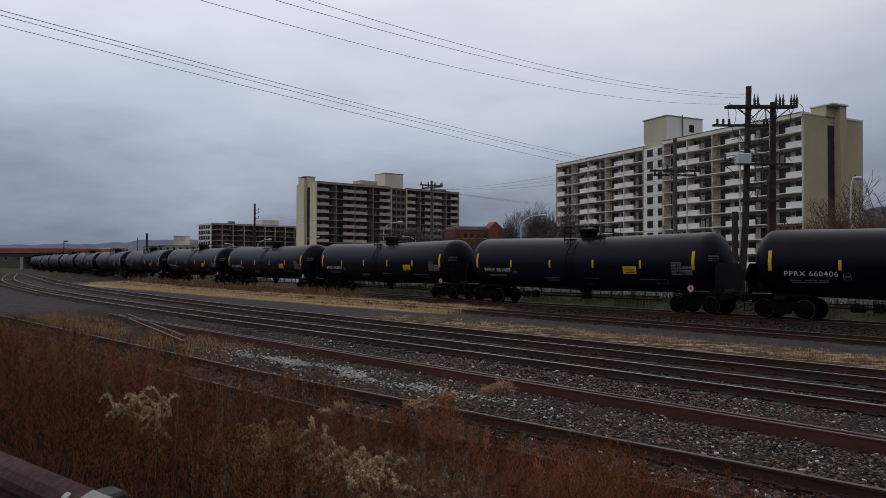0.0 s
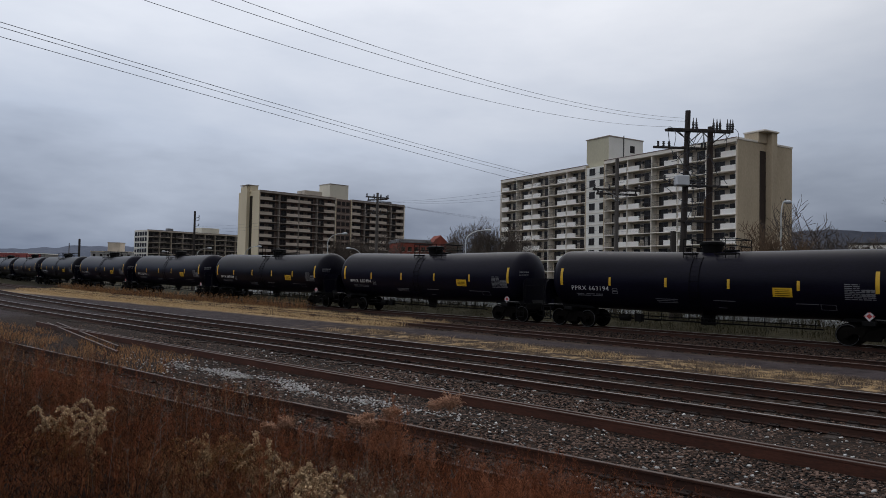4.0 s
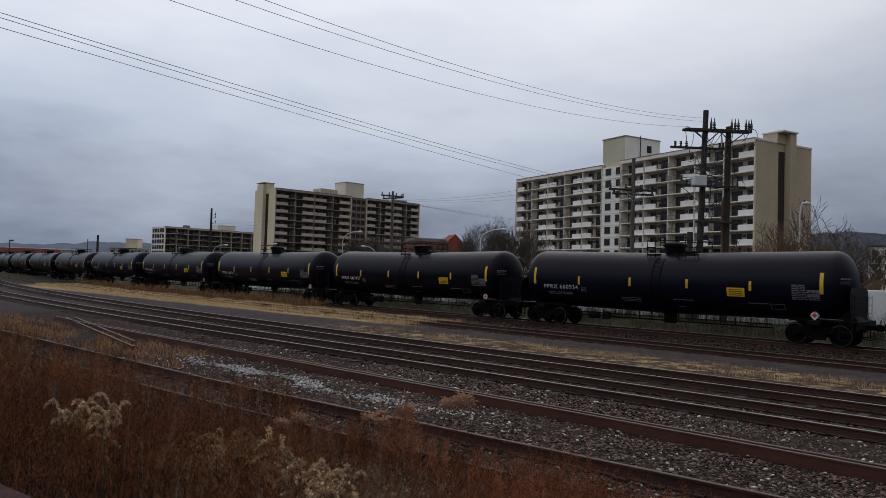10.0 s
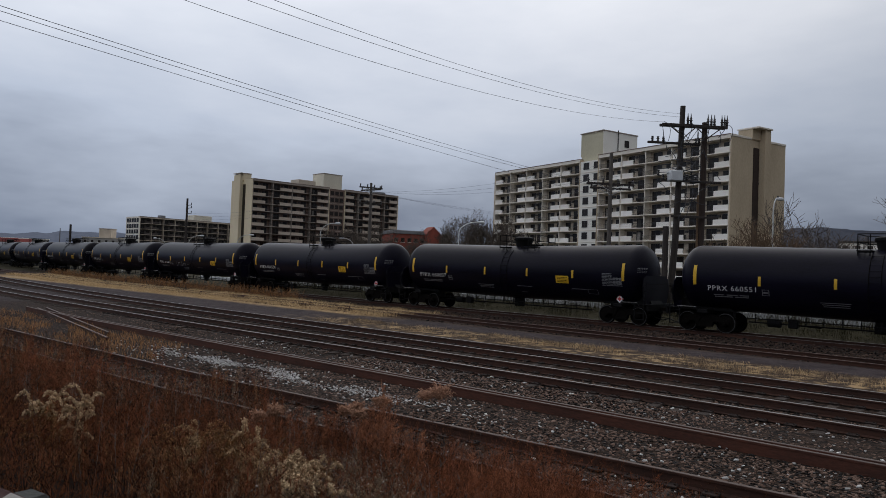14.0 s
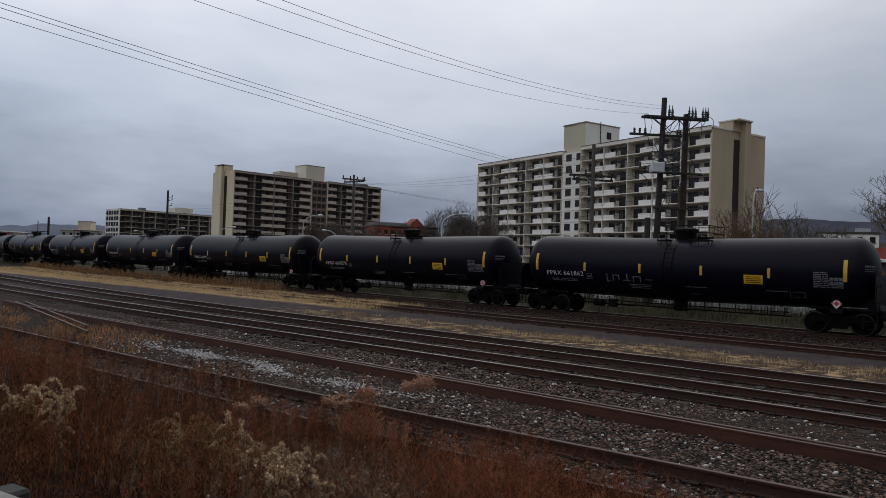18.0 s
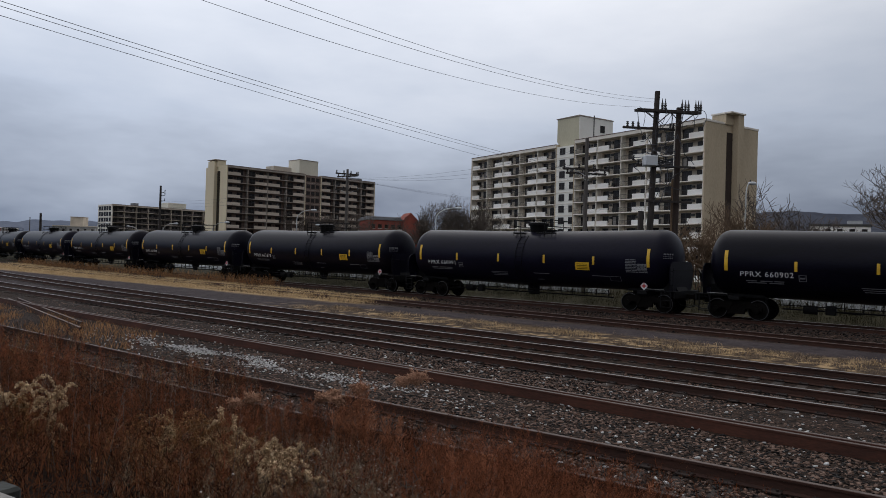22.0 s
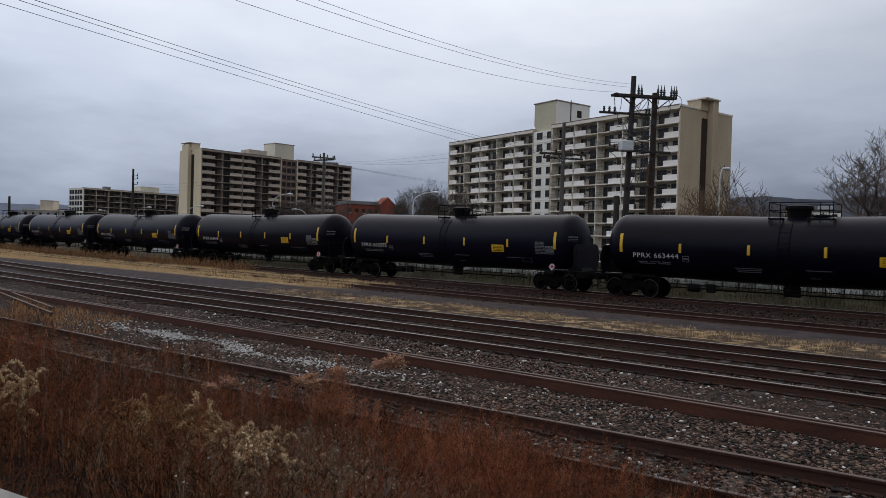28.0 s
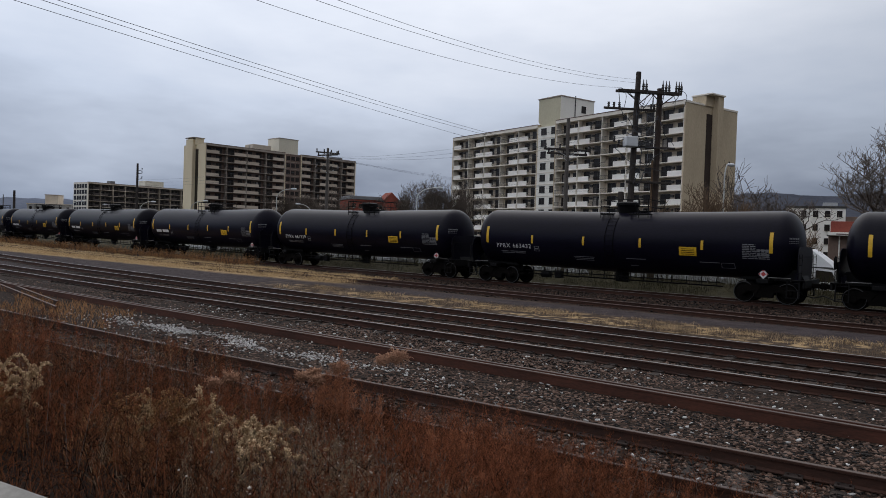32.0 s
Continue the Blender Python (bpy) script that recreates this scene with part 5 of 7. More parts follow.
def right_x(length, left, core):
    return (length - left - core) * 0.8


def apartment_c():
    """The long low block farthest off."""
    x0, y0, x1, y1, base = -126.0, 384.0, -59.5, 448.0, -1.0
    length = math.hypot(x1 - x0, y1 - y0)
    m = frame_on(x0, y0, x1, y1, base)
    ob, bw, h = block("low_apartment_block", m, length, 15.0, 8, 2.98, 14, "eight-storey brown-grey apartment block with banded balconies", "apartment blocks", "dark_panel", "slab", "dark_panel", "beige_panel", 0.5, seed=21)
    win_me = Geo().box((0, 0, 0), (0.1, 2.1, 2.1)).mesh("window", "pane")
    for i in range(8):
        for k in range(5):
            part("window", win_me, "pane", ob, m=pose(-0.36, 2.0 + k * 2.8, i * 2.98 + 1.6))
    part("lift_house", Geo().box((length * 0.42, 8, h + 2.0), (11, 7, 4.0), 0.05), "cream_wall", ob)
    part("roof_plant", Geo().box((length * 0.16, 6, h + 1.3), (3, 3, 2.0), 0.05), "roof_grey", ob)
    part("roof_plant", Geo().box((length * 0.8, 6, h + 1.1), (6, 4, 1.5), 0.05), "roof_grey", ob)


apartment_a()
apartment_b()
apartment_c()


# ---- lower buildings and the distance ----
def simple_house(name, m, w, d, h, wall, roof, label, cols, rows, gable=0.0, category="building", win=(1.3, 1.5)):
    ob = thing(name, m, label, category, "low buildings behind the line")
    part("wall", Geo().box((w / 2, d / 2, h / 2), (w, d, h), 0.05), wall, ob)
    if gable:
        g = Geo().prism([(-0.4, h), (w + 0.4, h), (w / 2, h + gable)], -0.4, d + 0.4)
    else:
        g = Geo().box((w / 2, d / 2, h + 0.2), (w + 0.6, d + 0.6, 0.5), 0.04)
    part("roof", g, roof, ob)
    me = Geo().box((0, 0, 0), (win[0], 0.1, win[1])).mesh("window", "pane")
    fr = Geo().box((0, 0, -win[1] / 2 - 0.05), (win[0] + 0.3, 0.2, 0.12)).mesh("sill", "slab")
    for i in range(rows):
        for j in range(cols):
            x = w * (j + 0.5) / cols
            wd = part("window", me, "pane", ob, m=pose(x, -0.03, h * (i + 0.55) / rows))
            part("sill", fr, "slab", wd, m=pose(0, -0.05, 0))
    return ob


def red_school():
    m = frame_on(4.5, 250, 30, 257, -1.2)
    ob = simple_house("red_brick_building", m, 22, 14, 15.2, "red_brick", "roof_grey", "red brick building with a gabled bay and grey roof", 9, 3)
    part("gabled_bay", Geo().prism([(12, 0), (17.5, 0), (17.5, 15.6), (14.7, 18.2), (12, 15.6)], -1.5, 6), "red_brick", ob)
    part("roof_ridge", Geo().box((6, 7, 16.0), (12, 12, 1.0), 0.2), "roof_grey", ob)


red_school()
white_block = simple_house("white_apartment_house", frame_on(109.3, 159.5, 119.7, 152.1, -1.2), 12.7, 10, 13.2, "white_panel", "frame_dark", "four-storey white house with dark square windows", 5, 4, win=(1.15, 1.55))
part("brown_wing", Geo().box((14.6, 5.5, 5.6), (3.8, 9, 11.2), 0.05), "brown_wall", white_block)
part("roof_unit", Geo().box((9.5, 4, 14.0), (3.2, 2.4, 1.2), 0.05), "galvanised", white_block)
cream = simple_house("cream_hall", frame_on(-169.5, 420, -142, 420, -1), 27, 20, 13.0, "concrete", "facade_wall", "cream hall with a stepped flat roof", 7, 3)
part("tower", Geo().box((11.2, 8, 15.9), (6.8, 8, 5.2), 0.05), "facade_wall", cream)
part("tower_cap", Geo().box((11.2, 8, 18.6), (7.3, 8.5, 0.3), 0.03), "dark_slab", cream)
simple_house("pale_roofed_shed", frame_on(-229, 425, -196, 421, -1), 33, 15, 10.9, "far_house", "white_wall", "long pale-roofed shed beyond the overpass", 6, 1)
simple_house("long_shed", frame_on(-330, 430, -215, 440, -1), 115, 24, 9, "far_house", "roof_grey", "long low grey shed far down the line", 16, 1)
simple_house("low_warehouse", frame_on(112, 122, 154, 100, -1.2), 46, 20, 7.4, "roof_grey", "roof_grey", "low grey warehouse behind the trees", 8, 1)
simple_house("long_roofed_shed", frame_on(61, 109, 75, 102, -1.2), 10.5, 12, 5.5, "brown_wall", "roof_grey", "low brown shed with a pale roof", 5, 1)


def brick_shop():
    """A low brick shop with a white fascia, standing across the road beside the truck."""
    ob = thing("brick_shop", frame_on(45.7, 60.2, 54.6, 53.5, -1.5), "low brown brick shop with a white fascia and dark front", "building", "low buildings behind the line")
    part("wall", Geo().box((5.6, 4.2, 2.6), (11.2, 7.0, 5.2), 0.03), "brown_wall", ob)
    part("upper_wall", Geo().box((2.7, 3.9, 5.86), (5.1, 6.4, 1.32), 0.03), "red_brick", ob, "orange-red brick upper wall")
    part("roof", Geo().box((5.6, 4.2, 5.22), (11.5, 7.3, 0.08), 0.02), "roof_grey", ob)
    fascia = part("fascia", Geo().box((5.6, 0.3, 5.32), (11.4, 1.0, 0.3), 0.02), "white_wall", ob, "chipped white fascia board")
    for x, w in ((1.1, 1.0), (2.6, 1.3), (5.2, 1.6), (8.0, 1.4)):
        part("stain", Geo().box((x, -0.203, 5.3), (w, 0.012, 0.1)), "brown_wall", fascia)
    for x, w in ((2.0, 1.5), (4.1, 1.5), (6.6, 2.0), (9.0, 2.0)):
        win = part("window", Geo().box((x, 0.68, 2.6), (w, 0.06, 1.7)), "pane", ob)
        part("frame", Geo().box((x, 0.66, 3.5), (w + 0.16, 0.1, 0.1), 0.01).box((x, 0.66, 1.7), (w + 0.16, 0.1, 0.1), 0.01), "frame_dark", win)
    part("bollard", Geo().tube([(2.7, 0.1, 0), (2.7, 0.1, 1.9)], 0.13, 10), "dull_yellow", ob, "dull yellow bollard")
    part("drainpipe", Geo().tube([(0.9, 0.6, 0), (0.9, 0.6, 5.1)], 0.06, 8), "white_wall", ob)


brick_shop()


def roadside_sign():
    ob = thing("roadside_sign", frame_on(41.8, 50.2, 45.1, 48.6, -1.45), "blank white sign box on a dark post by the road", "sign")
    part("cabinet", Geo().box((1.55, 0, 3.66), (3.1, 0.3, 1.62), 0.03), "frame_dark", ob)
    for x, w in ((0.88, 1.56), (2.4, 1.3)):
        part("face", Geo().box((x, -0.16, 3.62), (w, 0.04, 1.4), 0.01), "white_wall", ob, "white sign face")
    part("cap", Geo().box((1.55, 0, 4.56), (3.2, 0.34, 0.08), 0.01), "white_wall", ob)
    part("post", Geo().box((1.2, 0.02, 1.45), (0.16, 0.16, 2.9), 0.02), "galvanised", ob)


roadside_sign()


def far_hills():
    for name, pts, label in (("wooded_hill", [(650, 1500, 72), (900, 1450, 110), (1150, 1400, 126), (1500, 1300, 122), (2100, 1100, 100)], "distant dark wooded hill under low cloud"), ("far_hill", [(-2000, 1300, 42), (-1300, 1500, 44), (-1000, 1560, 38), (-820, 1600, 41), (-690, 1600, 50), (-560, 1620, 54), (-420, 1650, 50), (-200, 1700, 46), (100, 1800, 52), (420, 1700, 66), (700, 1650, 52)], "low distant wooded hills with haze tinted into their colour")):
        g = Geo()
        vs, n = [], 0
        for a, b in zip(pts, pts[1:]):
            for i in range(16):
                f = i / 16
                x, y, z = [p + (q - p) * f for p, q in zip(a, b)]
                z += 11 * noise.noise(Vector((x * 0.006, 0, 1))) + 4.5 * noise.noise(Vector((x * 0.03, 0, 2)))
                vs += [(x, y - 260, -3), (x, y - 110, z * 0.55 + 4 * noise.noise(Vector((x * 0.02, 3, 2)))), (x, y, z), (x, y + 300, -3)]
                n += 1
        g.add(vs, [(i * 4 + k, (i + 1) * 4 + k, (i + 1) * 4 + k + 1, i * 4 + k + 1) for i in range(n - 1) for k in range(3)])
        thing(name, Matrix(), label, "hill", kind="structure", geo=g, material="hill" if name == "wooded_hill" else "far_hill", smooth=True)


far_hills()


def overpass():
    """The red-sided road bridge across the tracks far to the left."""
    a, b = (-330, 268), (-127, 262)
    up = 0.55
    ln = math.hypot(b[0] - a[0], b[1] - a[1])
    ob = thing("road_overpass", frame_on(*a, *b, 0), "road overpass with faded red parapet on dark girders", "bridge")
    part("deck", Geo().box((ln / 2, 4, 5.2 + up), (ln, 9, 0.5), 0.05), "concrete", ob)
    for y in (0.2, 3, 6, 8):
        part("girder", Geo().box((ln / 2, y, 4.3 + up), (ln, 0.35, 1.3), 0.04), "frame_dark", ob)
    for y in (-0.5, 8.5):
        part("parapet", Geo().box((ln / 2, y, 6.0 + up), (ln, 0.2, 1.5), 0.03), "red_paint", ob, "faded red parapet")
    for i in range(9):
        part("pier", Geo().box((8 + i * ln / 8.6, 4, 1.8), (1.2, 8, 4.6), 0.08), "concrete", ob)


overpass()


# ---- poles, wires and street lamps ----
def insulator(g, x, y, z, tall=0.5):
    g.lathe([(z, 0.04), (z + 0.06, 0.09), (z + 0.12, 0.05), (z + 0.18, 0.1), (z + 0.24, 0.05), (z + 0.3, 0.09), (z + tall, 0.02)], 8, "Z", (x, y, 0))


def wood_pole(name, x, y, top, base, r, label, material="pole_wood", lean=(0, 0)):
    ob = thing(name, pose(x, y, base, lean[0], lean[1], 0), label, "utility pole", "utility poles behind the line")
    h = top - base
    part("pole", Geo().tube([(0, 0, -0.3), (0, 0, h * 0.5), (0, 0, h)], [r, r * 0.88, r * 0.72], 12), material, ob, smooth=True)
    return ob, h


def crossarm(parent, z, yaw, half, n, drop=0.5, size=0.12):
    arm = part("crossarm", Geo().box((0, 0, 0), (half * 2, size, size * 1.2), 0.012), "pole_wood", parent, m=pose(0, 0, z, 0, 0, yaw))
    g = Geo()
    for sg in (-1, 1):
        g.tube([(sg * half * 0.55, -0.1, -0.05), (0, -0.1, -drop)], 0.025, 5)
    part("brace", g, "galvanised", arm)
    for i in range(n):
        x = -half + 0.12 + (2 * half - 0.24) * i / max(1, n - 1)
        g = Geo()
        insulator(g, x, 0, size * 0.6, 0.32)
        part("insulator", g, "ceramic", arm)
    return arm


HX, HY, HTOP = 18.47, 42.25, 13.15


def h_frame():
    """Two poles side by side with a shared arm, cut-outs, a pale transformer and a web of leads."""
    ob = thing("h_frame_pole", pose(HX, HY, -1.0), "pair of dark wooden utility poles with crossarms, transformer and tangled leads", "utility pole", "utility poles behind the line")
    top = HTOP + 1.0
    yaw = 2.0
    ax, ay = math.cos(radians(yaw)), math.sin(radians(yaw))
    px, py = 1.57 * ax, 1.57 * ay + 0.2
    part("pole", Geo().tube([(-0.55, 0.3, -0.3), (-0.2, 0.1, 6), (0, 0, top)], [0.23, 0.2, 0.16], 12), "pole_wood", ob, smooth=True)
    part("pole", Geo().tube([(px - 0.2, py, -0.3), (px - 0.07, py, 7), (px, py, top - 0.9)], [0.24, 0.21, 0.17], 12), "pole_brown", ob, "reddish-brown wooden pole", smooth=True)
    part("pole_stub", Geo().tube([(-0.95, -0.1, -0.3), (-0.9, -0.05, 6.6)], [0.2, 0.17], 10), "pole_wood", ob, smooth=True)
    arm = part("crossarm", Geo().box((0.72, -0.2, top - 1.25), (4.2, 0.14, 0.18), 0.015).box((0.72, 0.2, top - 1.22), (4.2, 0.14, 0.16), 0.015), "pole_wood", ob)
    g = Geo()
    for x0, x1 in ((0, -0.95), (0, 0.8), (1.5, 0.75), (1.5, 2.4)):
        g.tube([(x0, -0.28, top - 2.0), (x1, -0.28, top - 1.3)], 0.035, 5)
    part("brace", g, "pole_wood", arm)
    for x in (0.3, 0.5, 1.6, 1.82, 2.02, 2.5, 2.68, 2.84):
        g = Geo().lathe([(top - 1.15, 0.05), (top - 1.05, 0.09), (top - 0.98, 0.06), (top - 0.9, 0.1), (top - 0.82, 0.06), (top - 0.78, 0.08), (top - 0.68, 0.04), (top - 0.45, 0.015)], 8, "Z", (x, -0.1, 0))
        part("cutout", g, "ceramic", ob)
    part("crossarm", Geo().box((-0.5, 0, top - 2.35), (3.4, 0.12, 0.14), 0.012), "pole_wood", ob)
    part("crossarm", Geo().box((0.6, -0.1, top - 4.7), (3.9, 0.12, 0.14), 0.012), "pole_wood", ob)
    part("crossarm", Geo().box((0.9, -0.1, top - 6.9), (3.0, 0.12, 0.14), 0.012), "pole_wood", ob)
    part("transformer", Geo().box((-0.55, -0.4, top - 4.45), (0.8, 0.6, 0.64), 0.05), "transformer", ob, "pale grey transformer box")
    rng = random.Random(4)
    for i in range(16):
        g = Geo()
        x0, z0 = rng.uniform(-1.8, 2.4), top - rng.choice((1.3, 2.7, 4.7))
        x1, z1 = rng.uniform(-1.2, 2.2), z0 - rng.uniform(0.8, 2.6)
        pts = []
        for k in range(8):
            f = k / 7
            pts.append((x0 + (x1 - x0) * f + 0.2 * math.sin(f * 3 + i), -0.25 + rng.uniform(-0.1, 0.1), z0 + (z1 - z0) * f - 0.5 * math.sin(math.pi * f) * rng.uniform(0.2, 1)))
        part("lead", g.tube(pts, 0.022, 4), "wire", ob)
    for i in range(9):
        g = Geo()
        insulator(g, -1.5 + i * 0.3, -0.1 + rng.uniform(-0.1, 0.1), top - 4.75 + rng.uniform(-0.1, 0.35), 0.35)
        part("insulator", g, "ceramic", ob)
    part("riser_guard", Geo().box((px - 0.38, py - 0.12, 6.4), (0.12, 0.1, 4.6), 0.02), "shrub_bark", ob, "tan riser guard")
    for x0, x1, z1 in ((0.3, 0.9, 2.3), (0.5, -0.2, 2.9), (1.6, 1.1, 2.2), (1.82, 2.3, 2.4), (2.5, 2.2, 1.9), (2.84, 2.9, 2.2), (-1.3, -1.0, 2.3)):
        pts = [(x0 + (x1 - x0) * f + 0.18 * math.sin(math.pi * f), -0.3 - 0.15 * math.sin(math.pi * f), top - 1.1 - (z1 - 1.1) * f ** 1.5) for f in (0, 0.2, 0.4, 0.6, 0.8, 1.0)]
        part("jumper", Geo().tube(pts, 0.02, 4), "wire", ob)
    for x in (-1.9, -1.55, -1.2, 0.9, 1.1):
        g = Geo()
        insulator(g, x, 0, top - 2.28, 0.3)
        part("insulator", g, "ceramic", ob)
    g = Geo()
    for i in range(5):
        z = top - 3.6 - i * 0.22
        g.tube([(-1.6, -0.2, z), (-0.8, -0.3, z + rng.uniform(-0.2, 0.25)), (0.2, -0.25, z + rng.uniform(-0.3, 0.3)), (1.2, -0.2, z - 0.2)], 0.025, 4)
    tagged(part("lead", g, "wire", ob), kind="stuff")


h_frame()
pb, h = wood_pole("utility_pole", 15.9, 48.0, 11.0, -1.2, 0.17, "grey wooden utility pole with a wide crossarm", "pole_grey")
crossarm(pb, h - 2.2, 4, 1.75, 4)
crossarm(pb, h - 2.5, 4, 1.5, 3)
pb, h = wood_pole("utility_pole", -1.25, 82.0, 12.0, -1.2, 0.19, "wooden utility pole with double crossarms and guy wires", "pole_grey")
for z, yaw in ((0.55, 25), (0.8, -38), (2.4, 25)):
    crossarm(pb, h - z, yaw, 1.45, 4, size=0.13)
pb, h = wood_pole("utility_pole", -32.5, 122.0, 12.55, -1.2, 0.22, "dark utility pole with side brackets")
for z in (1.2, 1.7, 2.6):
    part("bracket", Geo().tube([(0, 0, h - z), (0.7, 0, h - z + 0.15)], 0.05, 5).lathe([(h - z + 0.1, 0.05), (h - z + 0.5, 0.08)], 6, "Z", (0.7, 0, 0)), "ceramic", pb)
pb, h = wood_pole("utility_pole", -62.0, 148.0, 8.4, -1.2, 0.28, "short dark pole beside the line")
pb, h = wood_pole("utility_pole", -83.0, 192.0, 9.0, -1.2, 0.14, "thin grey pole beside the line", "pole_grey")
pb, h = wood_pole("signal_pole", -110.0, 205.0, 8.3, -1.2, 0.16, "dark signal mast with a hooded head")
part("signal_head", Geo().box((0.5, 0, h), (1.2, 0.3, 0.45), 0.08), "frame_dark", pb)
BX, BY = -20.0, 2.6
pb, h = wood_pole("street_side_pole", BX, BY, 12.5, 0.9, 0.18, "wooden utility pole beside the street")
crossarm(pb, h - 0.9, 60, 1.6, 4)
crossarm(pb, h - 2.6, 60, 1.6, 4)


def hang_wire(a, b, sag, r, group, n=26):
    pts = []
    for i in range(n + 1):
        f = i / n
        p = Vector(a).lerp(Vector(b), f)
        p.z -= 4 * sag * f * (1 - f)
        pts.append(p)
    me = Geo().tube(pts, r, 4).mesh("overhead_wire", "wire")
    thing("overhead_wire", Matrix(), "thin dark overhead wire", "wire", group, geo=me)


WIRE_R = 0.0085
for dx, za, bx, by, zb, sag in ((0.05, 12.67, 0.6, -0.2, 10.68, 1.88), (0.1, 12.46, 0.1, 0.1, 10.47, 1.8), (-1.1, 12.1, -0.6, 0.5, 10.58, 1.98)):
    hang_wire((HX + dx, HY, za), (BX + bx, BY + by, zb), sag, WIRE_R, "wires from the pole pair")
for ax, ay, za, bx, by, zb, sag in ((17.0, 48.2, 8.41, 0.6, -0.2, 8.38, 0.56), (16.0, 48.1, 8.47, 0.0, 0.1, 8.6, 0.63), (14.6, 48.0, 8.05, -0.6, 0.5, 8.41, 0.28)):
    hang_wire((ax, ay, za), (BX + bx, BY + by, zb), sag, WIRE_R, "wires across the tracks")
for k in range(3):
    hang_wire((-1.25 - 1.2 + k * 1.2, 82, 11.0), (15.5 + k * 0.5, 48, 10.2 - k * 0.4), 0.7, 0.008, "wires along the road")
    hang_wire((-32.5, 122, 10.0 - k * 0.5), (-1.25 - 1.2 + k * 1.2, 82, 10.8 - k * 0.3), 0.8, 0.009, "wires along the road")
    hang_wire((-1.25 - 1.2 + k * 1.2, 82, 11.1 - 0.2 * k), (60, 128, 13.0 - 0.3 * k), 1.6, 0.009, "wires along the road")


def street_lamp(x, y, top, reach, yaw, base=-1.25):
    ob = thing("street_lamp", pose(x, y, base, 0, 0, yaw), "galvanised street lamp with a curved arm", "street lamp", "street lamps along the road")
    h = top - base
    part("post", Geo().tube([(0, 0, 0), (0, 0, h * 0.5), (0, 0, h - 1.4)], [0.1, 0.075, 0.06], 10), "lamp_paint", ob, smooth=True)
    pts = [(0, 0, h - 1.4)] + [(reach * (1 - math.cos(a)), 0, h - 1.4 + 1.3 * math.sin(a)) for a in [radians(v) for v in (15, 30, 50, 70, 88)]]
    part("arm", Geo().tube(pts, 0.052, 8), "lamp_paint", ob, smooth=True)
    part("lamp_head", Geo().lathe([(-0.1, 0.06), (0.05, 0.12), (0.3, 0.16), (0.55, 0.14), (0.68, 0.05)], 12, "X", (reach, 0, h - 0.1)), "transformer", ob, smooth=True)
    part("photocell", Geo().tube([(reach + 0.1, 0, h), (reach + 0.1, 0, h + 0.16)], 0.06, 8), "frame_dark", ob)
    part("lens", Geo().box((reach + 0.32, 0, h - 0.18), (0.45, 0.2, 0.06), 0.02), "transformer", ob)


street_lamp(32.05, 55.2, 9.3, 0.3, 8)
street_lamp(8.75, 78.5, 7.87, 2.2, 0)
street_lamp(-7.9, 95.0, 8.0, 1.9, 5)
street_lamp(-4.0, 110.0, 6.6, 1.7, 170)
street_lamp(-22.0, 112.0, 6.6, 1.8, 10)
street_lamp(-33.0, 126.0, 6.6, 1.8, 10)
street_lamp(-41.0, 140.0, 6.2, 1.8, 170)
street_lamp(-53.0, 152.0, 7.0, 1.8, 5)


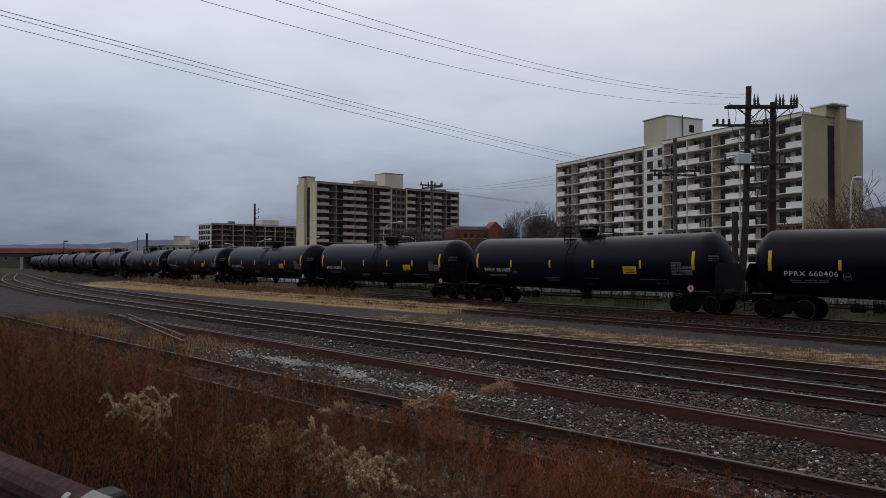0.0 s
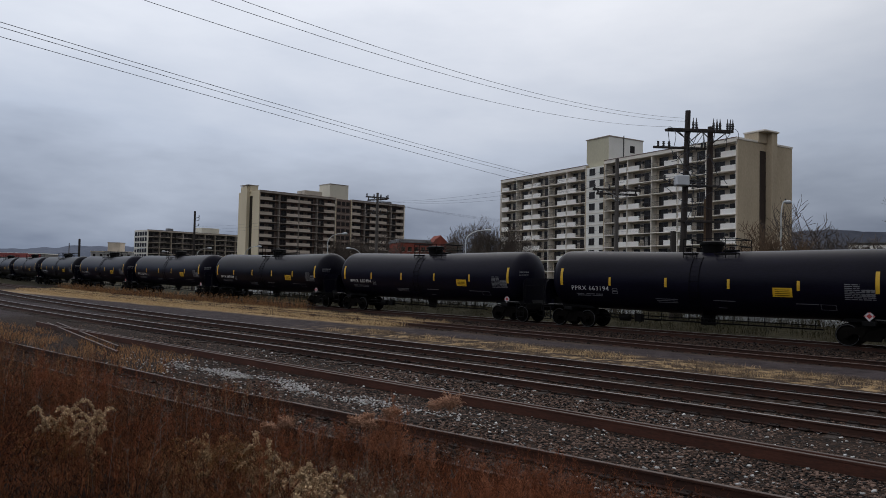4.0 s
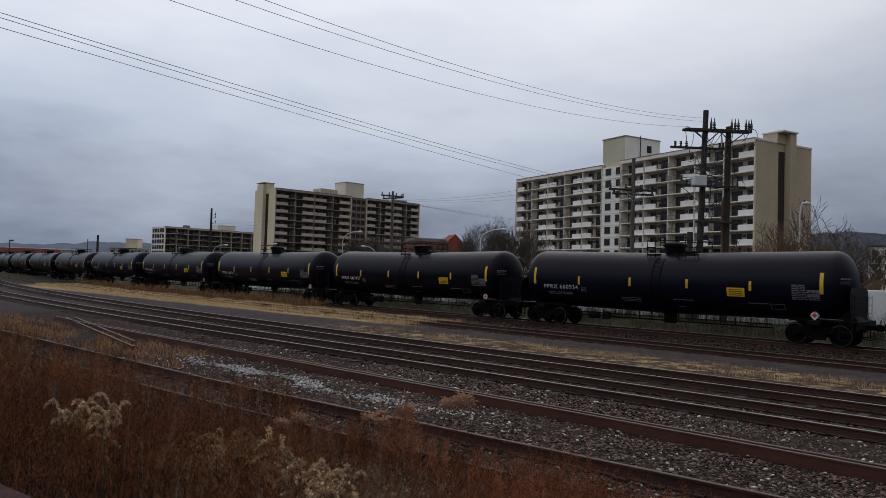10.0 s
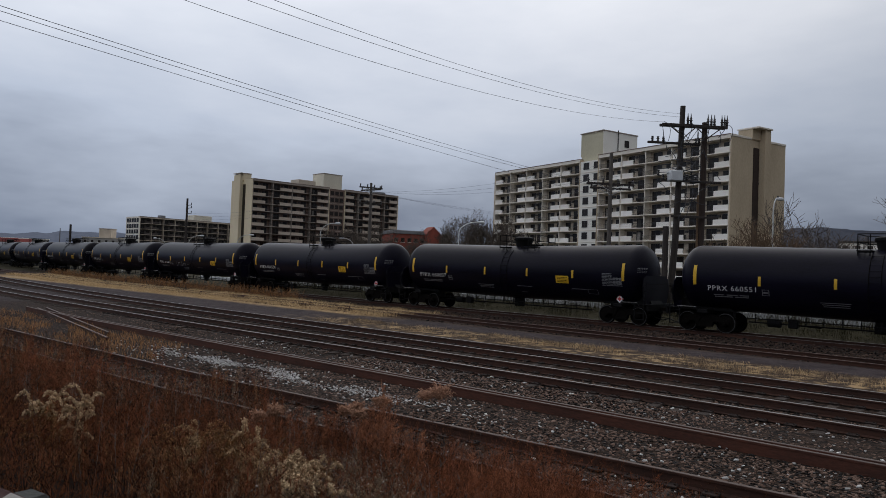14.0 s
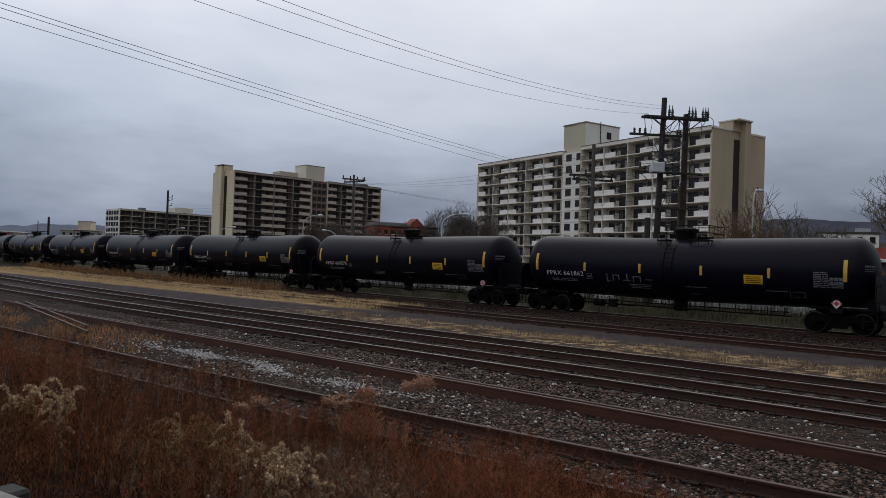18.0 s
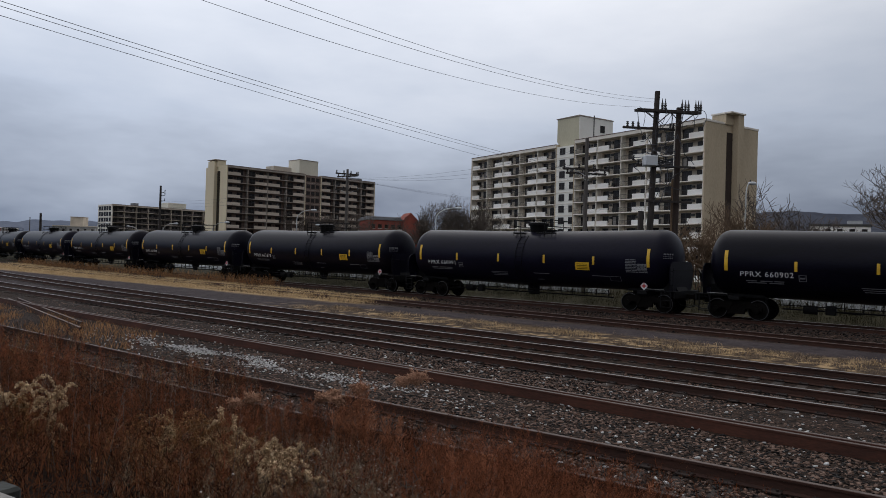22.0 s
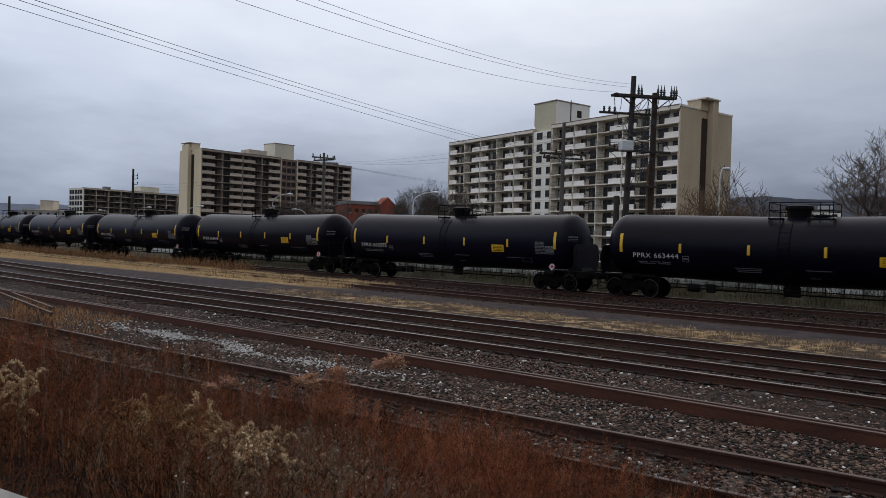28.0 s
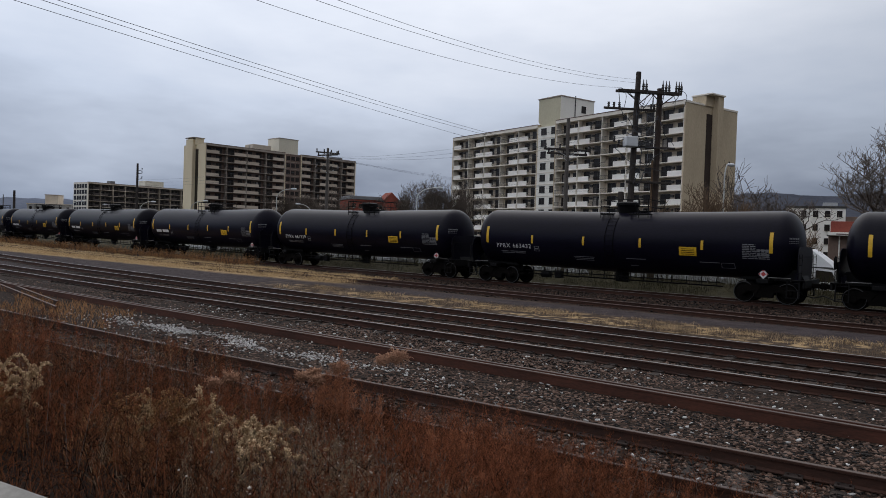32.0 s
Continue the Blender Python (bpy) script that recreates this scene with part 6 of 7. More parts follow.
# ---- parked truck, barrier and fences behind the main line ----
def parked_truck():
    ob = thing("parked_truck", SITE @ pose(-11.4, 50.0, -1.32), "white box truck with a sloped roof fairing parked behind the tracks", "truck")
    box = part("cargo_box", Geo().box((-0.35, 0, 2.4), (4.9, 2.4, 2.6), 0.03), "truck_white", ob)
    rib = Geo().box((0, 0, 0), (0.06, 0.04, 2.5)).mesh("side_post", "truck_white")
    for i in range(8):
        part("side_post", rib, "truck_white", box, m=pose(-2.6 + i * 0.62, -1.22, 2.4))
    part("chassis", Geo().box((0.4, 0, 0.85), (6.6, 0.9, 0.3), 0.02), "truck_iron", ob)
    cab = part("cab", Geo().prism([(2.35, 0.6), (4.15, 0.6), (4.2, 1.5), (3.98, 1.75), (3.76, 2.48), (2.35, 2.6)], -1.15, 1.15), "truck_white", ob)
    part("roof_fairing", Geo().prism([(2.3, 2.64), (3.74, 2.52), (3.72, 2.62), (3.4, 2.95), (2.9, 3.34), (2.5, 3.62), (2.3, 3.72)], -1.08, 1.08), "truck_white", ob)
    part("side_window", Geo().prism([(2.75, 1.72), (3.86, 1.72), (3.66, 2.36), (2.75, 2.42)], -1.17, -1.15), "pane", cab)
    part("windscreen", Geo().prism([(3.96, 1.8), (4.0, 1.8), (3.8, 2.44), (3.76, 2.44)], -1.0, 1.0), "pane", cab)
    part("door_seam", Geo().box((2.62, -1.155, 1.7), (0.03, 0.02, 1.9)).box((3.7, -1.155, 1.25), (0.03, 0.02, 1.1)), "frame_dark", cab)
    part("grille", Geo().box((4.2, 0, 1.2), (0.06, 1.5, 0.6), 0.02), "frame_dark", cab)
    part("bumper", Geo().box((4.2, 0, 0.7), (0.2, 2.3, 0.28), 0.04), "galvanised", cab)
    part("fairing_gap", Geo().box((3.0, -1.1, 2.59), (1.4, 0.12, 0.07)), "frame_dark", cab)
    part("step", Geo().box((3.1, -1.14, 0.78), (1.5, 0.1, 0.3), 0.02), "frame_dark", cab)
    part("mirror", Geo().box((3.95, -1.4, 2.2), (0.12, 0.25, 0.6), 0.03), "frame_dark", cab)
    tyre = Geo().lathe([(-0.14, 0.25), (-0.15, 0.4), (-0.12, 0.45), (0.12, 0.45), (0.15, 0.4), (0.14, 0.25)], 22, "Y").mesh("wheel", "rubber", smooth=True)
    rim = Geo().lathe([(-0.13, 0.1), (-0.1, 0.24), (0.0, 0.25)], 16, "Y").mesh("rim", "galvanised", smooth=True)
    for x in (-1.4, 3.2):
        for sy in (-1, 1):
            w = part("wheel", tyre, "rubber", ob, m=pose(x, sy * 1.02, 0.45))
            part("rim", rim, "galvanised", w, m=pose(0, sy * 0.02, 0, 0, 0, 0 if sy < 0 else 180))


parked_truck()


def barrier(s0, s1, d, label):
    ob = thing("road_guardrail", SITE, label, "guardrail", "guardrails along the road")
    zb = -0.35
    part("beam", Geo().box(((s0 + s1) / 2, d, zb + 0.66), (s1 - s0, 0.06, 0.36), 0.02), "transformer", ob)
    me = Geo().box((0, 0, 0), (0.12, 0.14, 0.9), 0.01).mesh("post", "galvanised")
    for i in range(int((s1 - s0) / 2) + 1):
        part("post", me, "galvanised", ob, m=pose(s0 + i * 2, d + 0.1, zb + 0.4))


barrier(-78, -22, 44.5, "pale steel guardrail along the road")
barrier(-20, 24, 45.0, "dull steel guardrail in front of the parked truck")


# ---- bare trees and shrubs ----
def grow_tree(seed, h, spread, levels=5, trunk_r=0.16, lean=0.0, fork=0.18, first=0.28, ratio=0.7):
    """A bare crown as a trunk, its limbs and its twigs, three lists of tapered bars."""
    rng = random.Random(seed)
    parts = [Geo(), Geo(), Geo()]

    def branch(p, d, ln, r, lev):
        steps = 4 if lev < 4 else 3
        pts, rs = [p.copy()], [r]
        q, v = p.copy(), d.copy()
        for i in range(steps):
            v = (v + Vector((rng.uniform(-1, 1), rng.uniform(-1, 1), rng.uniform(-0.3, 0.75))) * 0.13).normalized()
            q = q + v * ln / steps
            pts.append(q.copy())
            rs.append(max(0.009, r * (1 - 0.42 * (i + 1) / steps)))
        parts[0 if lev == 0 else 1 if lev < 3 else 2].tube(pts, rs, 8 if lev == 0 else 5 if lev < 3 else 3, caps=False)
        if lev >= levels:
            return
        kids = rng.choice((2, 3, 3, 4)) if lev else rng.choice((4, 5))
        for k in range(kids):
            f = rng.uniform(0.35, 1.0) if k else 1.0
            i = min(steps - 1, int(f * steps))
            at = pts[i].lerp(pts[i + 1], f * steps - i) if f < 1 else pts[-1]
            out = Vector((rng.uniform(-1, 1), rng.uniform(-1, 1), rng.uniform(-0.1, 0.9))).normalized()
            nd = (v * (1 - spread) + out * spread * 1.5 + Vector((0, 0, fork))).normalized()
            branch(at, nd, ln * rng.uniform(ratio - 0.14, ratio + 0.12) * (0.85 if lev > 3 else 1.0), max(0.011, r * rng.uniform(0.5, 0.7)), lev + 1)

    branch(Vector((0, 0, -0.2)), Vector((lean, 0, 1)).normalized(), h * first, trunk_r, 0)
    grow = h / max(p[2] for g in parts for p in g.v)
    for g in parts:
        g.v = [(x * grow, y * grow, z * grow) for x, y, z in g.v]
    return parts


TREE_MESHES = {}


def bare_tree(name, x, y, base, parts, material, label, yaw=0, group="bare trees"):
    ob = thing(name, pose(x, y, base, 0, 0, yaw), label, "tree", group)
    key = (id(parts), material)
    if key not in TREE_MESHES:
        TREE_MESHES[key] = [g.mesh(nm, material, smooth=nm == "trunk") for nm, g in zip(("trunk", "branchwork", "crown"), parts)]
    parts = TREE_MESHES[key]
    part("trunk", parts[0], material, ob)
    tagged(part("branchwork", parts[1], material, ob), kind="stuff")
    tagged(part("crown", parts[2], material, ob), kind="stuff")
    return ob


T1 = grow_tree(14, 18.0, 0.62, 7, 0.2, 0.1, 0.28, 0.2, 0.78)
T2 = grow_tree(23, 11.2, 0.7, 6, 0.17, 0.0, 0.14, 0.17, 0.8)
T3 = grow_tree(37, 10.6, 0.55, 6, 0.13, -0.1, 0.35, 0.16, 0.78)
T4 = grow_tree(51, 7.0, 0.5, 5, 0.09, 0.1, 0.45, 0.18, 0.76)
T5 = grow_tree(78, 17.6, 0.66, 7, 0.22, -0.3, 0.12, 0.15, 0.8)
bare_tree("bare_tree", 60.0, 67.5, -1.3, T5, "bark", "large bare tree with thick upswept limbs", 200)
bare_tree("bare_tree", 35.6, 55.6, -1.3, T2, "bark", "bare spreading tree with fine twigs behind the tracks", 200)
for x, y, t, yaw in ((27.6, 54.5, T4, 20), (30.6, 55.5, T4, 100), (33.2, 57.5, T4, 240), (41.5, 60.0, T4, 60)):
    bare_tree("bare_shrub_tree", x, y, -1.3, t, "shrub_bark", "bare ochre-brown scrub tree behind the tracks", yaw)
for x, y, t, yaw, f in ((29.0, 54.8, T2, 90, 0.82), (31.6, 54.2, T3, 200, 0.86), (37.2, 57.0, T2, 140, 0.7)):
    scrub = bare_tree("bare_shrub_tree", x, y, -1.3, t, "shrub_bark", "bare ochre-brown scrub tree behind the tracks", yaw)
    scrub.matrix_basis = scrub.matrix_basis @ Matrix.Scale(f, 4)
for x, y, yaw, f in ((24.0, 41.5, 80, 0.5), (26.2, 40.0, 190, 0.6), (29.5, 42.0, 250, 0.65), (32.5, 45.0, 330, 0.7), (20.8, 44.0, 280, 0.5), (36.0, 44.0, 120, 0.6)):
    bush = bare_tree("bare_shrub", x, y, -0.6, T4, "shrub_bark", "low bare shrub on the bank behind the tracks", yaw, "bare shrubs")
    bush.matrix_basis = bush.matrix_basis @ Matrix.Scale(f, 4)
for x, y, t, yaw, f in ((19.5, 148.0, T1, 0, 0.95), (21.5, 146.0, T3, 70, 1.5), (17.5, 147.0, T2, 170, 1.35), (23.5, 150.0, T2, 40, 1.4), (15.5, 149.0, T3, 120, 1.3), (27.0, 147.0, T1, 210, 0.8), (11.0, 150.0, T2, 260, 1.1), (6.0, 152.0, T3, 15, 1.0), (-4.0, 190.0, T2, 80, 1.5), (-9.0, 192.0, T1, 130, 0.85), (-15.0, 196.0, T3, 300, 1.4), (0.0, 186.0, T2, 20, 1.3)):
    tree = bare_tree("bare_tree", x, y, -1.3, t, "bark", "bare grey-brown tree beside the apartment blocks", yaw)
    tree.matrix_basis = tree.matrix_basis @ Matrix.Scale(f, 4)


# ---- scattered pieces made from arrays ----
RNG = np.random.default_rng(7)


def lumps(c, size, flat=1.0):
    """Small angular stones of six corners and eight faces round the points c."""
    base = np.array([(1, 0, 0), (0, 1, 0), (-1, 0, 0), (0, -1, 0), (0, 0, 1), (0, 0, -1)], float)
    v = base[None] * RNG.uniform(0.6, 1.3, (len(c), 6, 1)) + RNG.uniform(-0.4, 0.4, (len(c), 6, 3))
    v *= np.asarray(size).reshape(-1, 1, 1) * RNG.uniform(0.75, 1.3, (len(c), 1, 3))
    v[:, :, 2] *= flat
    t = RNG.uniform(0, 6.28, len(c))
    x, y = v[:, :, 0].copy(), v[:, :, 1].copy()
    v[:, :, 0] = x * np.cos(t)[:, None] - y * np.sin(t)[:, None]
    v[:, :, 1] = x * np.sin(t)[:, None] + y * np.cos(t)[:, None]
    v += c[:, None, :]
    f = np.array([[0, 1, 4], [1, 2, 4], [2, 3, 4], [3, 0, 4], [1, 0, 5], [2, 1, 5], [3, 2, 5], [0, 3, 5]])[None] + np.arange(len(c))[:, None, None] * 6
    return v.reshape(-1, 3), f.reshape(-1, 3)


def shards(c, size):
    """Flat angular broken stones of eight corners lying at all angles round the points c."""
    n = len(c)
    base = np.array([(-1, -1, -1), (1, -1, -1), (1, 1, -1), (-1, 1, -1), (-1, -1, 1), (1, -1, 1), (1, 1, 1), (-1, 1, 1)], float)
    v = base[None] * RNG.uniform(0.45, 1.15, (n, 8, 3))
    v *= np.asarray(size).reshape(-1, 1, 1) * np.stack([RNG.uniform(0.9, 1.5, n), RNG.uniform(0.6, 1.0, n), RNG.uniform(0.3, 0.6, n)], 1)[:, None, :]
    for i, j, spread in ((0, 2, 0.4), (1, 2, 0.4), (0, 1, 3.1416)):
        t = RNG.uniform(-spread, spread, n)[:, None]
        a, b = v[:, :, i].copy(), v[:, :, j].copy()
        v[:, :, i], v[:, :, j] = a * np.cos(t) - b * np.sin(t), a * np.sin(t) + b * np.cos(t)
    v += c[:, None, :]
    f = np.array([[3, 2, 1, 0], [4, 5, 6, 7], [0, 1, 5, 4], [1, 2, 6, 5], [2, 3, 7, 6], [3, 0, 4, 7]])[None] + np.arange(n)[:, None, None] * 8
    return v.reshape(-1, 3), f.reshape(-1, 4)


def heights(s, d):
    def sm(a, b, x):
        x = np.clip((x - a) / (b - a), 0, 1)
        return x * x * (3 - 2 * x)
    return 0.93 - 1.13 * sm(1.0, 6.6, d) - 1.25 * sm(44.0, 48.0, d) + 0.4 * sm(37.0, 40.5, d) * (1 - sm(43.0, 46.0, d))


def stuff(name, v, f, material, label, category):
    me = quick_mesh(name, v, f, material)
    return thing(name, SITE, label, category, kind="stuff", geo=me)


def off_rails(d, gap):
    """True where a stone lies clear of the straight near rails."""
    ok = np.ones(len(d), bool)
    for r in (18.65 - 0.75, 18.65 + 0.75, 15.3 - 0.75, 15.3 + 0.75, 11.72, 11.93):
        ok &= np.abs(d - r) > gap
    return ok


def ballast():
    n, far = 86000, 20000
    s = np.concatenate([4.5 - 20 * RNG.random(n) ** 1.15, -12 - 24 * RNG.random(far)])
    d = np.concatenate([RNG.uniform(6.9, 16.6, n), RNG.uniform(6.9, 20.6, far)])
    keep = off_rails(d, 0.11)
    s, d = s[keep], d[keep]
    z = heights(s, d) + RNG.uniform(-0.012, 0.008, len(s))
    v, f = shards(np.stack([s, d, z], 1), 0.0145 + 0.019 * RNG.random(len(s)) ** 1.5)
    stuff("ballast_stones", v, f, "stone", "loose grey-brown ballast stones between the rails", "ballast")
    n = 2600
    s, d = RNG.normal(-14.5, 3.0, n), RNG.normal(10.35, 0.24, n)
    keep = np.sin(s * 2.1 + d * 3) + np.sin(s * 0.9 - d * 5) > -0.3 + RNG.uniform(-0.6, 0.6, n)
    s, d = s[keep], d[keep]
    n = len(s)
    v, f = shards(np.stack([s, d, heights(s, d) + RNG.uniform(0, 0.025, n)], 1), RNG.uniform(0.01, 0.026, n))
    stuff("pale_stones", v, f, "pale_stone", "drift of pale crushed limestone beside the lone rail", "stones")
    n = 1500
    s, d = RNG.uniform(-22, 4, n), RNG.uniform(8, 14.5, n)
    v, f = shards(np.stack([s, d, heights(s, d) + 0.018], 1), 0.012 + 0.024 * RNG.random(n) ** 2.5)
    stuff("scattered_pale_stones", v, f, "pale_stone", "single pale stones scattered over the ballast", "stones")
    n = 20000
    s, d = 8 - 50 * RNG.random(n) ** 1.2, RNG.uniform(26.4, 37, n)
    v, f = lumps(np.stack([s, d, heights(s, d) + RNG.uniform(-0.01, 0.03, n)], 1), RNG.uniform(0.03, 0.06, n), 0.75)
    stuff("main_line_ballast", v, f, "bed_stone", "dark ballast stones along the main line", "ballast")


def join_bits(bits):
    vs, fs, off = [], [], 0
    for v, f in bits:
        vs.append(v)
        fs.append(f + off)
        off += len(v)
    return np.concatenate(vs), np.concatenate(fs)


def spikes(p, q, r):
    """Twigs that taper to a point: three-sided cones."""
    d = q - p
    d /= np.linalg.norm(d, axis=1, keepdims=True) + 1e-9
    ref = np.where(np.abs(d[:, 2:3]) < 0.9, [[0.0, 0, 1]], [[1.0, 0, 0]])
    a = np.cross(d, ref)
    a /= np.linalg.norm(a, axis=1, keepdims=True) + 1e-9
    b = np.cross(d, a)
    v = np.stack([p + r * (math.cos(t) * a + math.sin(t) * b) for t in (0, 2.094, 4.189)] + [q], 1)
    f = np.array([[0, 1, 3], [1, 2, 3], [2, 0, 3]])[None] + np.arange(len(p))[:, None, None] * 4
    return v.reshape(-1, 3), f.reshape(-1, 3)


def grass(name, n, s_range, d_mid, d_half, tall, material, label, line=None, patchy=0.0, seed=0, r=0.0085):
    s = RNG.uniform(*s_range, n)
    d = d_mid + d_half * RNG.uniform(-1, 1, n)
    if line is not None:
        d = d + line(s)
    if patchy:
        w = np.array([noise.noise(Vector((a * 0.5, b * 0.9, seed))) for a, b in zip(s, d)])
        keep = w > patchy - 0.4
        s, d = s[keep], d[keep]
    n = len(s)
    z = heights(s, d) - 0.02
    p = np.stack([s, d, z], 1)
    h = tall * RNG.uniform(0.35, 1.1, n)
    bend = RNG.normal(0, 0.35, (n, 2)) * h[:, None]
    mid = p + np.stack([bend[:, 0] * 0.35, bend[:, 1] * 0.35, h * 0.6], 1)
    q = p + np.stack([bend[:, 0], bend[:, 1], h], 1)
    v, f = join_bits([spikes(p, mid + (mid - p) * 0.25, r), spikes(mid - (mid - p) * 0.2, q, r * 0.88)])
    stuff(name, v, f, material, label, "grass")


def brush(name, label, s, d, tall, material, twigs=18, sub=3, r=0.0028, lean=0.16, low=0.15, fan=0.22, rise=0.9):
    """Dead stalks with twigs and finer twigs on those, each tapering to a point."""
    n = len(s)
    base = np.stack([s, d, heights(s, d) - 0.02], 1)
    h = np.broadcast_to(tall, n) * RNG.uniform(0.5, 1.1, n)
    tip = base + np.stack([RNG.normal(0, lean, n) * h, RNG.normal(0, lean, n) * h, h], 1)
    bits = [spikes(base, tip, r)]
    k = np.repeat(np.arange(n), twigs)
    u = RNG.uniform(low, 0.97, len(k))[:, None]
    p = base[k] * (1 - u) + tip[k] * u
    ang = RNG.uniform(0, 6.283, len(k))
    ln = h[k] * RNG.uniform(0.35, 1.0, len(k)) * fan * (1.2 - u[:, 0])
    q = p + np.stack([np.cos(ang) * ln, np.sin(ang) * ln, ln * RNG.uniform(0.3, 1.7, len(k)) * rise], 1)
    bits.append(spikes(p, q, r * 0.6))
    k2 = np.repeat(np.arange(len(p)), sub)
    u2 = RNG.uniform(0.2, 1, len(k2))[:, None]
    p2 = p[k2] * (1 - u2) + q[k2] * u2
    q2 = p2 + RNG.normal(0, 0.026, (len(k2), 3)) + [0, 0, 0.028]
    bits.append(spikes(p2, q2, r * 0.5))
    v, f = join_bits(bits)
    stuff(name, v, f, material, label, "weeds")


def weeds():
    """Dead stalks over the bank; feathery red clumps and goldenrod plumes stand out of them."""
    def field(n, s_lo, s_hi, d_lo, d_hi):
        s = s_lo + (s_hi - s_lo) * RNG.random(n)
        d = d_lo + (d_hi - d_lo) * RNG.random(n)
        keep = d < 7.9 + 0.02 * s + 0.7 * np.sin(s * 0.9)
        return s[keep], d[keep]

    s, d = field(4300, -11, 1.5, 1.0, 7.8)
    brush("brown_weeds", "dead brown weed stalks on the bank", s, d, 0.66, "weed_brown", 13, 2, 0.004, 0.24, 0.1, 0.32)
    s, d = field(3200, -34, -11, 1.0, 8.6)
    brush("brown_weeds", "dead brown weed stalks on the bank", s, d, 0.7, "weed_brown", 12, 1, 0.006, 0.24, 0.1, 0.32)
    s, d = field(2900, -11, 1.8, 1.0, 7.2)
    keep = (np.sin(s * 0.8 + d) + np.sin(d * 1.7 - s * 0.5)) > -0.6
    keep &= (s > -6.4) | (np.sin(s * 1.9 + d * 2.3) > 0.25)
    s, d = s[keep], d[keep]
    brush("rust_red_weeds", "rust-red dead weed stalks on the bank", s, d, 0.72, "weed_red", 16, 3, 0.0035, 0.2, 0.15, 0.28)
    s, d = field(650, -32, -11, 1.2, 8.2)
    brush("rust_red_weeds", "rust-red dead weed stalks on the bank", s, d, 0.8, "weed_red", 14, 1, 0.005, 0.2, 0.15, 0.28)
    s, d = RNG.normal(-3.7, 0.9, 620), RNG.normal(3.5, 0.45, 620)
    brush("grey_weeds", "fine grey-brown weed stalks on the bank", s, d, 0.5, "weed_grey", 12, 2, 0.003, 0.2, 0.2, 0.28)
    s, d = field(1150, -34, -8, 2.5, 8.6)
    brush("grey_weeds", "fine grey-brown weed stalks on the bank", s, d, 0.6, "weed_grey", 12, 1, 0.004, 0.2, 0.2, 0.3)
    s, d = RNG.normal(-5.2, 0.6, 320), RNG.normal(3.3, 0.4, 320)
    brush("ochre_weeds", "ochre weed stalks round the goldenrod", s, d, 0.48, "weed_ochre", 12, 2, 0.003, 0.2, 0.3, 0.28)
    s, d = field(420, -30, -11, 3.0, 8.2)
    brush("ochre_weeds", "ochre weed stalks beside the siding", s, d, 0.75, "weed_ochre", 14, 1, 0.004, 0.15, 0.4, 0.28)
    s, d = field(500, -9.5, -6.2, 2.0, 6.0)
    brush("brown_weeds", "dead brown weed stalks on the bank", s, d, 0.66, "weed_brown", 14, 3, 0.004, 0.2, 0.1, 0.3)
    u = RNG.random(1000)
    s, d = -3.0 - 3.0 * u + RNG.normal(0, 0.3, 1000), 3.05 + 2.4 * u + RNG.normal(0, 0.38, 1000)
    brush("pale_stalks", "fine pale grey weed stalks on the bank", s, d, 0.5, "weed_grey", 14, 3, 0.0032, 0.22, 0.15, 0.26)
    u = RNG.random(240)
    s, d = -2.3 - 2.4 * u + RNG.normal(0, 0.25, 240), 4.1 + 2.1 * u + RNG.normal(0, 0.5, 240)
    brush("feathery_weeds", "soft rust-orange weeds before the siding", s, d, 0.86, "weed_orange", 26, 4, 0.003, 0.14, 0.12, 0.3, 1.1)
    s, d = field(260, -9.5, 0.5, 2.2, 6.2)
    brush("dark_stems", "tall dark dead stems among the weeds", s, d, 0.95, "bark", 7, 1, 0.0042, 0.1, 0.4, 0.16)
    for x, y, n, wide, tall in FEATHERS:
        s, d = x + RNG.normal(0, wide, n), y + RNG.normal(0, wide * 0.7, n)
        brush("feathery_weeds", "tall feathery rust-orange weeds on the bank", s, d, tall, "weed_orange", 48, 6, 0.003, 0.13, 0.2, 0.25, 1.1)
    for x, y, n, wide, tall in CLUMPS:
        s, d = x + RNG.normal(0, wide, n), y + RNG.normal(0, wide * 0.7, n)
        brush("soft_clump", "airy clump of pale rust-orange weeds before the siding", s, d, tall, "weed_soft", 60, 7, 0.0034, 0.1, 0.3, 0.2, 1.1)
    for x, y, tall, wide in TUFTS:
        tuft(x, y, tall, wide)
    for x, y, n, tall, pale in PLUMES:
        plume(x, y, n, tall, pale)
    u = RNG.random(1700)
    s, d = -3.0 - 3.0 * u + RNG.normal(0, 0.4, 1700), 3.05 + 2.4 * u + RNG.normal(0, 0.42, 1700)
    c = np.stack([s, d, heights(s, d) + RNG.uniform(0.1, 0.5, len(s))], 1)
    v, f = shards(c, RNG.uniform(0.004, 0.0085, len(s)))
    stuff("dry_flecks", v, f, "dry_fleck", "pale dry leaf flecks caught among the weeds", "weeds")


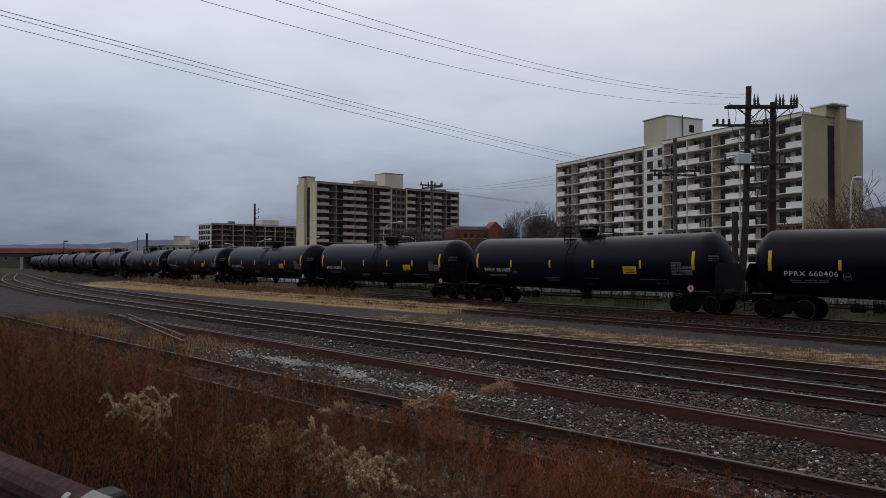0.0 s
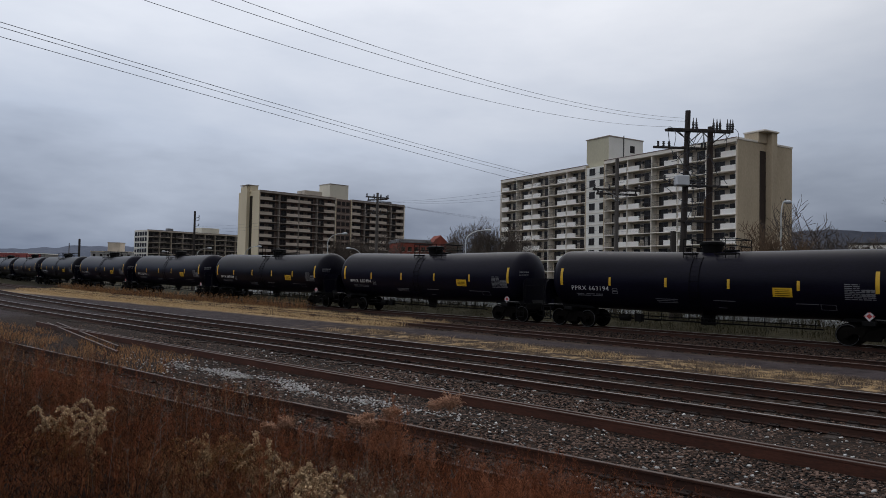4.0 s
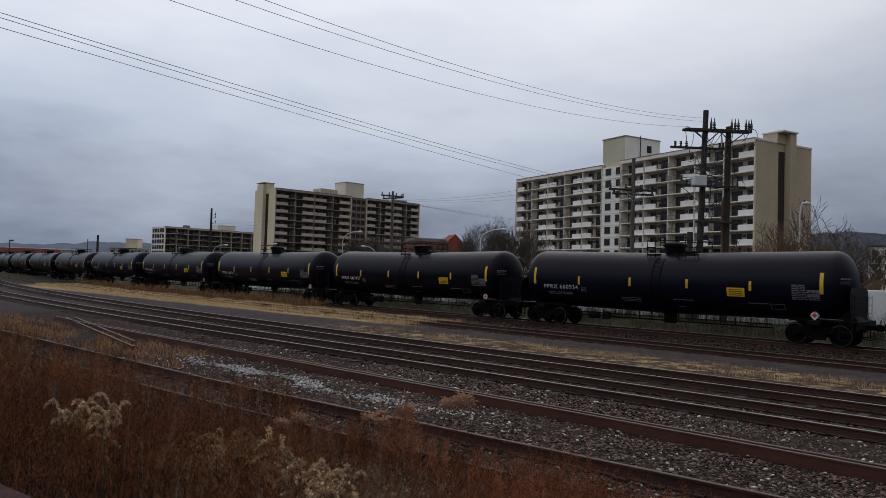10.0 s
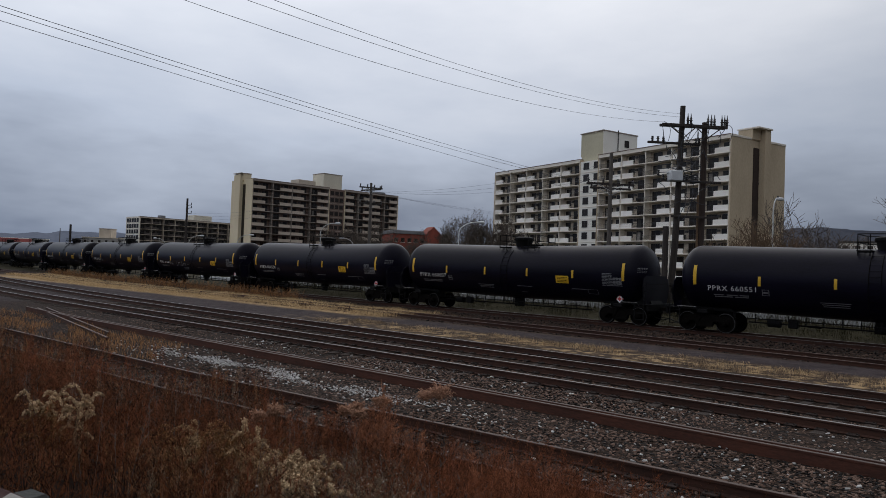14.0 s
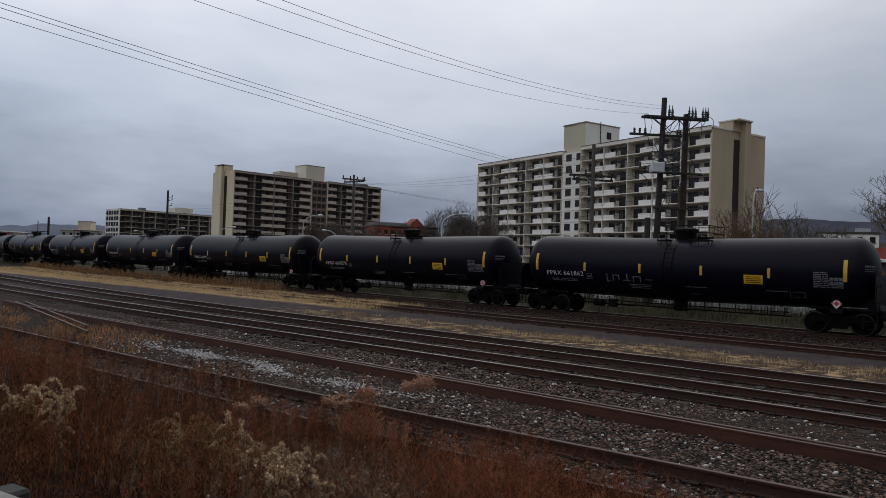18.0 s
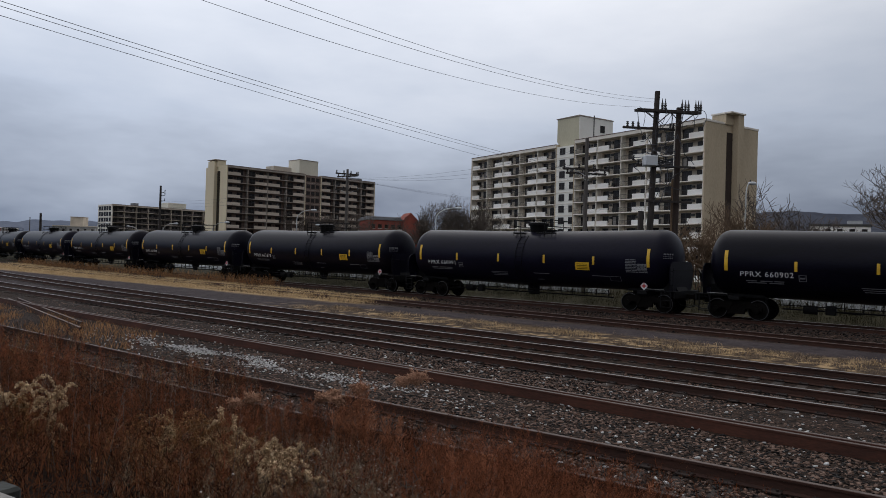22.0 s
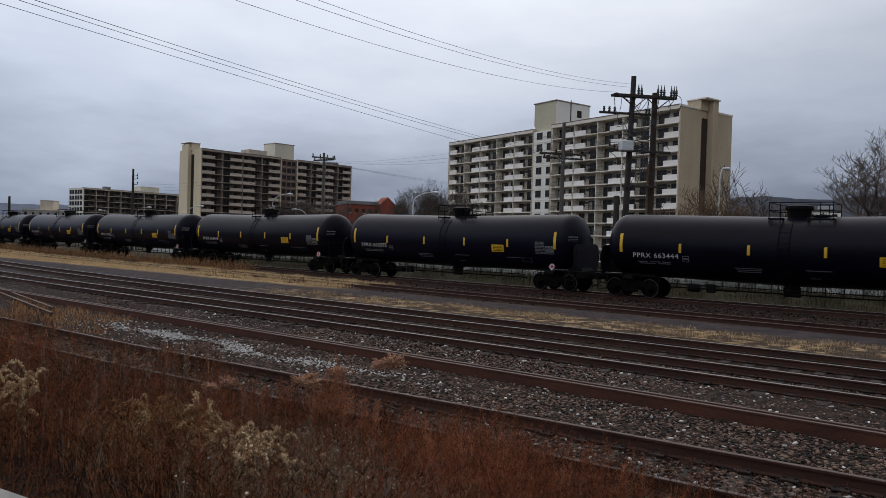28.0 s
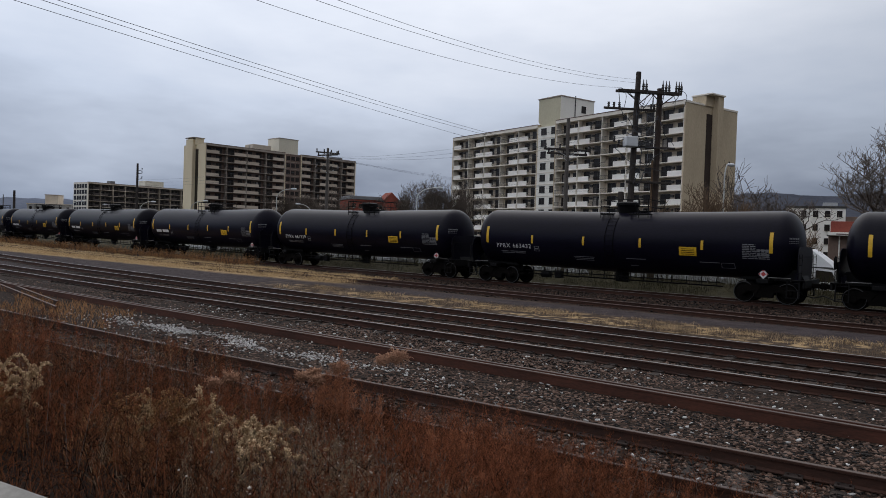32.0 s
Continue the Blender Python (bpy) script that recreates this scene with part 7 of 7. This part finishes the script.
def tuft(x, y, tall, wide):
    """A thin stalk that opens at its top into arching sprays of fine pale seed."""
    m = 110
    base = np.array([[x, y, float(heights(np.array([x]), np.array([y]))[0]) - 0.02]])
    tip = base + [[RNG.normal(0, 0.04), RNG.normal(0, 0.04), tall]]
    v, f = spikes(base, tip, 0.006)
    stuff("tuft_stalk", v, f, "weed_brown", "thin brown stalk under a pale seed tuft", "weeds")
    a, out = RNG.uniform(0, 6.283, m), wide * RNG.uniform(0.25, 1.0, m)
    p = tip - np.stack([np.zeros(m), np.zeros(m), RNG.uniform(0.0, 0.5, m) * wide], 1)
    way = np.stack([np.cos(a), np.sin(a), np.zeros(m)], 1)
    mid = p + way * (out * 0.5)[:, None] + [[0, 0, wide * 0.55]]
    q = p + way * out[:, None] + np.stack([np.zeros(m), np.zeros(m), wide * RNG.uniform(-0.1, 0.75, m)], 1)
    k = 26
    t = np.tile(np.linspace(0.1, 1, k), m)[:, None]
    j = np.repeat(np.arange(m), k)
    c = p[j] * (1 - t) ** 2 + 2 * mid[j] * t * (1 - t) + q[j] * t ** 2
    e = c + (q - p)[j] * 0.05 + RNG.normal(0, 0.013, (len(j), 3)) - [0, 0, 0.004]
    v, f = spikes(c, e, 0.0032)
    stuff("pale_tuft", v, f, "weed_tuft", "pale orange seed tuft on a thin stalk", "weeds")


def plume(x, y, n, tall, pale):
    """A clump of goldenrod: stalks that nod at the top under a thick plume of seed fluff."""
    spread = 0.07 if pale == 1 else 0.13
    s, d = x + RNG.normal(0, spread, n), y + RNG.normal(0, spread, n)
    base = np.stack([s, d, heights(s, d) - 0.02], 1)
    h = tall * RNG.uniform(0.75, 1.05, n)
    tip = base + np.stack([RNG.normal(0, 0.07, n) * h, RNG.normal(0, 0.07, n) * h, h], 1)
    bits = [spikes(base, tip, 0.0035)]
    k = np.repeat(np.arange(n), 18)
    u = RNG.uniform(0.1, 0.8, len(k))[:, None]
    p2 = base[k] * (1 - u) + tip[k] * u
    q2 = p2 + np.stack([RNG.normal(0, 0.05, len(k)), RNG.normal(0, 0.05, len(k)), RNG.uniform(-0.06, 0.04, len(k))], 1)
    bits.append(spikes(p2, q2, 0.003))
    v, f = join_bits(bits)
    stuff("plumed_weeds", v, f, "weed_ochre", "dead ochre goldenrod stalks on the bank", "weeds")
    # each head: a main plume that nods over, and side plumes below it
    side = 4
    kk = np.repeat(np.arange(n), side)
    ang = np.repeat(RNG.uniform(0, 6.283, n), side) + np.tile(np.array([0, 2.2, 4.1, 1.1]), n) + RNG.normal(0, 0.3, len(kk))
    low = np.tile(np.array([0.0, 0.05, 0.08, 0.12]), n) * RNG.uniform(0.7, 1.3, len(kk))
    ln = np.tile(np.array([0.16, 0.12, 0.1, 0.08]), n) * RNG.uniform(0.8, 1.25, len(kk)) * (1.0 if pale == 1 else 0.9)
    out = np.stack([np.cos(ang), np.sin(ang), 0 * ang], 1)
    up = np.array([0, 0, 1.0])
    p = tip[kk] - up * low[:, None]
    mid = p + out * (ln * 0.3)[:, None] + up * (ln * 0.85)[:, None]
    q = p + out * (ln * 0.9)[:, None] + up * (ln * RNG.uniform(-0.25, 0.45, len(kk)))[:, None]
    m = 110 if pale == 1 else 60
    t = np.tile(np.linspace(0.0, 1, m), len(kk))[:, None]
    j = np.repeat(np.arange(len(kk)), m)
    girth = (0.0115 if pale == 1 else 0.012 if pale else 0.01) * (0.35 + np.sin(np.pi * np.clip(t * 0.85 + 0.1, 0, 1)))
    c = p[j] * (1 - t) ** 2 + 2 * mid[j] * t * (1 - t) + q[j] * t ** 2 + RNG.normal(0, 1, (len(j), 3)) * girth * 0.6
    e = c + RNG.normal(0, 0.007, (len(j), 3)) - [0, 0, 0.003]
    v, f = spikes(c, e, 0.0072 if pale == 1 else 0.0048)
    stuff("seed_plumes", v, f, "weed_pale" if pale == 1 else "weed_straw" if pale else "weed_ochre", "drooping cream seed plumes of dead goldenrod" if pale else "drooping ochre seed plumes of dead goldenrod", "weeds")


PLUMES = [(-3.95, 3.05, 2, 0.56, 1), (-4.25, 3.45, 2, 0.56, 1), (-4.2, 3.14, 2, 0.54, 1), (-3.72, 2.96, 2, 0.54, 1), (-3.8, 3.2, 2, 0.54, 1), (-4.9, 3.05, 3, 0.55, 2), (-4.1, 3.3, 4, 0.5, 2), (-3.9, 2.9, 3, 0.46, 2), (-5.16, 3.6, 2, 0.72, 1), (-4.67, 3.59, 2, 0.5, 1), (-4.52, 3.74, 2, 0.54, 1), (-4.86, 3.6, 1, 0.56, 1), (-5.2, 3.42, 3, 0.5, 2), (-5.05, 3.3, 3, 0.48, 2), (-4.92, 3.42, 3, 0.46, 2), (-4.8, 3.7, 3, 0.5, 2), (-4.62, 3.45, 3, 0.42, 2), (-5.38, 3.12, 3, 0.52, 2), (-5.5, 3.25, 2, 0.56, 2), (-4.95, 3.62, 3, 0.55, 2), (-4.35, 3.6, 3, 0.36, 2), (-5.29, 3.21, 6, 0.55, 0), (-5.11, 3.31, 8, 0.5, 0), (-4.83, 3.5, 8, 0.5, 0), (-5.0, 3.45, 8, 0.45, 0), (-5.5, 3.05, 6, 0.5, 0), (-4.14, 3.16, 2, 0.62, 1), (-4.3, 3.42, 1, 0.6, 1), (-5.7, 3.45, 4, 0.55, 2), (-5.5, 3.6, 4, 0.55, 2), (-4.3, 2.95, 5, 0.52, 2), (-4.55, 3.2, 5, 0.5, 2), (-4.75, 3.3, 8, 0.36, 0), (-4.5, 3.45, 8, 0.33, 0), (-5.94, 2.33, 2, 0.64, 1), (-6.05, 2.42, 2, 0.56, 1), (-6.25, 2.38, 2, 0.56, 1), (-5.85, 2.42, 2, 0.44, 1), (-6.15, 2.3, 2, 0.56, 1), (-6.3, 2.15, 5, 0.5, 0), (-5.95, 2.2, 6, 0.45, 0), (-5.45, 3.35, 5, 0.6, 0), (-5.6, 3.4, 4, 0.58, 0), (-5.3, 3.5, 5, 0.6, 0), (-5.15, 3.45, 4, 0.58, 2), (-4.6, 3.6, 5, 0.5, 0), (-4.35, 3.45, 5, 0.42, 0), (-4.7, 3.75, 4, 0.54, 0), (-6.4, 2.5, 4, 0.5, 0)]
FEATHERS = [(-10.0, 7.1, 6, 0.12, 0.5), (-9.7, 6.65, 5, 0.12, 0.42), (-12.5, 7.7, 6, 0.1, 0.55), (-3.58, 5.3, 16, 0.2, 0.95), (-3.0, 5.3, 26, 0.25, 1.0), (-2.5, 5.35, 26, 0.25, 0.95), (-2.1, 5.4, 20, 0.2, 0.88), (-3.87, 4.85, 16, 0.18, 0.8), (-8.0, 6.5, 12, 0.3, 0.75), (-12.2, 4.4, 14, 0.5, 1.0), (-13.3, 5.2, 14, 0.6, 0.95), (-15.0, 6.2, 14, 0.7, 0.9), (-9.0, 3.2, 10, 0.35, 0.8), (-6.1, 4.34, 8, 0.2, 0.85), (-6.9, 5.0, 10, 0.25, 0.8), (-1.4, 5.2, 16, 0.3, 0.7), (-8.4, 4.6, 12, 0.4, 0.7)]
CLUMPS = [(-6.1, 6.0, 15, 0.17, 1.18), (-6.4, 6.0, 9, 0.15, 1.05), (-5.85, 6.1, 7, 0.13, 0.92), (-3.0, 5.3, 8, 0.3, 0.92), (-2.3, 5.35, 7, 0.25, 0.85), (-3.7, 5.1, 6, 0.25, 0.85), (-7.9, 6.5, 5, 0.25, 0.7)]
TUFTS = [(-6.0, 6.75, 1.17, 0.21), (-6.12, 6.7, 1.12, 0.14), (-6.38, 6.2, 1.04, 0.13), (-6.2, 5.95, 1.08, 0.12), (-6.42, 5.9, 1.0, 0.12), (-5.95, 5.5, 0.96, 0.1), (-6.3, 5.6, 0.94, 0.12), (-6.1, 4.4, 0.84, 0.1), (-6.6, 4.5, 0.72, 0.1)]
ballast()
weeds()
grass("straw_verge", 11000, (-27, 6), 22.5, 1.25, 0.2, "weed_grey", "patchy dull grass beside the yard track", patchy=0.4, r=0.005)
grass("straw_tufts", 9000, (-27, 6), 22.6, 0.95, 0.19, "dry_grass", "pale dry straw tufts beside the yard track", patchy=0.5, seed=3, r=0.0045)
grass("straw_strip", 52000, (-95, -27), 28.3, 2.6, 0.3, "dry_grass", "dry straw grass between the lane and the main line", line=lambda s: np.clip(-70 - s, 0, 60) * 0.12, patchy=0.22, seed=6, r=0.006)
S_SCRUB = -42.0 - 56.0 * RNG.random(1500)
D_SCRUB = RAIL_D - 2.6 + 0.5 * CURVE * (S_SCRUB - BEND_AT) ** 2 + RNG.normal(0, 0.45, 1500)
brush("line_scrub", "tan dead scrub along the foot of the main line", S_SCRUB, D_SCRUB, 0.85, "weed_ochre", 12, 1, 0.009, 0.3, 0.1, 0.34)
grass("crossing_grass", 3000, (-40, -18), 9.9, 1.3, 0.3, "weed_ochre", "straw tufts round the buried rail end", patchy=0.3)
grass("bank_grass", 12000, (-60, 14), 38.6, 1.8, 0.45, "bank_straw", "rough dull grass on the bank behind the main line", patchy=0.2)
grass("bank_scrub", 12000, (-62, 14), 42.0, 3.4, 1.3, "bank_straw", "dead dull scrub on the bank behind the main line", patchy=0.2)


# ---- guardrail at the viewer's feet ----
def near_guardrail():
    """A W-section beam at the street's edge."""
    ob = thing("near_guardrail", pose(-1.52, 2.72, 0, 0, 0, math.degrees(math.atan2(-0.56, 0.72))) @ pose(0, -0.8, 0.045), "rust-stained steel guardrail beside the street", "guardrail")
    prof = [(0.0, 1.4), (-0.05, 1.42), (-0.075, 1.45), (-0.075, 1.49), (-0.05, 1.52), (-0.01, 1.545), (-0.01, 1.575), (-0.05, 1.6), (-0.075, 1.63), (-0.075, 1.67), (-0.05, 1.7), (0.0, 1.72)]
    g = Geo()
    lo, hi = -9.0, 9.0
    pts = [(p + 0.80, z) for p, z in prof] + [(p + 0.795, z) for p, z in prof[::-1]]
    g.prism(pts, lo, 0.56, "YZ")
    part("beam", g, "guard_rust", ob)
    part("beam", Geo().prism([(p - 0.004, z) for p, z in pts], 0.46, hi, "YZ"), "guard_pale", ob, "pale galvanised beam length")
    me = Geo().box((0, 0, 0), (0.12, 0.1, 1.1), 0.012).mesh("post", "post_green")
    bolt = Geo().lathe([(-0.012, 0.008), (-0.009, 0.017), (0, 0.019)], 12, "Y").mesh("bolt", "bolt", smooth=True)
    for i in range(-4, 5):
        x = 0.3 + i * 1.9
        part("post", me, "post_green", ob, "grey-green guardrail post", m=pose(x + 0.06, 0.9, 1.12))
        for dx, z, y in ((0.08, 1.69, 0.74), (0.24, 1.69, 0.74), (0.02, 1.47, 0.725), (0.2, 1.47, 0.725)):
            part("bolt", bolt, "bolt", ob, m=pose(x + dx, y, z, -45 if z > 1.6 else 0, 0, 0))


near_guardrail()


def motions():
    """The train runs along the line, car by car."""
    for k, car in enumerate(TRAIN):
        walk(car, [(t, car_pose(train_at(t) - k * CAR_PITCH)) for t in range(0, 33)])


motions()
